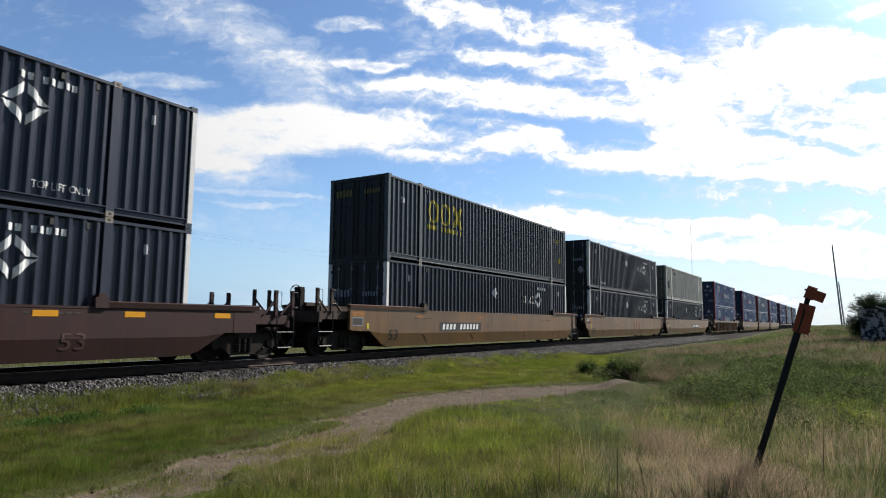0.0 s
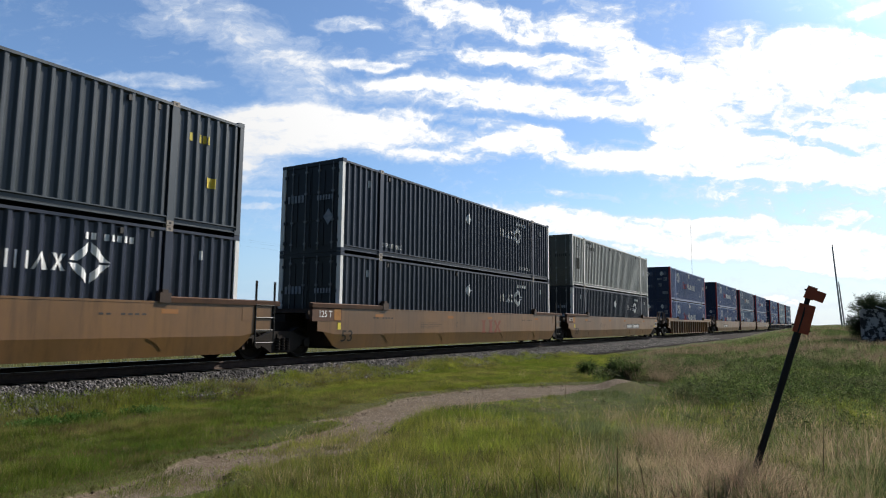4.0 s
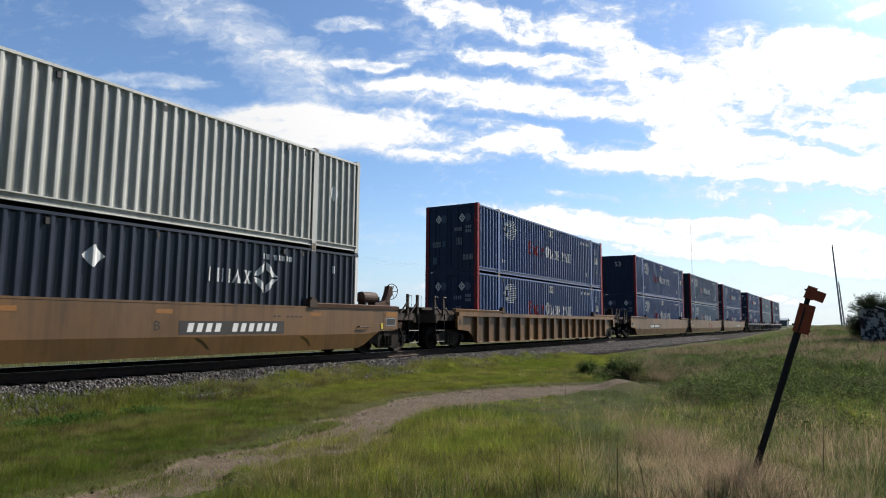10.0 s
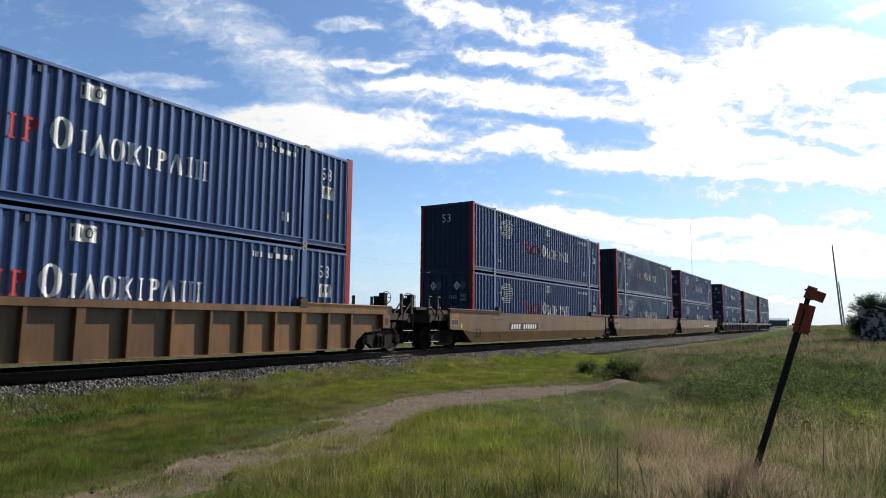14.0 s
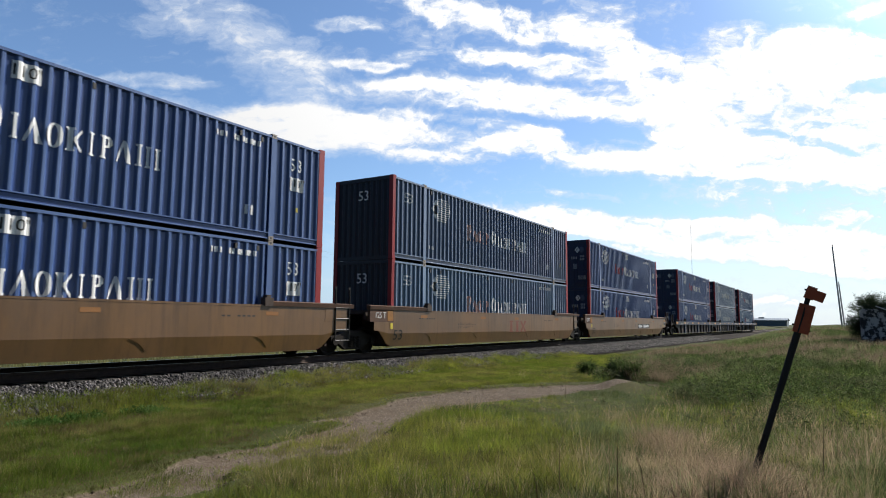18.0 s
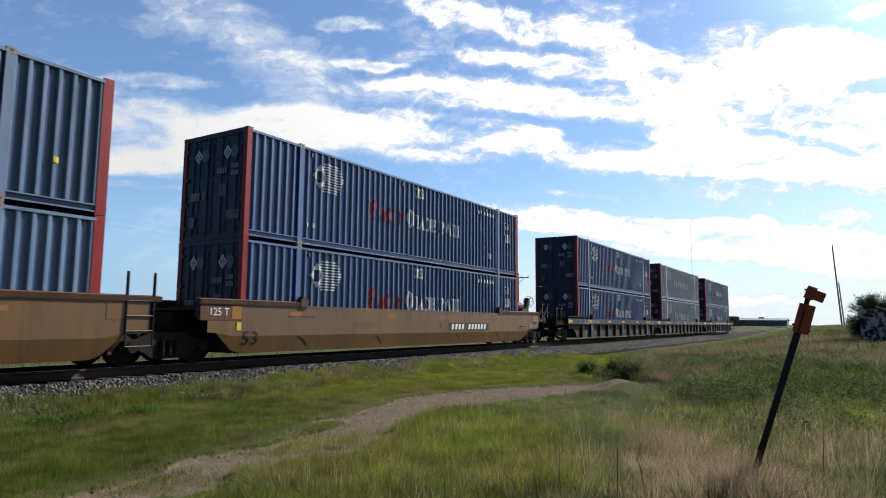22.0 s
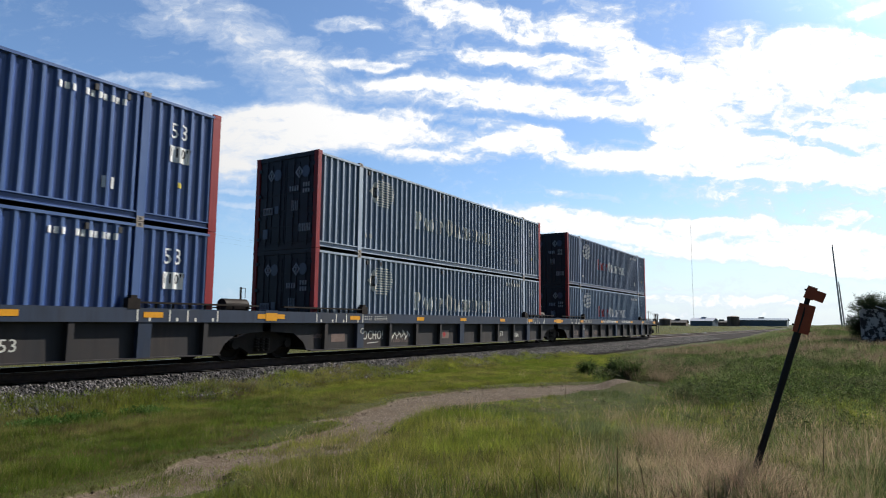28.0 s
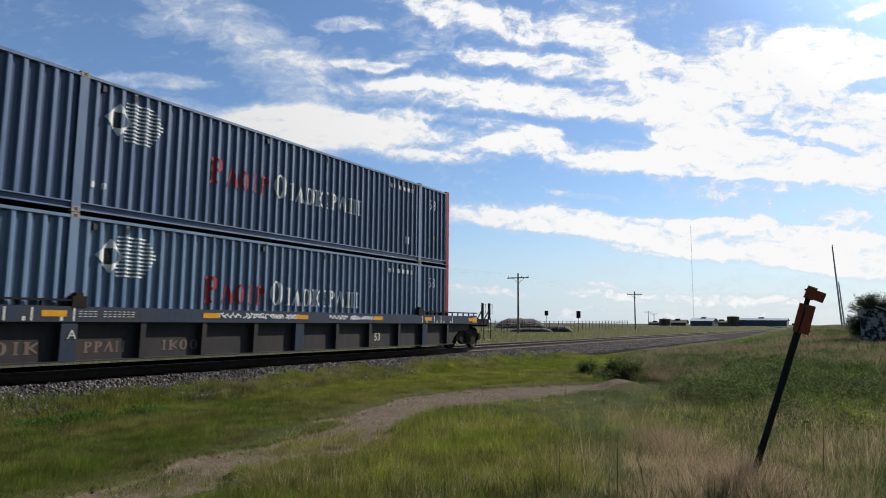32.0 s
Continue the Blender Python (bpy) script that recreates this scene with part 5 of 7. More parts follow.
                xt = x0 + d * 1.3
                tube(bm, (xt - 0.4, 0.2, top + 0.1), (xt + 0.4, 0.2, top + 0.1), 0.18, 14)
                part("air_tank", bm, STEEL, root)
            else:
                bm = B()
                box(bm, *sorted((x0 + d * 1.2, x0 + d * 2.7)), -0.9, 0.6, top - 0.1, top + 0.06)
                box(bm, *sorted((x0 + d * 2.2, x0 + d * 2.9)), -0.5, 0.2, top + 0.06, top + 0.16)
                part("cover_plate", bm, dark, root, bevel=0.02)
        else:
            bm = B()
            a, b = sorted((x0 + d * 1.1, x0 + d * 1.85))
            box(bm, a, b, -0.5, 0.5, 0.74, 1.0)
            part("articulation_arm", bm, STEEL, root, bevel=0.03)
            if style == "slate" and d > 0:
                bm = B()
                tube(bm, (x0 + 0.75, -0.7, top + 0.12), (x0 + 1.5, -0.7, top + 0.12), 0.19, 16)
                tube(bm, (x0 + 1.5, -0.7, top + 0.12), (x0 + 1.58, -0.7, top + 0.12), 0.19, 16, 0.1)
                part("air_tank", bm, STEEL, root, "dark air tank over the joint")
                bm = B()
                tube(bm, (x0 + 1.35, -0.7, top + 0.3), (x0 + 1.35, -0.7, top + 0.62), 0.03, 6)
                pipe(bm, [(x0 + 1.35, -0.7, top + 0.6), (x0 + 1.5, -0.7, top + 0.6), (x0 + 1.5, -0.7, top + 0.34)], 0.012)
                part("valve_post", bm, GALV, root)
            elif d > 0:
                for s in (-1, 1):
                    bm = B()
                    xl = (x0 + 0.5, x0 + 1.12)
                    for x in xl:
                        tube(bm, (x, s * 1.44, 0.45), (x, s * 1.44, top + 0.55), 0.022, 6)
                        box(bm, x - 0.035, x + 0.035, min(s * 1.425, s * 1.435), max(s * 1.425, s * 1.435), top - 0.1, top + 0.62)
                    for z in (0.46, 0.78, 1.1, 1.42):
                        tube(bm, (xl[0], s * 1.44, z), (xl[1], s * 1.44, z), 0.016, 6)
                    part("ladder", bm, GALV, root)
    return root


# leading-end place of each load at the start, metres along the track
TRACK_Y = 14.16
LOADS = [
    ("maroon", "joint", "coupler", -6.71, "navy", "navy", 0, 0),
    ("tan", "coupler", "joint", 17.03, "navy", "charcoal", "head", 0),
    ("tan", "joint", "joint", 37.02, "navy", "navy", 0, 1),
    ("tan", "joint", "coupler", 56.54, "navy", "grey", "tail", 0),
    ("ochre", "coupler", "coupler", 80.41, "blue", "blue", 0, 0),
    ("tan", "coupler", "joint", 104.25, "blue", "blue_front", "head", 0),
    ("tan", "joint", "joint", 123.82, "faded_front", "dull_front", 0, 1),
    ("tan", "joint", "coupler", 143.57, "blue", "blue", "tail", 0),
    ("slate", "coupler", "joint", 167.58, "blue", "blue", 0, 0),
    ("slate", "joint", "joint", 187.21, "faded", "faded", 0, 0),
    ("slate", "joint", "coupler", 207.11, "faded_red", "dull", 0, 0),
]
BOX_TEXT = {
    "navy": "dark navy corrugated container with white posts",
    "charcoal": "charcoal corrugated container with worn yellow markings",
    "grey": "faded light grey corrugated container",
    "blue": "bright blue corrugated container with red posts",
    "faded": "sun-faded blue corrugated container with red posts",
    "blue_front": "bright blue container with its blank wall leading",
    "faded_red": "dulled blue corrugated container with red lettering",
    "dull": "dull steel-blue corrugated container with red posts",
    "dull_front": "dull steel-blue container with its blank wall leading",
    "faded_front": "faded blue container with its blank wall leading",
}
CAR_TEXT = {
    "maroon": "dusty maroon well car with smooth folded sides",
    "tan": "tan well car with smooth folded steel sides",
    "ochre": "ochre yellow well car with ribbed sides",
    "slate": "dirty slate-blue well car with ribbed sides",
}
MOVING = []
_boxes = {}


def load_box(kind, x, z, tag=""):
    text = BOX_TEXT[kind] + tag
    m = pose(x, TRACK_Y, z)
    if kind not in _boxes:
        _boxes[kind] = container(kind, text)
        ob = _boxes[kind]
        ob.matrix_basis = m
    else:
        ob = copy_thing(_boxes[kind], m)
        tagged(ob, text)
    MOVING.append((ob, x, z))


_truck = None
for style, left, right, x, low, high, number, badge in LOADS:
    car = well_car(style, left, right, CAR_TEXT[style] + " under two containers", number, badge)
    MOVING.append((car, x, 0.0))
    base = 0.235
    load_box(low, x, base, " in a well car")
    load_box(high, x, base + HIGH + 0.012, " stacked on top")
    spots = []
    if left == "coupler":
        spots.append(x - 1.85)
    if right == "coupler":
        spots.append(x + LEN + 1.85)
    else:
        spots.append(x + LEN + 1.78)
    for sx in spots:
        if _truck is None:
            _truck = truck()
            tr = _truck
        else:
            tr = copy_thing(_truck, pose(sx, TRACK_Y, 0))
        MOVING.append((tr, sx, 0.0))


# ---------------------------------------------------------------- track
def make_track():
    root = new("railway_track")
    tagged(root, "straight railway track with worn steel rails on dark ties", "railway track", kind="structure")
    for s in (-1, 1):
        bm = B()
        prism(bm, [(-0.075, -0.185), (0.075, -0.185), (0.075, -0.172), (0.016, -0.15), (0.012, -0.055), (0.037, -0.042), (0.037, -0.004), (0.03, 0.0), (-0.03, 0.0), (-0.037, -0.004), (-0.037, -0.042), (-0.012, -0.055), (-0.016, -0.15), (-0.075, -0.172)], "x", -80, 900)
        for v in bm.verts:
            v.co.y += TRACK_Y + s * 0.754
        r = part("rail", bm, RAILSIDE, root)
        bm = B()
        box(bm, -80, 900, TRACK_Y + s * 0.754 - 0.03, TRACK_Y + s * 0.754 + 0.03, 0.0, 0.002)
        part("running_surface", bm, BRIGHT, r, "polished rail head")
    bm = B()
    box(bm, -0.115, 0.115, -1.3, 1.3, -0.17, 0)
    me = link("tie", bm, TIE, bevel=0.012)
    for i in range(300):
        ob = new("tie", me)
        ob.parent = root
        ob.matrix_basis = pose(-6 + i * 0.508 + random.uniform(-0.02, 0.02), TRACK_Y + random.uniform(-0.05, 0.05), -0.186 + random.uniform(-0.008, 0.0), 0, 0, random.uniform(-1, 1))


def bed_z(y):
    """Top of the ballast across the track."""
    d = np.abs(y - TRACK_Y)
    return -0.215 - np.maximum(0, d - 1.42) * 0.30


def make_ballast():
    bm = B()
    ys = [-2.75, -2.4, -2.1, -1.42, 1.42, 2.1, 2.4, 2.75]
    xs = list(np.arange(-80, 120, 1.0)) + list(np.arange(120, 901, 20.0))
    rows = [[bm.verts.new((x, TRACK_Y + y, bed_z(TRACK_Y + y) + 0.02 * noise.noise((x, y, 0)))) for y in ys] for x in xs]
    for a, b in zip(rows, rows[1:]):
        for i in range(len(ys) - 1):
            bm.faces.new((a[i], b[i], b[i + 1], a[i + 1]))
    ob = new("ballast_bed", link("ballast_bed", bm, BALLAST))
    tagged(ob, "grey crushed-stone ballast bed under the track", "ballast", kind="structure")
    rng = np.random.default_rng(3)
    n = 52000
    x = np.concatenate([rng.uniform(3, 24, n // 2), rng.uniform(24, 75, n // 2)])
    y = TRACK_Y - rng.uniform(1.36, 2.62, n)
    r = rng.uniform(0.015, 0.042, n) * np.where(x > 24, 1.35, 1.0)
    z = np.array([bed_z(v) for v in y]) + r * 0.3
    base = np.array([(1, 0, 0), (-1, 0, 0), (0, 1, 0), (0, -1, 0), (0, 0, 1), (0, 0, -1)], float)
    v = base[None] * rng.uniform(0.6, 1.25, (n, 6, 1)) + rng.uniform(-0.3, 0.3, (n, 6, 3))
    a = rng.uniform(0, 6.283, n)
    c, s = np.cos(a)[:, None], np.sin(a)[:, None]
    v = np.stack([v[..., 0] * c - v[..., 1] * s, v[..., 0] * s + v[..., 1] * c, v[..., 2]], -1)
    v = v * r[:, None, None] + np.stack([x, y, z], -1)[:, None]
    f = np.array([(0, 2, 4), (2, 1, 4), (1, 3, 4), (3, 0, 4), (2, 0, 5), (1, 2, 5), (3, 1, 5), (0, 3, 5)])
    t = (f[None] + (np.arange(n) * 6)[:, None, None]).reshape(-1, 3)
    ob = new("ballast_stones", mesh_np("ballast_stones", v.reshape(-1, 3), t, STONE))
    tagged(ob, "loose grey crushed ballast stones on the track shoulder", "ballast", kind="stuff")


# ---------------------------------------------------------------- ground
# the worn dirt track: middle line and half width
ROAD = [(2.6, 5.6, 0.2), (3.6, 5.8, 0.28), (4.4, 5.88, 0.36), (5.2, 5.92, 0.5), (6.2, 5.98, 0.58), (7.3, 6.25, 0.55), (8.4, 6.72, 0.52), (9.8, 7.03, 0.5), (11.5, 7.2, 0.72), (12.8, 6.95, 0.95), (14.2, 6.4, 1.0), (15.5, 5.5, 0.85), (16.5, 4.85, 0.7), (17.5, 4.2, 0.4)]


def road_edge(x, y):
    """Distance outwards from the edge of the dirt track, negative on it."""
    best = np.full(np.shape(x), 1e9)
    for (ax, ay, aw), (bx, by, bw) in zip(ROAD, ROAD[1:]):
        dx, dy = bx - ax, by - ay
        u = np.clip(((x - ax) * dx + (y - ay) * dy) / (dx * dx + dy * dy), 0, 1)
        best = np.minimum(best, np.hypot(x - ax - u * dx, y - ay - u * dy) - (aw + (bw - aw) * u))
    return best


def wave(x, y):
    """Cheap smooth unevenness, about -1 to 1."""
    return (np.sin(x * 0.9 + 1.3 * np.sin(y * 0.5)) + np.sin(y * 1.1 + 1.7 * np.sin(x * 0.43 + 1)) + np.sin((x + y) * 2.3 + np.sin(x * 1.9))) / 3


_lattice = np.random.default_rng(77).uniform(0, 1, (256, 256))


def mottle(x, y, size, shift=0.0):
    """Irregular patches of about the given size in metres, 0 to 1."""
    out = 0.0
    for amp, k in ((0.6, 1.0), (0.27, 2.13), (0.13, 4.37)):
        px, py = np.asarray(x) * k / size + shift * 17.3 + 500, np.asarray(y) * k / size + shift * 9.1 + 500
        ix, iy = np.floor(px).astype(int), np.floor(py).astype(int)
        fx, fy = px - ix, py - iy
        fx, fy = fx * fx * (3 - 2 * fx), fy * fy * (3 - 2 * fy)
        g = [[_lattice[(ix + i) % 256, (iy + j) % 256] for j in (0, 1)] for i in (0, 1)]
        out = out + amp * ((g[0][0] * (1 - fx) + g[1][0] * fx) * (1 - fy) + (g[0][1] * (1 - fx) + g[1][1] * fx) * fy)
    return out


def ramp01(v, a, b):
    t = np.clip((v - a) / (b - a), 0, 1)
    return t * t * (3 - 2 * t)


def worn_edge(x, y):
    """Ragged edge of the dirt track: below zero is bare."""
    return road_edge(x, y) + (0.5 + 0.7 * ramp01(9 - x, 0, 2)) * (mottle(x, y * 1.6, 0.8, 3) - 0.5) + 0.12 * (mottle(x, y, 0.14, 4) - 0.5)


def ground_z(x, y):
    r = np.hypot(x, y)
    az = np.degrees(np.arctan2(y, x))
    z = -0.55 + 0.035 * wave(x, y) + 0.03 * (mottle(x, y, 0.5, 8) - 0.5)
    z = z + 1.2 * ramp01(r, 14, 60) * ramp01(-np.abs(az + 2), -10, -3) * (1 - ramp01(r, 120, 500))
    z = z + 0.28 * np.exp(-(((x - 15.7) / 0.8) ** 2 + ((y - 4.75) / 0.6) ** 2))
    z = z - 0.1 * ramp01(-np.abs(y - TRACK_Y), -4.5, -3.0)
    z = z + 0.9 * ramp01(r, 100, 250) * ramp01(np.abs(y - TRACK_Y), 4, 11)
    z = z - 0.07 * ramp01(-worn_edge(x, y), -0.1, 0.02)
    return z


def ground_material():
    m = bpy.data.materials.new("prairie_ground")
    m.use_nodes = True
    nt = m.node_tree
    b = nt.nodes["Principled BSDF"]
    tc = nt.nodes.new("ShaderNodeTexCoord").outputs["Object"]
    at = nt.nodes.new("ShaderNodeAttribute")
    at.attribute_name = "road"
    n1 = node(nt, "ShaderNodeTexNoise", Scale=0.35, Detail=7.0, Roughness=0.65)
    n2 = node(nt, "ShaderNodeTexNoise", Scale=22.0, Detail=5.0, Roughness=0.7)
    n3 = node(nt, "ShaderNodeTexNoise", Scale=2.5, Detail=6.0, Roughness=0.7)
    for n in (n1, n2, n3):
        nt.links.new(tc, n.inputs["Vector"])
    turf = ramp(nt, n1.outputs["Fac"], (0.3, (0.04, 0.056, 0.013)), (0.55, (0.06, 0.066, 0.019)), (0.75, (0.08, 0.066, 0.03)))
    turf = mix(nt, ramp(nt, n2.outputs["Fac"], (0.4, (0, 0, 0)), (0.7, (0.8, 0.8, 0.8))), turf, (0.036, 0.034, 0.015))
    soil = ramp(nt, n2.outputs["Fac"], (0.3, (0.062, 0.047, 0.033)), (0.5, (0.12, 0.094, 0.069)), (0.75, (0.21, 0.17, 0.13)))
    soil = mix(nt, ramp(nt, n3.outputs["Fac"], (0.45, (0, 0, 0)), (0.65, (0.7, 0.7, 0.7))), soil, (0.085, 0.06, 0.04))
    k = math_node(nt, "ADD", at.outputs["Fac"], math_node(nt, "MULTIPLY_ADD", n3.outputs["Fac"], 0.3, -0.15))
    k = ramp(nt, k, (0.38, (0, 0, 0)), (0.6, (1, 1, 1)))
    nt.links.new(mix(nt, k, turf, soil), b.inputs["Base Color"])
    b.inputs["Roughness"].default_value = 0.95
    b.inputs["Specular IOR Level"].default_value = 0.1
    bp = node(nt, "ShaderNodeBump", Strength=0.8, Distance=0.03)
    nt.links.new(n2.outputs["Fac"], bp.inputs["Height"])
    nt.links.new(bp.outputs[0], b.inputs["Normal"])
    return m


def make_ground():
    rr = np.concatenate([np.linspace(0.4, 3, 14)[:-1], np.geomspace(3, 30, 260)[:-1], np.geomspace(30, 4500, 60)])
    az = np.radians(np.concatenate([np.arange(-12, 74, 0.3), np.arange(74, 348, 6.0)]))
    R, A = np.meshgrid(rr, az, indexing="ij")
    x, y = R * np.cos(A), R * np.sin(A)
    z = ground_z(x, y)
    nr, na = R.shape
    v = np.concatenate([np.stack([x, y, z], -1).reshape(-1, 3), [[0, 0, -0.55]]])
    i = np.arange(nr - 1)[:, None] * na + np.arange(na)[None]
    j = np.arange(nr - 1)[:, None] * na + (np.arange(na)[None] + 1) % na
    t = np.concatenate([np.stack([i, i + na, j + na], -1).reshape(-1, 3), np.stack([i, j + na, j], -1).reshape(-1, 3)])
    k = np.arange(na)
    t = np.concatenate([t, np.stack([np.full(na, nr * na), k, (k + 1) % na], -1)])
    me = mesh_np("ground", v, t, ground_material())
    me.shade_smooth()
    road = ramp01(-worn_edge(v[:, 0], v[:, 1]), -0.14, 0.1)
    me.attributes.new("road", "FLOAT", "POINT").data.foreach_set("value", road.astype(np.float32))
    tagged(new("ground", me), "flat grassy prairie ground with a worn dirt track", "ground", kind="structure")


def on_ground(x, y):
    z = ground_z(x, y)
    return np.where(np.abs(y - TRACK_Y) < 2.75, np.maximum(z, bed_z(y)), z)


def blades(name, label, x, y, h, w, lean, material, seed, wind=(0.05, 0.1), tuft=0, spread=0.06, bent=6.4):
    """Grass: near blades are bent, tapering strips, far ones plain slips."""
    rng = np.random.default_rng(seed)
    n = len(x)
    ox = oy = 0.0
    if tuft:
        x, y, ox, oy, k, own = tufts(x, y, tuft, spread, seed + 100)
        h, w = h[own] * k, w[own]
        ox, oy = ox * 0.35, oy * 0.35
    z = on_ground(x, y) - 0.02
    a = rng.uniform(0, 6.283, n)
    dx, dy = np.cos(a), np.sin(a)
    la = rng.uniform(0, 6.283, n)
    lx = np.cos(la) * lean * rng.uniform(0.2, 1, n) + wind[0] + ox
    ly = np.sin(la) * lean * rng.uniform(0.2, 1, n) + wind[1] + oy
    p = np.stack([x, y, z], -1)
    wv = np.stack([dx * w, dy * w, 0 * w], -1)
    mid = p + np.stack([lx * h * 0.3, ly * h * 0.3, h * 0.6], -1)
    tip = p + np.stack([lx * h, ly * h, h * (1 - 0.25 * (lx * lx + ly * ly))], -1)
    near = np.hypot(x, y) < bent
    v = np.stack([p - wv, p + wv, mid - wv * 0.7, mid + wv * 0.7, tip], 1)[near]
    f = np.array([(0, 1, 3), (0, 3, 2), (2, 3, 4)])
    t = (f[None] + (np.arange(len(v)) * 5)[:, None, None]).reshape(-1, 3)
    u = np.stack([p - wv, p + wv, tip], 1)[~near]
    k = np.arange(len(u) * 3).reshape(-1, 3) + len(v) * 5
    ob = new(name, mesh_np(name, np.concatenate([v.reshape(-1, 3), u.reshape(-1, 3)]), np.concatenate([t, k]), material))
    return tagged(ob, label, "grass", kind="stuff")


def tufts(x, y, per, spread, seed):
    """Gathers scattered points into tufts of about per blades; also each blade's way out from its tuft."""
    rng = np.random.default_rng(seed)
    n = max(1, len(x) // per)
    k = rng.integers(0, n, len(x))
    size = spread * rng.uniform(0.4, 1.3, n)[k]
    dx, dy = rng.normal(0, 1, len(x)) * size, rng.normal(0, 1, len(x)) * size
    return x[:n][k] + dx, y[:n][k] + dy, dx / spread, dy / spread, rng.uniform(0.55, 1.2, n)[k], k


def scatter(n, r0, r1, a0, a1, seed, power=1.0):
    rng = np.random.default_rng(seed)
    r = r0 * (r1 / r0) ** (rng.uniform(0, 1, n) ** power)
    a = np.radians(rng.uniform(a0, a1, n))
    return r * np.cos(a), r * np.sin(a), rng


GREEN = leafy("fresh_grass", (0.04576, 0.09152, 0.01056), (0.1144, 0.1514, 0.02112))
BRIGHTGREEN = leafy("sunlit_long_grass", (0.0978, 0.1495, 0.0184), (0.23, 0.2415, 0.0414))
YELLOWISH = leafy("yellowing_grass", (0.1086, 0.1221, 0.02691), (0.1966, 0.176, 0.06003))
DEEP_GREEN = leafy("weed_green", (0.03726, 0.0652, 0.01863), (0.09625, 0.1242, 0.03881))
LEAFGREEN = leafy("broad_leaf_green", (0.04375, 0.09375, 0.0175), (0.0875, 0.1438, 0.035), trans=0.4)
PALEGRASS = leafy("pale_pasture_grass", (0.15, 0.16, 0.055), (0.24, 0.22, 0.10))
OLIVE = leafy("olive_weed_leaves", (0.06, 0.078, 0.03), (0.115, 0.13, 0.06), trans=0.4)
SAGE = leafy("sage_green", (0.06875, 0.1, 0.035), (0.1812, 0.2063, 0.09375))
STRAW = leafy("dry_grass", (0.30, 0.23, 0.13), (0.42, 0.33, 0.20))
PINK = leafy("dry_seed_heads", (0.1955, 0.1437, 0.092), (0.3565, 0.2587, 0.1782))
DULLPINK = leafy("far_seed_heads", (0.138, 0.1127, 0.069), (0.2185, 0.1667, 0.115))
RUSSET = leafy("reddish_brown_turf", (0.12, 0.078, 0.042), (0.17, 0.125, 0.065))
DARKSTEM = leafy("dead_stems", (0.05, 0.038, 0.026), (0.10, 0.07, 0.04), trans=0.05)


def patch(az, r, a0, r0, da, dr):
    """A soft-edged patch of one kind of plant about bearing a0 and distance r0."""
    return np.exp(-((az - a0) / da) ** 2 - ((r - r0) / dr) ** 2)


def leaf_clumps(name, label, x, y, high, wide, per, size, material, seed):
    """Bushy weeds: small pointed leaves set all ways about each plant, denser below."""
    rng = np.random.default_rng(seed)
    k = np.repeat(np.arange(len(x)), per)
    n = len(k)
    u = rng.uniform(0, 1, n) ** 0.8
    g = wide[k] * (0.35 + 0.65 * np.sin(np.pi * np.clip(u * 0.75 + 0.2, 0, 1)))
    a, q = rng.uniform(0, 6.283, n), np.sqrt(rng.uniform(0, 1, n))
    px, py = x[k] + np.cos(a) * g * q, y[k] + np.sin(a) * g * q
    p = np.stack([px, py, on_ground(px, py) + u * high[k] * (1 - 0.35 * q * q)], -1)
    d = np.stack([np.cos(a) * 0.8 + rng.normal(0, 0.6, n), np.sin(a) * 0.8 + rng.normal(0, 0.6, n), rng.normal(0.5, 0.6, n)], -1)
    d /= np.linalg.norm(d, axis=1)[:, None]
    w = np.cross(d, rng.normal(0, 1, (n, 3)))
    w /= np.linalg.norm(w, axis=1)[:, None]
    ln = (size[k] * rng.uniform(0.6, 1.4, n))[:, None]
    v = np.stack([p - w * ln * 0.2, p + w * ln * 0.2, p + d * ln], 1)
    ob = new(name, mesh_np(name, v.reshape(-1, 3), np.arange(n * 3).reshape(-1, 3), material))
    return tagged(ob, label, "weeds", kind="stuff")


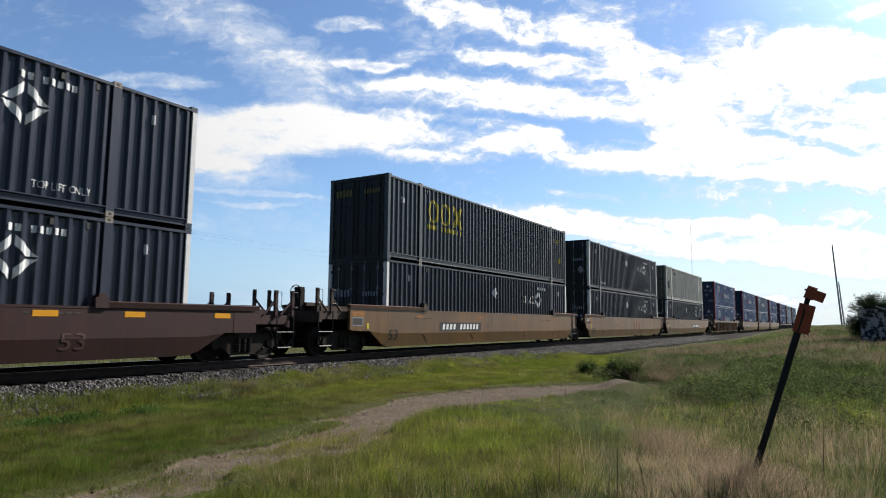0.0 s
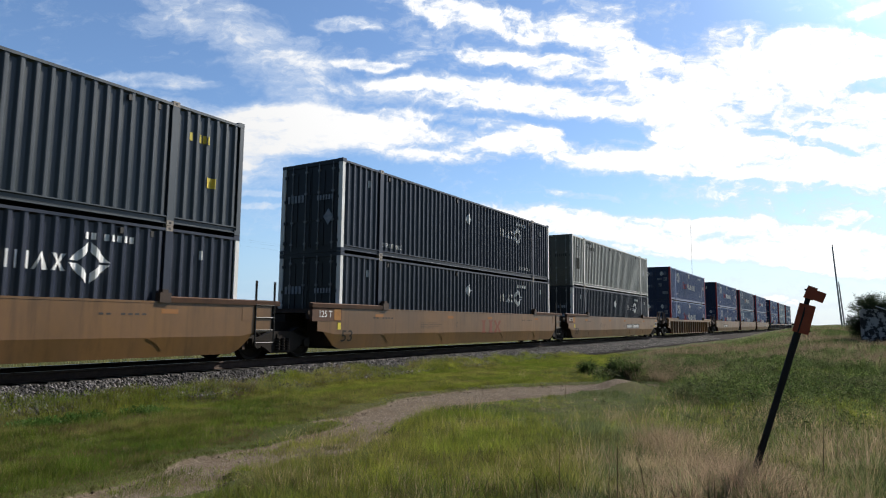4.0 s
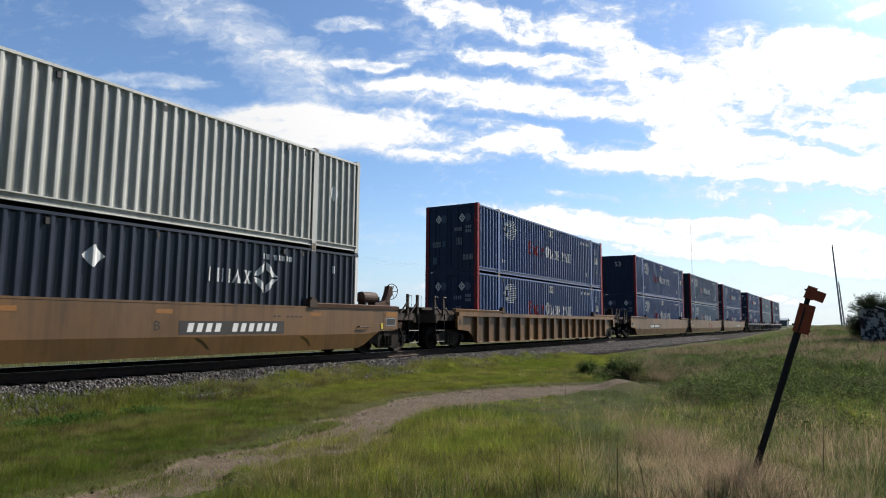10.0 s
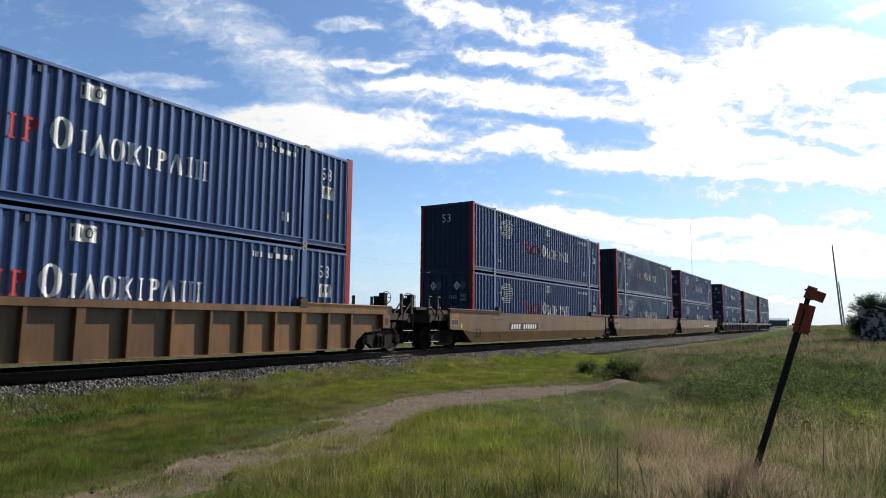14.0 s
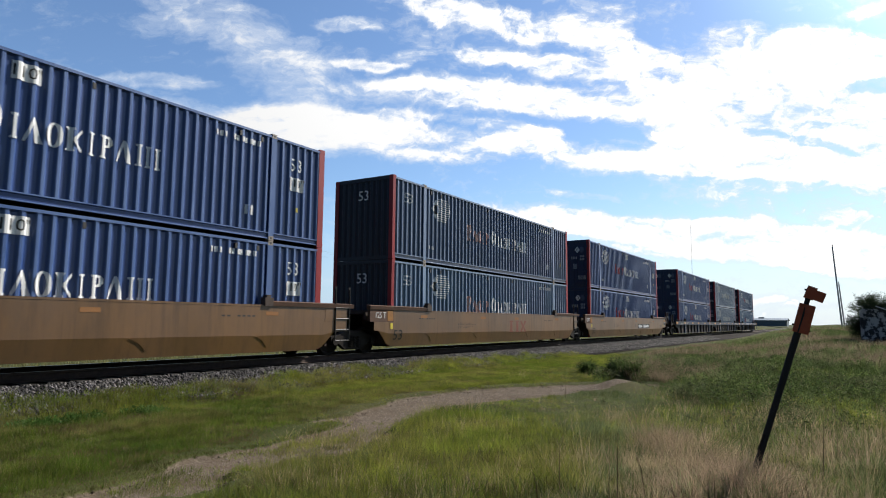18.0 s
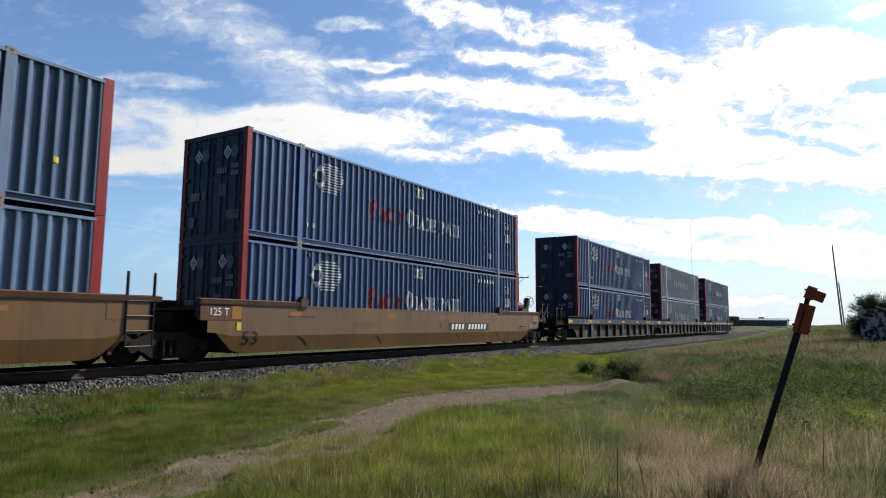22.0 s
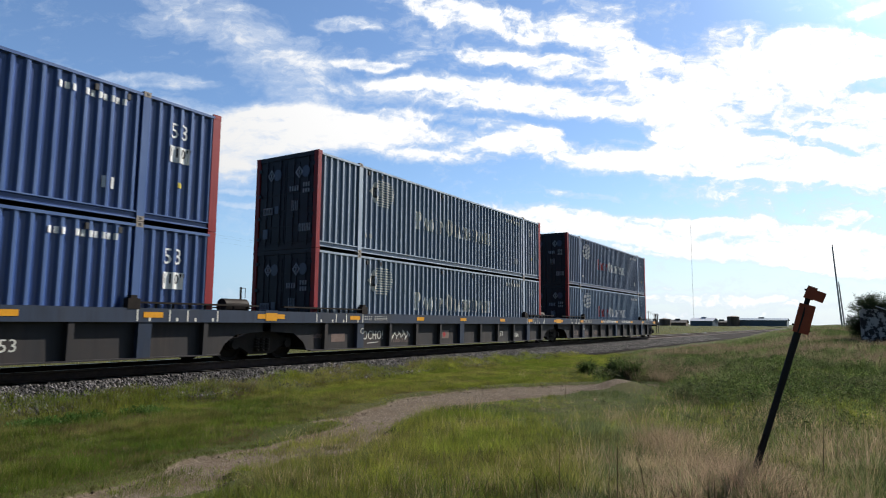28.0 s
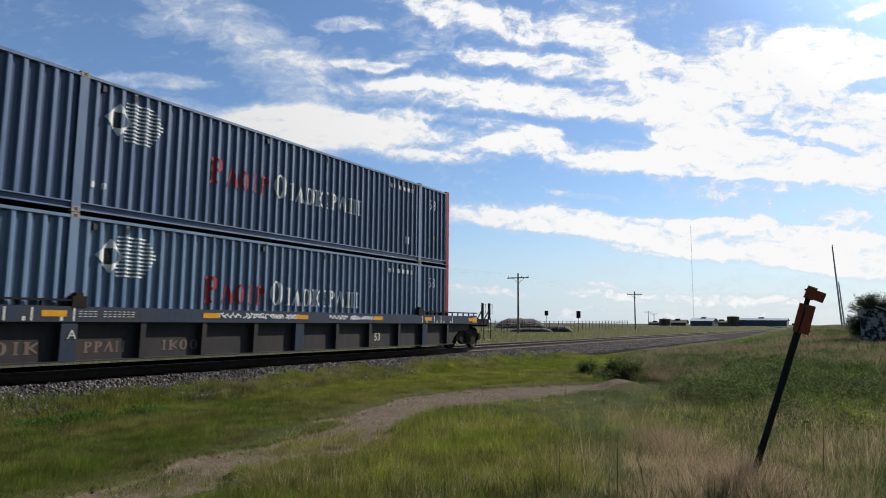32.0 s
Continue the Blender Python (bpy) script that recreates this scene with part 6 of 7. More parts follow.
def make_grass():
    def clear(x, y, rng):
        """Where plants grow: off the dirt track, with thin tufts on its near end."""
        e = worn_edge(x, y)
        strip = 0.95 * ramp01(8.8 - x, 0, 1) * ramp01(mottle(x, y * 1.8, 0.6, 6), 0.4, 0.5)
        return rng.uniform(0, 1, len(x)) < 0.015 + np.maximum(ramp01(e, -0.05, 0.1), strip)

    # short turf between the dirt track and the ballast
    x, y, rng = scatter(1100000, 5.0, 34, 14, 70, 11)
    x2, y2, rng = scatter(150000, 30, 240, 2.5, 26, 14)
    x, y = np.concatenate([x, x2]), np.concatenate([y, y2])
    band = scatter(150000, 5.5, 46, 12, 70, 15)[0]
    x, y = np.concatenate([x, band]), np.concatenate([y, rng.uniform(11.0, 12.4, len(band))])
    strip = 20 * 12 ** rng.uniform(0, 1, 140000)
    x, y = np.concatenate([x, strip]), np.concatenate([y, rng.uniform(9.0, 12.2, len(strip))])
    gap = TRACK_Y - y
    foot = 1.8 + 0.9 * (mottle(x, y, 1.2, 1) - 0.35) + 0.3 * ramp01(x, 12, 40) - 0.2 * ramp01(x, 50, 90) + rng.normal(0, 0.08, len(x))
    bare = np.clip(0.85 * np.exp(-((x - 9.3) / 1.5) ** 2 - ((y - 8.7) / 0.45) ** 2) + 0.6 * np.exp(-((x - 6.2) / 0.7) ** 2 - ((y - 7.3) / 0.25) ** 2), 0, 1) * ramp01(mottle(x, y, 0.4, 2), 0.25, 0.5)
    above = y > 5.6 + 0.12 * np.minimum(x, 11) + 0.9 * (mottle(x, y, 1.0, 9) - 0.5) - 0.25 * np.maximum(x - 13, 0)
    keep = (gap > foot) & clear(x, y, rng) & (rng.uniform(0, 1, len(x)) > bare) & above & (y > 4.0)
    x, y = x[keep], y[keep]
    r = np.hypot(x, y)
    tall = mottle(x, y, 0.9, 5)
    h = rng.uniform(0.05, 0.13, len(x)) * (0.45 + 1.0 * tall) * (1 + 0.7 * ramp01(y, 10.6, 11.8)) * (0.35 + 0.65 * ramp01(road_edge(x, y), 0.05, 0.8))
    pick = rng.uniform(0, 1, len(x))
    brown = 0.04 + 0.55 * ramp01(mottle(x, y * 1.6, 1.1, 7), 0.5, 0.72) * (1 - ramp01(r, 16, 26)) + 0.45 * ramp01(-road_edge(x, y), -0.7, -0.1)
    yel = 0.12 + 0.55 * ramp01(mottle(x, y * 1.5, 1.7, 11), 0.45, 0.65)
    rus = pick < brown
    yl = ~rus & (pick < brown + (1 - brown) * yel)
    gr = ~rus & ~yl
    thin = 0.0013 + r * 0.0002 + 0.0001 * np.maximum(r - 30, 0)
    far = gr & (r > 13.5 + 6 * (mottle(x, y, 1.5, 13) - 0.5) + rng.uniform(-1.5, 1.5, len(r)))
    gr = gr & ~far
    blades("turf", "short green turf beside the railway", x[gr], y[gr], h[gr], thin[gr], 0.5, GREEN, 1, (0.06, 0.03), 4, 0.05, 6.5)
    blades("fresh_turf", "bright yellow-green turf along the ballast", x[far], y[far], h[far], thin[far], 0.5, BRIGHTGREEN, 5, (0.06, 0.03), 5, 0.06, 6.5)
    blades("yellow_turf", "yellowing short grass beside the railway", x[yl], y[yl], h[yl], thin[yl], 0.55, YELLOWISH, 2, (0.06, 0.03), 5, 0.06, 6.5)
    blades("russet_turf", "thin reddish-brown turf beside the railway", x[rus], y[rus], h[rus] * 0.75, thin[rus], 0.7, RUSSET, 4, (0.06, 0.03), 5, 0.06, 6.5)
    # low broad-leaved weeds and grey dry grass at the foot of the ballast
    x, y, rng = scatter(2600, 10.5, 16, 44, 70, 61)
    keep = (y > 10.1) & (y < 10.9) & (x < 7.2) & (mottle(x, y, 0.9, 15) > 0.44)
    x, y = x[keep], y[keep]
    leaf_clumps("broad_weeds", "low broad-leaved green weeds at the ballast foot", x, y, rng.uniform(0.08, 0.2, len(x)), rng.uniform(0.08, 0.17, len(x)), 34, np.full(len(x), 0.045), LEAFGREEN, 62)
    x, y, rng = scatter(26000, 10.5, 18, 40, 72, 63)
    keep = (y > 10.6) & (y < 11.8) & (mottle(x, y, 0.8, 16) > 0.5)
    x, y = x[keep], y[keep]
    blades("wispy_grass", "wispy grey-green grass at the ballast foot", x, y, rng.uniform(0.12, 0.34, len(x)), np.full(len(x), 0.0026), 0.9, SAGE, 64, (0.12, 0.02), 14, 0.1, 4)

    # the rough meadow: each plant by its own patches
    x, y, rng = scatter(700000, 2.5, 24, -10, 64, 12)
    side = y - (2.4 + 0.42 * x)
    below = y < 5.5 + 0.1 * np.minimum(x, 11) + 0.5 * (mottle(x, y, 1.0, 9) - 0.5) - 0.25 * np.maximum(x - 13, 0)
    keep = clear(x, y, rng) & ((side < 0.8 + 6 * ramp01(x, 15, 18)) | ((x < 8.5) & (road_edge(x, y) < 0.15))) & (y < 8.2) & (below | (x > 16.8) | ((x < 8.5) & (road_edge(x, y) < 0))) & ((road_edge(x, y) > 0.05) | (x < 8.5))
    x, y = x[keep], y[keep]
    az0, r = np.degrees(np.arctan2(y, x)), np.hypot(x, y)
    az = az0 + 9 * (mottle(x, y, 0.9, 17) - 0.5) + 3.5 * (mottle(x, y, 0.25, 18) - 0.5)
    r2 = r * (1 + 0.3 * (mottle(x, y, 1.0, 19) - 0.5))
    n = len(x)
    kinds = {
        "bright": 1.6 * ramp01(az, 20, 27) + 2.6 * patch(az, r2, 3.6, 7.0, 2.4, 0.8) + 0.9 * patch(az, r2, 0, 13.0, 3.5, 2.2) + 0.5 * patch(az, r2, 14, 12.0, 5, 2.0) + 0.5 * ramp01(r2, 12, 15) * ramp01(-az, -14, -8),
        "yellow": 0.7 * ramp01(az, 18, 29) + 0.12,
        "sage": 0.55 * ramp01(-az, -26, -18) + 1.1 * patch(az, r2, 20, 10.8, 4.5, 2.2) + 1.3 * ramp01(-r2, -8, -6.5) * ramp01(-az, -27, -20),
        "pink": 1.1 * patch(az, r2, 12.8, 8.6, 2.2, 1.4) + 0.6 * patch(az, r2, 4.5, 8.8, 6.0, 0.8) + 0.45 * patch(az, r2, 7.5, 6.2, 2.4, 0.4) + 0.08 * ramp01(-az, -20, -12),
        "straw": 0.8 * patch(az, r2, 12.8, 8.4, 2.4, 1.6) + 0.12 * ramp01(-az, -26, -14) * ramp01(-r2, -14, -11) + 0.06 * ramp01(az, 20, 26),
        "weed": 0.9 * ramp01(r2, 11.5, 14.5) * ramp01(-az, -24, -18) + 0.3 * ramp01(-az, -10, -4) + 0.12,
        "brown": 0.5 * patch(az, r2, 26, 7.6, 4, 0.5) + 0.25 * ramp01(-r2, -7.4, -6.2) + 0.5 * ramp01(r2, 18, 23) * ramp01(az, 3, 8),
    }
    names = list(kinds)
    wts = np.stack([kinds[k] * (0.08 + 1.9 * ramp01(mottle(x, y, 0.8, 3.7 * i + 21), 0.3, 0.65)) for i, k in enumerate(names)])
    wts = np.cumsum(wts / wts.sum(0), 0)
    which = (rng.uniform(0, 1, n)[None] > wts).sum(0)
    rise = (0.4 + 0.95 * mottle(x, y, 0.9, 41)) * (0.5 + 0.5 * ramp01(road_edge(x, y), 0.0, 0.6)) * (1 - 0.55 * ramp01(az0, 13, 15) * ramp01(r, 11, 12.5) * (1 - ramp01(r, 17.3, 18)))
    spec = {
        "bright": ("long_grass", "long bright green grass", BRIGHTGREEN, 0.10, 0.26, 0.0011, 0.6),
        "yellow": ("yellow_grass", "long yellowing grass", YELLOWISH, 0.10, 0.27, 0.0011, 0.6),
        "sage": ("sage_weeds", "grey-green weeds among dry grass", SAGE, 0.07, 0.25, 0.0014, 0.9),
        "pink": ("dry_grass", "tall dry pinkish seed-headed grass", PINK, 0.14, 0.44, 0.0006, 0.7),
        "straw": ("straw_grass", "tall straw-coloured dry grass", STRAW, 0.16, 0.46, 0.0005, 0.75),
        "weed": ("green_weeds", "dark green grass among bushy weeds", DEEP_GREEN, 0.1, 0.34, 0.0016, 0.8),
        "brown": ("brown_grass", "withered brown grass", RUSSET, 0.08, 0.24, 0.0009, 0.8),
    }
    for i, k in enumerate(names):
        m = which == i
        name, label, mat, lo, hi, wide, lean = spec[k]
        hh = rng.uniform(lo, hi, m.sum()) * rise[m]
        if k == "weed":
            hh = hh * (0.5 + 0.5 * ramp01(8.6 - y[m], 0.2, 1.8))
        blades(name, label, x[m], y[m], hh, wide + r[m] * 0.00016, lean, mat, 30 + i, (0.05, -0.05), 14, 0.08 if k != "weed" else 0.14)
    # bushy weeds in a dark belt behind the dry grass, thinning out nearer
    x, y, rng = scatter(4200, 10, 32, -9, 19, 71)
    az, r = np.degrees(np.arctan2(y, x)), np.hypot(x, y)
    belt = ramp01(r, 12.5, 16) * (1 - 0.75 * ramp01(r, 22, 28)) * ramp01(mottle(x, y, 1.4, 43), 0.36, 0.6) + 0.05
    keep = (rng.uniform(0, 1, len(x)) < belt) & (road_edge(x, y) > 0.3) & (y < 5.9 + 0.1 * (x - 16)) & ((r > 17.8) | (az < 12.5))
    x, y, r = x[keep], y[keep], r[keep]
    big = rng.uniform(0.5, 1.1, len(x)) * (0.6 + 0.7 * mottle(x, y, 1.2, 44))
    lit = mottle(x, y, 1.4, 45) + rng.normal(0, 0.12, len(x)) > 0.49
    for nm, lb, m, mat, sd in (("bushy_weeds", "dark green bushy weeds in the meadow", ~lit, DEEP_GREEN, 72), ("leafy_weeds", "olive-green leafy weeds in the meadow", lit, OLIVE, 73)):
        leaf_clumps(nm, lb, x[m], y[m], 0.42 * big[m], 0.18 * big[m] + 0.05, 60, 0.03 + r[m] * 0.0016, mat, sd)
    # the far meadow
    x, y, rng = scatter(300000, 19, 130, -8, 17, 16)
    keep = y < 9.8 + 1.2 * (mottle(x, y, 3.0, 46) - 0.5)
    x, y = x[keep], y[keep]
    r = np.hypot(x, y)
    h = rng.uniform(0.1, 0.4, len(x)) * (0.45 + 0.55 * ramp01(9.8 - y, 0.3, 3.0)) * (0.4 + 1.1 * mottle(x, y, 2.5, 47))
    tone = mottle(x, y * 2, 4.0, 48) + rng.normal(0, 0.07, len(x))
    red = ramp01(r, 26, 32) * (1 - ramp01(r, 44, 60)) * 0.07
    br = tone > 0.6 - red
    dk = ~br & (tone < 0.42) & (r < 60)
    pale = ~br & ~dk
    thin = 0.002 + r * 0.00022
    blades("far_weeds", "pale green prairie grass", x[pale], y[pale], h[pale], thin[pale], 0.8, SAGE, 10, (0.05, -0.03), 12, 0.2)
    blades("far_dry_weeds", "dry brown prairie grass", x[br], y[br], h[br], thin[br], 0.8, DULLPINK, 17, (0.05, -0.03), 12, 0.2)
    blades("far_dark_weeds", "dark green prairie weeds", x[dk], y[dk], h[dk], thin[dk] * 1.3, 0.9, DEEP_GREEN, 18, (0.05, -0.03), 14, 0.25)
    # thin short turf all round where the tripod stands
    x, y, rng = scatter(20000, 0.35, 11, -186, 174, 23)
    az = np.degrees(np.arctan2(y, x))
    keep = clear(x, y, rng) & (y < TRACK_Y - 2.4) & ((np.hypot(x, y) < 2.9 + rng.uniform(-0.2, 0.5, len(x))) | (az < -8) | (az > 64))
    x, y = x[keep], y[keep]
    blades("trodden_turf", "short thin turf of the open verge", x, y, rng.uniform(0.04, 0.14, len(x)), 0.002 + np.hypot(x, y) * 0.0003, 1.0, GREEN, 24, tuft=6, spread=0.09, bent=2)
    # a fringe along the far side of the track
    x, y, rng = scatter(90000, 17, 220, 2, 72, 18)
    keep = (y > TRACK_Y + 2.6) & (y < TRACK_Y + 40)
    x, y = x[keep], y[keep]
    r = np.hypot(x, y)
    blades("far_side_grass", "pale green grass beyond the track", x, y, rng.uniform(0.08, 0.28, len(x)), 0.004 + r * 0.0004, 0.6, PALEGRASS, 19)
    # a thick dry tussock about the foot of the marker post
    rng = np.random.default_rng(26)
    n = 5200
    x, y = 6.35 + rng.normal(0, 0.3, n), 0.85 + rng.normal(0, 0.38, n)
    h = rng.uniform(0.25, 0.62, n) * np.exp(-((y - 0.75) / 1.0) ** 2)
    blades("tussock", "dry seed-headed tussock about the marker post", x, y, h, np.full(n, 0.0016), 0.8, PINK, 27, (0.02, -0.08), 24, 0.09)
    blades("green_tussock", "green grass tussock about the marker post", x[::2] - 0.25, y[::2] + rng.normal(0, 0.25, n // 2), h[::2] * 0.75, np.full(n // 2, 0.0022), 0.9, SAGE, 28, (0.02, -0.06), 20, 0.08)
    # a dry tuft behind the dirt mound
    n = 1500
    x, y = 18.6 + rng.normal(0, 0.28, n), 4.75 + rng.normal(0, 0.4, n)
    blades("dry_tuft", "dry pinkish-brown tuft behind the dirt mound", x, y, rng.uniform(0.25, 0.62, n), np.full(n, 0.005), 0.9, DULLPINK, 29, (0.05, -0.05), 30, 0.12)
    # dark dead stems that stand out singly
    x, y, rng = scatter(46, 4, 19, -6, 24, 20)
    keep = road_edge(x, y) > 0.3
    x, y = x[keep], y[keep]
    blades("dead_stems", "thin dark dead weed stems", x, y, rng.uniform(0.4, 0.75, len(x)), np.full(len(x), 0.006), 0.2, DARKSTEM, 21)


def make_clods():
    """Crumbs of turf and earth along the worn edges of the dirt track."""
    rng = np.random.default_rng(8)
    x, y = rng.uniform(3, 16.5, 60000), rng.uniform(4, 9, 60000)
    e = worn_edge(x, y)
    keep = (e > -0.09) & (e < 0.05) & (rng.uniform(0, 1, len(x)) < 0.3) & (mottle(x, y, 0.5, 12) > 0.45)
    stones("clods", "dark earth clods along the worn edge of the dirt track", "soil", x[keep], y[keep], rng.uniform(0.006, 0.022, keep.sum()), CLOD, rng)


def stones(name, label, category, x, y, r, material, rng):
    n = len(x)
    z = ground_z(x, y) + r * 0.2
    base = np.array([(1, 0, 0), (-1, 0, 0), (0, 1, 0), (0, -1, 0), (0, 0, 0.7), (0, 0, -0.7)], float)
    v = base[None] * rng.uniform(0.6, 1.25, (n, 6, 1)) + rng.uniform(-0.25, 0.25, (n, 6, 3))
    v = v * r[:, None, None] + np.stack([x, y, z], -1)[:, None]
    f = np.array([(0, 2, 4), (2, 1, 4), (1, 3, 4), (3, 0, 4), (2, 0, 5), (1, 2, 5), (3, 1, 5), (0, 3, 5)])
    t = (f[None] + (np.arange(n) * 6)[:, None, None]).reshape(-1, 3)
    tagged(new(name, mesh_np(name, v.reshape(-1, 3), t, material)), label, category, kind="stuff")


def make_pebbles():
    rng = np.random.default_rng(5)
    x, y = rng.uniform(3, 16.5, 40000), rng.uniform(4, 9, 40000)
    keep = (worn_edge(x, y) < 0.1) & (rng.uniform(0, 1, 40000) < 0.3 + 0.4 * ramp01(x, 7, 10))
    x, y = x[keep], y[keep]
    n = len(x)
    stones("gravel", "pale loose gravel on the dirt track", "gravel", x, y, rng.uniform(0.003, 0.008, n) * rng.choice([1, 1, 1, 1, 1, 2.2], n), PEBBLE, rng)


CLOD = surface("dark_clods", (0.05, 0.038, 0.026), (0.095, 0.073, 0.05), 8.0, 0.95, bump=.3, island=.3)
PEBBLE = surface("pale_gravel", (0.17, 0.14, 0.115), (0.27, 0.23, 0.19), 2.0, 0.9, bump=.2, island=.4)
make_track()
make_ballast()
make_ground()
make_grass()
make_clods()
make_pebbles()


# ---------------------------------------------------------------- marker post
ORANGE = surface("sun_bleached_orange", (0.42, 0.085, 0.03), (0.34, 0.06, 0.025), 9.0, 0.55, bump=.05, grime=(0.25, 0.05, 0.03))
BLACKPOST = surface("black_plastic_post", (0.012, 0.012, 0.012), (0.02, 0.02, 0.02), 6.0, 0.8, bump=.05)


def marker_post():
    root = new("marker_post")
    tagged(root, "leaning black marker post with orange sign boxes", "marker post")
    foot = Vector((6.72, 0.885, -0.62))
    top = Vector((6.8, 0.26, 1.36))
    axis = (top - foot).normalized()
    bm = B()
    tube(bm, foot, foot + axis * 1.9, 0.027, 14, 0.032)
    part("post", bm, BLACKPOST, root)
    bm = B()
    tube(bm, foot + axis * 1.84, foot + axis * 2.02, 0.022, 12)
    part("neck", bm, BLACKPOST, root)
    q = axis.to_track_quat("Z", "X").to_matrix().to_4x4()
    turn = Matrix.Translation(foot) @ Matrix(((0.13, 0.95, axis.x, 0), (-0.955, 0.04, axis.y, 0), (0.05, -0.3, axis.z, 0), (0, 0, 0, 1)))
    right = Vector((0.13, -0.99, 0)).cross(axis).cross(axis) * -1
    right = (Vector((0.12, -0.99, 0)) - axis * axis.dot(Vector((0.12, -0.99, 0)))).normalized()
    deep = axis.cross(right)

    def block(name, x0, x1, y0, y1, z0, z1, mat, tilt=0.0, label="", bev=0.02):
        bm = B()
        vs = box(bm, x0, x1, y0, y1, z0, z1)
        c, s = math.cos(tilt), math.sin(tilt)
        cx, cz = (x0 + x1) / 2, (z0 + z1) / 2
        for v in vs:
            x, y, z = v.co
            x, z = cx + (x - cx) * c + (z - cz) * s, cz - (x - cx) * s + (z - cz) * c
            v.co = foot + right * x + deep * y + axis * z
        return part(name, bm, mat, root, label, bevel=bev)
    block("sign_box", -0.05, 0.082, -0.03, 0.03, 1.66, 1.93, ORANGE, -0.03, "faded orange plastic sign box", 0.025)
    block("sign_flap", 0.0, 0.076, -0.042, -0.031, 1.86, 1.925, ORANGE, -0.1, "", 0.004)
    block("cap", -0.034, 0.045, -0.035, 0.035, 1.985, 2.1, ORANGE, 0.1, "orange post cap", 0.014)
    block("cap_flag", 0.03, 0.125, -0.03, 0.03, 1.985, 2.075, ORANGE, 0.1, "orange end plate turned aside", 0.012)
    for z, x in ((1.7, 0.086), (1.72, -0.054), (2.06, -0.038)):
        block("bolt", x - 0.01, x + 0.01, -0.01, 0.01, z - 0.008, z + 0.008, STEEL, 0, "", 0.003)
    bm = B()
    a = foot + axis * 0.52 + right * -0.03
    tube(bm, a + deep * -0.045, foot + axis * 0.68 + right * -0.02 + deep * -0.045, 0.008, 6)
    part("ground_wire", bm, GALV, root, "pale wire clamp at the foot")


marker_post()


# ---------------------------------------------------------------- shrub and block at the field edge
JUNIPER = leafy("juniper_needles", (0.025, 0.04, 0.018), (0.06, 0.085, 0.035), trans=0.1)
BARK = surface("grey_bark", (0.10, 0.08, 0.065), (0.17, 0.14, 0.12), 12.0, 0.9, bump=.5)


def shrub(name, label, x, y, high, spread, seed, sprays=420, category="shrub", leaf=None):
    """Stems from the ground, limbs, and sprays of small pointed leaves with gaps between."""
    rng = random.Random(seed)
    root = new(name)
    root.location = (x, y, float(ground_z(np.array(x), np.array(y))))
    tagged(root, label, category)
    tips = []
    for i in range(7):
        a, b = rng.uniform(0, 6.28), rng.uniform(0.1, 0.55)
        bm = B()
        p = Vector((0, 0, -0.05))
        d = Vector((math.cos(a) * b, math.sin(a) * b, 1)).normalized()
        n, r = 5, 0.06
        for k in range(n):
            q = p + d * high / n * rng.uniform(0.7, 1.0)
            tube(bm, p, q, r, 6, r * 0.75)
            r *= 0.75
            p = q
            d = (d + Vector((rng.uniform(-.3, .3), rng.uniform(-.3, .3), 0.05))).normalized()
            for m in range(5):
                e = p + Vector((rng.uniform(-1, 1), rng.uniform(-1, 1), rng.uniform(-0.2, 0.7))) * spread * (0.55 if k > 1 else 0.75)
                tube(bm, p, e, r * 0.5, 4, 0.006)
                tips.append((p, e))
        part("stem", bm, BARK, root)
    g = np.random.default_rng(seed)
    v, t = [], []
    for i in range(sprays):
        p, e = tips[i % len(tips)]
        c = p.lerp(e, rng.uniform(0.35, 1.1))
        out = (e - p).normalized()
        for k in range(26):
            d = (out + Vector((rng.gauss(0, .7), rng.gauss(0, .7), rng.gauss(0.2, .6)))).normalized()
            a = c + Vector((rng.gauss(0, .1), rng.gauss(0, .1), rng.gauss(0, .1)))
            w = d.cross(Vector((rng.gauss(0, 1), rng.gauss(0, 1), rng.gauss(0, 1)))).normalized() * 0.014
            n = len(v)
            v += [a - w, a + w, a + d * rng.uniform(0.1, 0.24)]
            t.append((n, n + 1, n + 2))
    ob = new("foliage", mesh_np("foliage", np.array(v), np.array(t), leaf or JUNIPER))
    ob.parent = root
    tagged(ob, kind="stuff")
    return root


shrub("juniper_shrub", "dark ragged juniper shrub in the grass", 42.0, -1.0, 2.35, 1.3, 4, 700)
shrub("juniper_shrub", "dark ragged juniper shrub in the grass", 43.2, -3.0, 2.3, 1.1, 9, 420)
shrub("weed_clump", "dark leafy weed clump by the dirt mound", 18.9, 5.75, 0.42, 0.32, 12, 110, "weed", DEEP_GREEN)
shrub("weed_clump", "dark leafy weed clump by the dirt mound", 19.1, 6.7, 0.28, 0.22, 13, 50, "weed", DEEP_GREEN)
shrub("weed_clump", "dark leafy weed clump by the dirt mound", 18.4, 5.2, 0.36, 0.34, 14, 90, "weed", DEEP_GREEN)

MOTTLED = surface("mottled_pale_paint", (0.42, 0.42, 0.42), (0.03, 0.031, 0.033), 2.2, 0.8, bump=.3, fine=2.0, ramp_at=(0.48, 0.55))


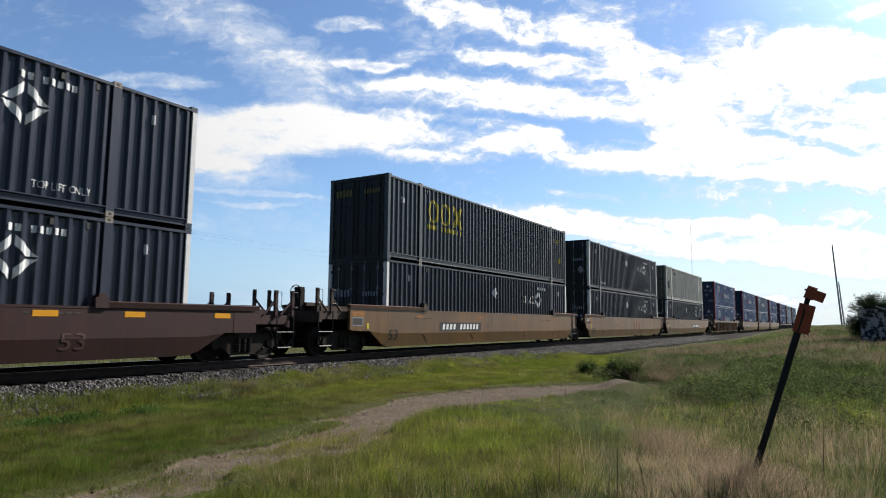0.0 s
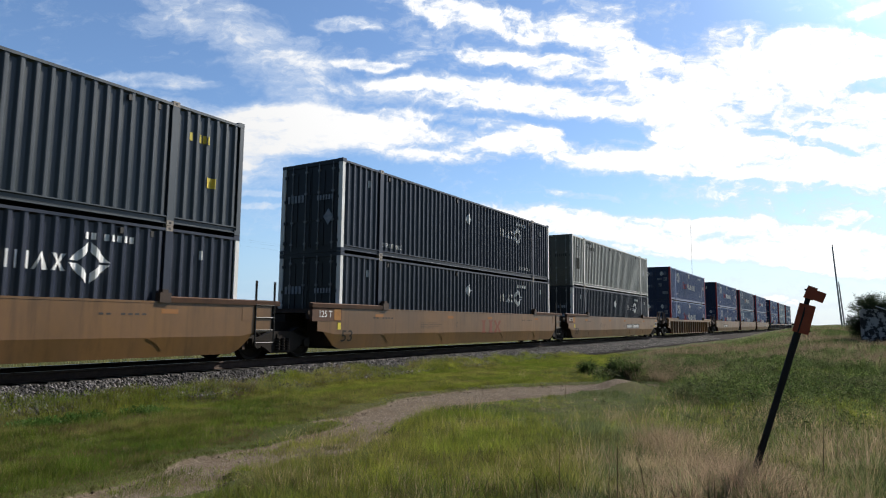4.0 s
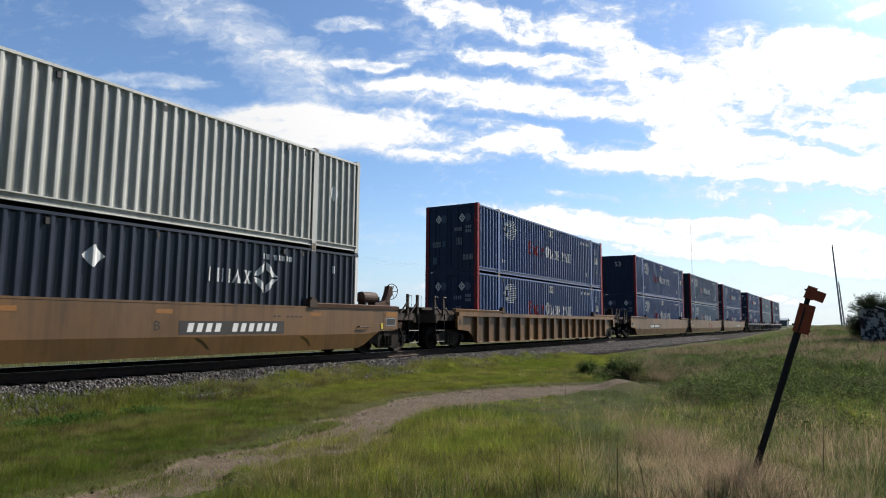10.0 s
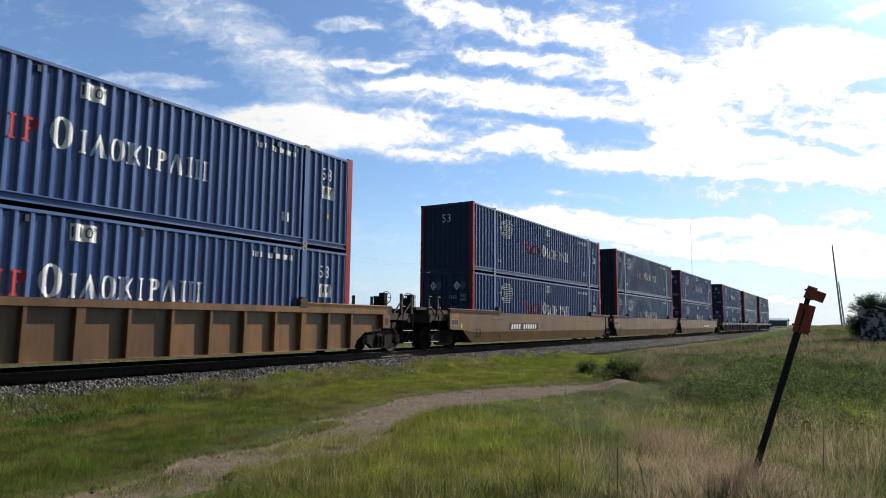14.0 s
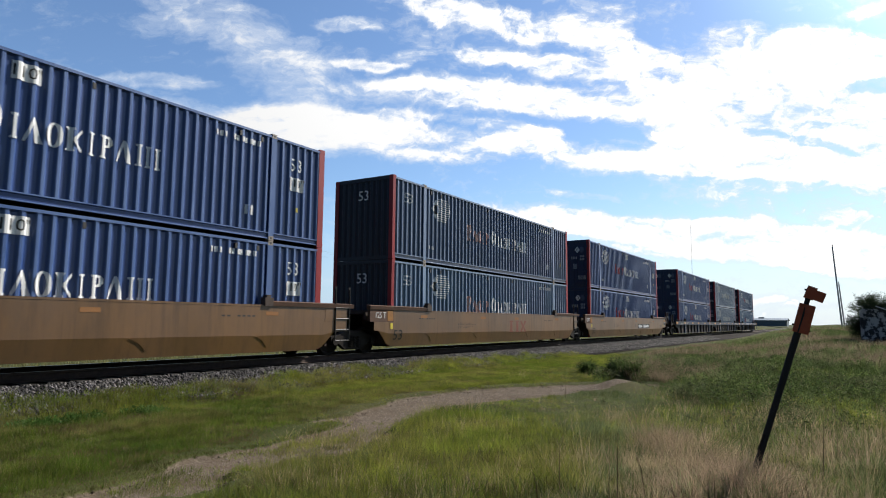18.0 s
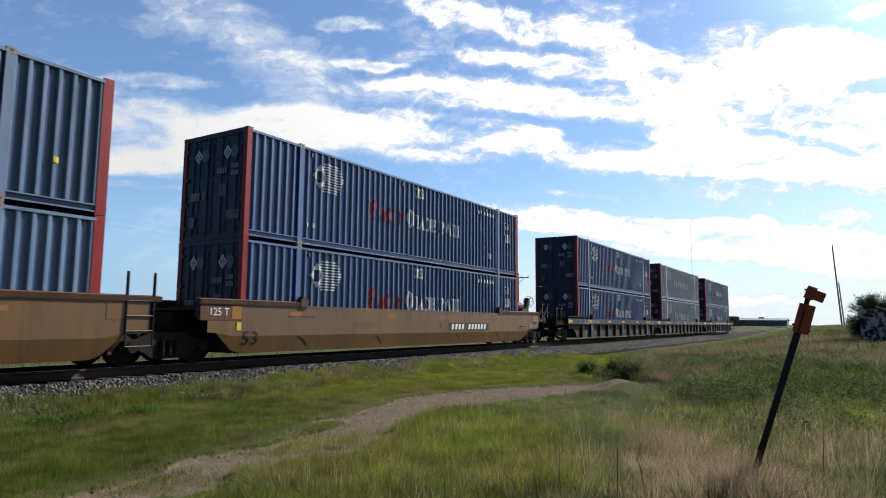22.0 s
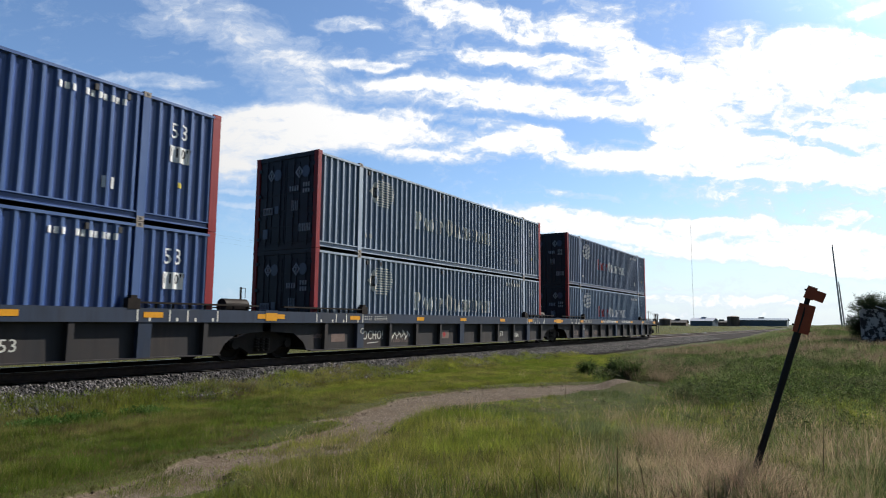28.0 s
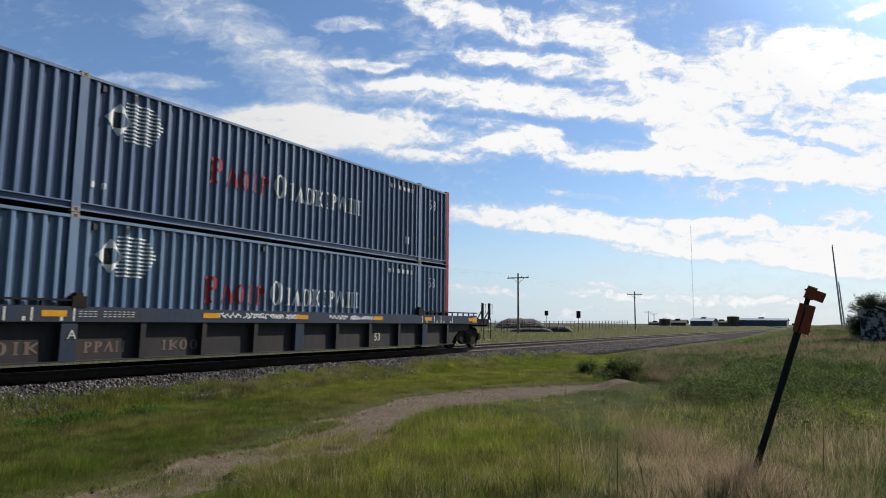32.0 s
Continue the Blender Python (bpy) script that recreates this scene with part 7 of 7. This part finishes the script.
def old_cabinet():
    root = new("utility_cabinet")
    x, y = 40.4, -1.62
    z = float(ground_z(np.array(x), np.array(y)))
    root.location = (x, y, z)
    tagged(root, "weathered pale cabinet with dark mottled stains", "cabinet")
    bm = B()
    box(bm, -0.6, 0.6, -1.0, 1.0, -0.1, 1.6)
    part("body", bm, MOTTLED, root, bevel=0.03)
    bm = B()
    prism(bm, [(-1.06, 1.6), (1.06, 1.6), (0.9, 1.72), (-1.0, 1.68)], "x", -0.66, 0.66)
    part("lid", bm, MOTTLED, root)
    for k in (-0.5, 0.5):
        bm = B()
        box(bm, -0.62, -0.6, k - 0.46, k + 0.46, 0.15, 1.4)
        part("door", bm, MOTTLED, root, bevel=0.008)
    # white bar painted in for the sunlit top edge of the lid
    bm = B()
    tube(bm, (-0.7, 0.3, 1.85), (-0.7, -0.25, 1.62), 0.03, 6)
    part("bracket", bm, WHITE, root, "white strip painted as the lit lid edge")


old_cabinet()

# ---------------------------------------------------------------- poles and wires
POLEWOOD = surface("weathered_pole_wood", (0.15, 0.1275, 0.105), (0.255, 0.225, 0.195), 4.0, 0.9, stretch=(3, 3, .3), bump=.3)
PALEPOLE = surface("silvered_pole_wood", (0.34, 0.34, 0.35), (0.45, 0.45, 0.46), 4.0, 0.9, stretch=(3, 3, .3), bump=.3)
WIRE = surface("power_wire", (0.05, 0.05, 0.055), (0.07, 0.07, 0.075), 1.0, 0.6, 0.3, bump=0)


def gz(x, y):
    return float(ground_z(np.array(float(x)), np.array(float(y))))


def utility_pole(x, y, top):
    root = new("utility_pole")
    root.location = (x, y, gz(x, y))
    tagged(root, "wooden utility pole with a crossarm", "utility pole", "utility poles beyond the track")
    h = top - gz(x, y)
    bm = B()
    tube(bm, (0, 0, -0.3), (0, 0, h), 0.16, 10, 0.11)
    part("pole", bm, POLEWOOD, root)
    bm = B()
    box(bm, -0.07, 0.07, -1.7, 1.7, h - 0.75, h - 0.6)
    arm = part("crossarm", bm, POLEWOOD, root)
    for k in (-1.6, -0.6, 1.6):
        bm = B()
        tube(bm, (0, k, h - 0.6), (0, k, h - 0.3), 0.05, 8, 0.035)
        part("insulator", bm, POLEWOOD, arm)
    for k in (-1, 1):
        bm = B()
        tube(bm, (0.08, k * 0.9, h - 0.7), (0.12, 0, h - 1.5), 0.03, 5)
        part("brace", bm, POLEWOOD, root)


POLES = [(6.0, 40.3), (85.0, 40.3), (145.0, 40.0)]
for px, py in POLES:
    utility_pole(px, py, 8.2)
for px, py, ph in ((300.0, 76.7, 7.0), (330.0, 81.6, 6.6)):
    utility_pole(px, py, ph)
for (ax, ay), (bx, by) in zip(POLES, POLES[1:]):
    for k in (-1.6, -0.6, 1.6):
        bm = B()
        pipe(bm, [(ax + (bx - ax) * i / 16, ay + (by - ay) * i / 16 + k, 7.9 - 3.2 * i / 16 * (1 - i / 16)) for i in range(17)], 0.0025, 4)
        w = new("power_line", link("power_line", bm, WIRE))
        tagged(w, "thin sagging power line between utility poles", "cable", "power lines")


def tall_pole(x, y, top, lean, r, label):
    root = new("tall_pole")
    z = gz(x, y)
    root.location = (x, y, z)
    tagged(root, label, "pole")
    bm = B()
    tube(bm, (0, 0, -0.3), (0, lean, top - z), r, 10, r * 0.65)
    part("shaft", bm, PALEPOLE, root)
    bm = B()
    tube(bm, (0, lean, top - z), (0, lean, top - z + 0.25), r * 0.4, 8)
    part("tip", bm, GALV, root)


tall_pole(68.0, 0.3, 8.1, 0.42, 0.085, "tall slightly leaning grey wooden pole")
tall_pole(69.5, 0.1, 4.8, 0.3, 0.08, "shorter grey wooden pole beside a tall pole")


def radio_mast(x, y, high):
    root = new("radio_mast")
    root.location = (x, y, gz(x, y))
    tagged(root, "slender guyed lattice radio mast", "mast")
    for a in (0, 2.094, 4.189):
        bm = B()
        tube(bm, (0.15 * math.cos(a), 0.15 * math.sin(a), 0), (0.15 * math.cos(a), 0.15 * math.sin(a), high), 0.014, 5)
        part("leg", bm, GALV, root)
    bm = B()
    for i in range(60):
        z = i * high / 60
        for a in (0, 2.094, 4.189):
            tube(bm, (0.15 * math.cos(a), 0.15 * math.sin(a), z), (0.15 * math.cos(a + 2.094), 0.15 * math.sin(a + 2.094), z + high / 60), 0.005, 3)
    part("lattice", bm, GALV, root)


radio_mast(294.7, 56.0, 44.0)

# ---------------------------------------------------------------- farm yard in the distance
FENCE = surface("rusty_pipe", (0.10, 0.07, 0.055), (0.16, 0.12, 0.10), 5.0, 0.8, bump=.1)
TARP = surface("dark_hay_tarp", (0.05, 0.045, 0.045), (0.09, 0.08, 0.075), 1.2, 0.8, bump=.3)
SHEET = surface("blue_grey_sheeting", (0.09, 0.13, 0.17), (0.12, 0.16, 0.20), 0.5, 0.5, bump=.02)
PALEROOF = surface("pale_sheet_roof", (0.55, 0.57, 0.60), (0.45, 0.47, 0.5), 0.5, 0.45, bump=.02)
BROWNTANK = surface("brown_tank", (0.11, 0.08, 0.065), (0.17, 0.13, 0.10), 0.6, 0.7, bump=.05)


def corral():
    root = new("corral_fence")
    tagged(root, "long rusty pipe corral fence in the pasture", "fence")
    n = 44
    a, b = Vector((70, 49.5, 0)), Vector((172, 49.5, 0))
    pts = []
    for i in range(n + 1):
        p = a.lerp(b, i / n)
        p.z = gz(p.x, p.y)
        pts.append(p)
        bm = B()
        tube(bm, p, p + Vector((0, 0, 1.9)), 0.07, 6)
        part("post", bm, FENCE, root)
    for k in (0.5, 0.95, 1.4, 1.8):
        bm = B()
        for p, q in zip(pts, pts[1:]):
            tube(bm, p + Vector((0, 0, k)), q + Vector((0, 0, k)), 0.03, 4)
        part("rail", bm, FENCE, root)


corral()


def hay_stack(x, y, long, wide, high, turn, label="long rounded stack under a dark tarpaulin"):
    root = new("covered_stack")
    root.location = (x, y, gz(x, y))
    root.rotation_euler = (0, 0, radians(turn))
    tagged(root, label, "stack")
    bm = B()
    rows = []
    for i in range(13):
        u = i / 12 * 2 - 1
        k = (1 - abs(u) ** 3.5) ** 0.6 if abs(u) < 1 else 0.02
        k *= 1 + 0.08 * noise.noise((u * 3, x, 0))
        rows.append([bm.verts.new((u * long / 2, wide / 2 * math.cos(math.pi * j / 10), high * k * math.sin(math.pi * j / 10))) for j in range(11)])
    for p, q in zip(rows, rows[1:]):
        for j in range(10):
            bm.faces.new((p[j], q[j], q[j + 1], p[j + 1]))
    part("cover", bm, TARP, root)
    for i in (3, 6, 9):
        bm = B()
        u = i / 12 * 2 - 1
        k = high * (1 - abs(u) ** 3.5) ** 0.6
        for j in range(8):
            a, b = math.pi * (j + 1) / 10, math.pi * (j + 2) / 10
            tube(bm, (u * long / 2, wide / 2 * math.cos(a), k * math.sin(a) + 0.05), (u * long / 2, wide / 2 * math.cos(b), k * math.sin(b) + 0.05), 0.05, 4)
        part("strap", bm, FENCE, root)


hay_stack(136.0, 63.9, 11.5, 6.0, 2.3, -50)
hay_stack(104.0, 42.0, 5.0, 2.5, 1.15, -60, "low dark heap under a tarpaulin")
hay_stack(100.0, 45.0, 7.5, 1.8, 0.7, -65, "low dark heap under a tarpaulin")


def road_sign(x, y, z0, z1, w):
    root = new("road_sign")
    g = gz(x, y)
    root.location = (x, y, g)
    root.rotation_euler = (0, 0, math.atan2(y, x))
    tagged(root, "small square road sign seen from behind", "sign", "road signs beyond the track")
    bm = B()
    tube(bm, (0, 0, 0), (0, 0, z1 - g), 0.04, 6)
    part("post", bm, FENCE, root)
    bm = B()
    box(bm, -0.03, -0.01, -w / 2, w / 2, z0 - g, z1 - g)
    part("panel", bm, STEEL, root)


road_sign(101.3, 42.8, 2.25, 3.05, 0.62)
road_sign(103.3, 37.9, 1.85, 3.05, 0.68)


def tank(x, y, r, h):
    root = new("storage_tank")
    root.location = (x, y, gz(x, y))
    tagged(root, "squat brown steel storage tank", "tank", "storage tanks of the yard")
    bm = B()
    tube(bm, (0, 0, 0), (0, 0, h), r, 24)
    part("shell", bm, BROWNTANK, root)
    bm = B()
    tube(bm, (0, 0, h), (0, 0, h + 0.35), r * 1.02, 24, 0.3)
    part("roof", bm, BROWNTANK, root)
    bm = B()
    for k in (-0.25, 0.25):
        tube(bm, (-r - 0.08, k, 0), (-r - 0.08, k, h), 0.03, 4)
    for i in range(10):
        tube(bm, (-r - 0.08, -0.25, i * h / 10), (-r - 0.08, 0.25, i * h / 10), 0.025, 4)
    part("ladder", bm, GALV, root)


tank(256.0, 35.0, 2.1, 3.5)
tank(252.0, 58.3, 2.1, 2.5)


def barn(x, y, long, deep, eave, ridge, turn, wall, roof, label, doors=2):
    root = new("farm_building")
    root.location = (x, y, gz(x, y))
    root.rotation_euler = (0, 0, radians(turn))
    tagged(root, label, "building")
    bm = B()
    prism(bm, [(-deep / 2, 0), (deep / 2, 0), (deep / 2, eave), (0, ridge), (-deep / 2, eave)], "x", -long / 2, long / 2)
    part("body", bm, wall, root)
    for s in (-1, 1):
        bm = B()
        prism(bm, [(0, ridge + 0.02), (s * (deep / 2 + 0.3), eave - 0.1), (s * (deep / 2 + 0.3), eave + 0.02), (0, ridge + 0.16)], "x", -long / 2 - 0.3, long / 2 + 0.3)
        part("roof", bm, roof, root)
    for i in range(doors):
        xx = -long / 2 + (i + 0.5) * long / doors
        bm = B()
        box(bm, xx - 1.3, xx + 1.3, -deep / 2 - 0.05, -deep / 2 - 0.01, 0, eave * 0.8)
        part("door", bm, PALEROOF if roof is not PALEROOF else SHEET, root)
    bm = B()
    box(bm, -0.9, 0.9, -0.25, 0.25, ridge - 0.1, ridge + 0.55)
    part("ridge_vent", bm, roof, root)


barn(262.0, 26.3, 17.0, 10.0, 2.1, 2.7, 90, SHEET, SHEET, "long low blue-grey metal building", 0)
barn(258.0, 45.4, 8.2, 6.0, 1.9, 2.9, 80, SHEET, PALEROOF, "metal shed with a pale roof")
barn(262.0, 55.7, 6.8, 5.0, 1.2, 2.2, 90, BROWNTANK, TARP, "low dark shed with a pitched roof", 0)
barn(268.0, 40.8, 5.6, 4.0, 1.4, 2.0, 90, BROWNTANK, TARP, "low dark shed with a pitched roof", 0)
barn(300.0, 73.7, 5.0, 4.0, 0.9, 1.5, 90, BROWNTANK, TARP, "low dark shed with a pitched roof", 0)


# ---------------------------------------------------------------- what moves
def travelled(t):
    """Metres that the train has gone at t seconds; it gathers speed slowly."""
    return 5.4976 * t + 0.020283 * t * t + 0.00017175 * t ** 3


def motions():
    times = [i * 1.0 for i in range(33)]
    for ob, x, z in MOVING:
        walk(ob, [(t, pose(x - travelled(t), TRACK_Y, z)) for t in times])
    steps = [i / 15 for i in range(481)]
    turns = [(t, -math.degrees(travelled(t) / 0.42)) for t in steps]
    for ob, x, z in MOVING:
        for w in ob.children:
            if w.name.startswith("wheelset"):
                wx = w.location.x
                walk(w, [(t, pose(wx, 0, 0.42, 0, a % 360, 0)) for t, a in turns])


motions()
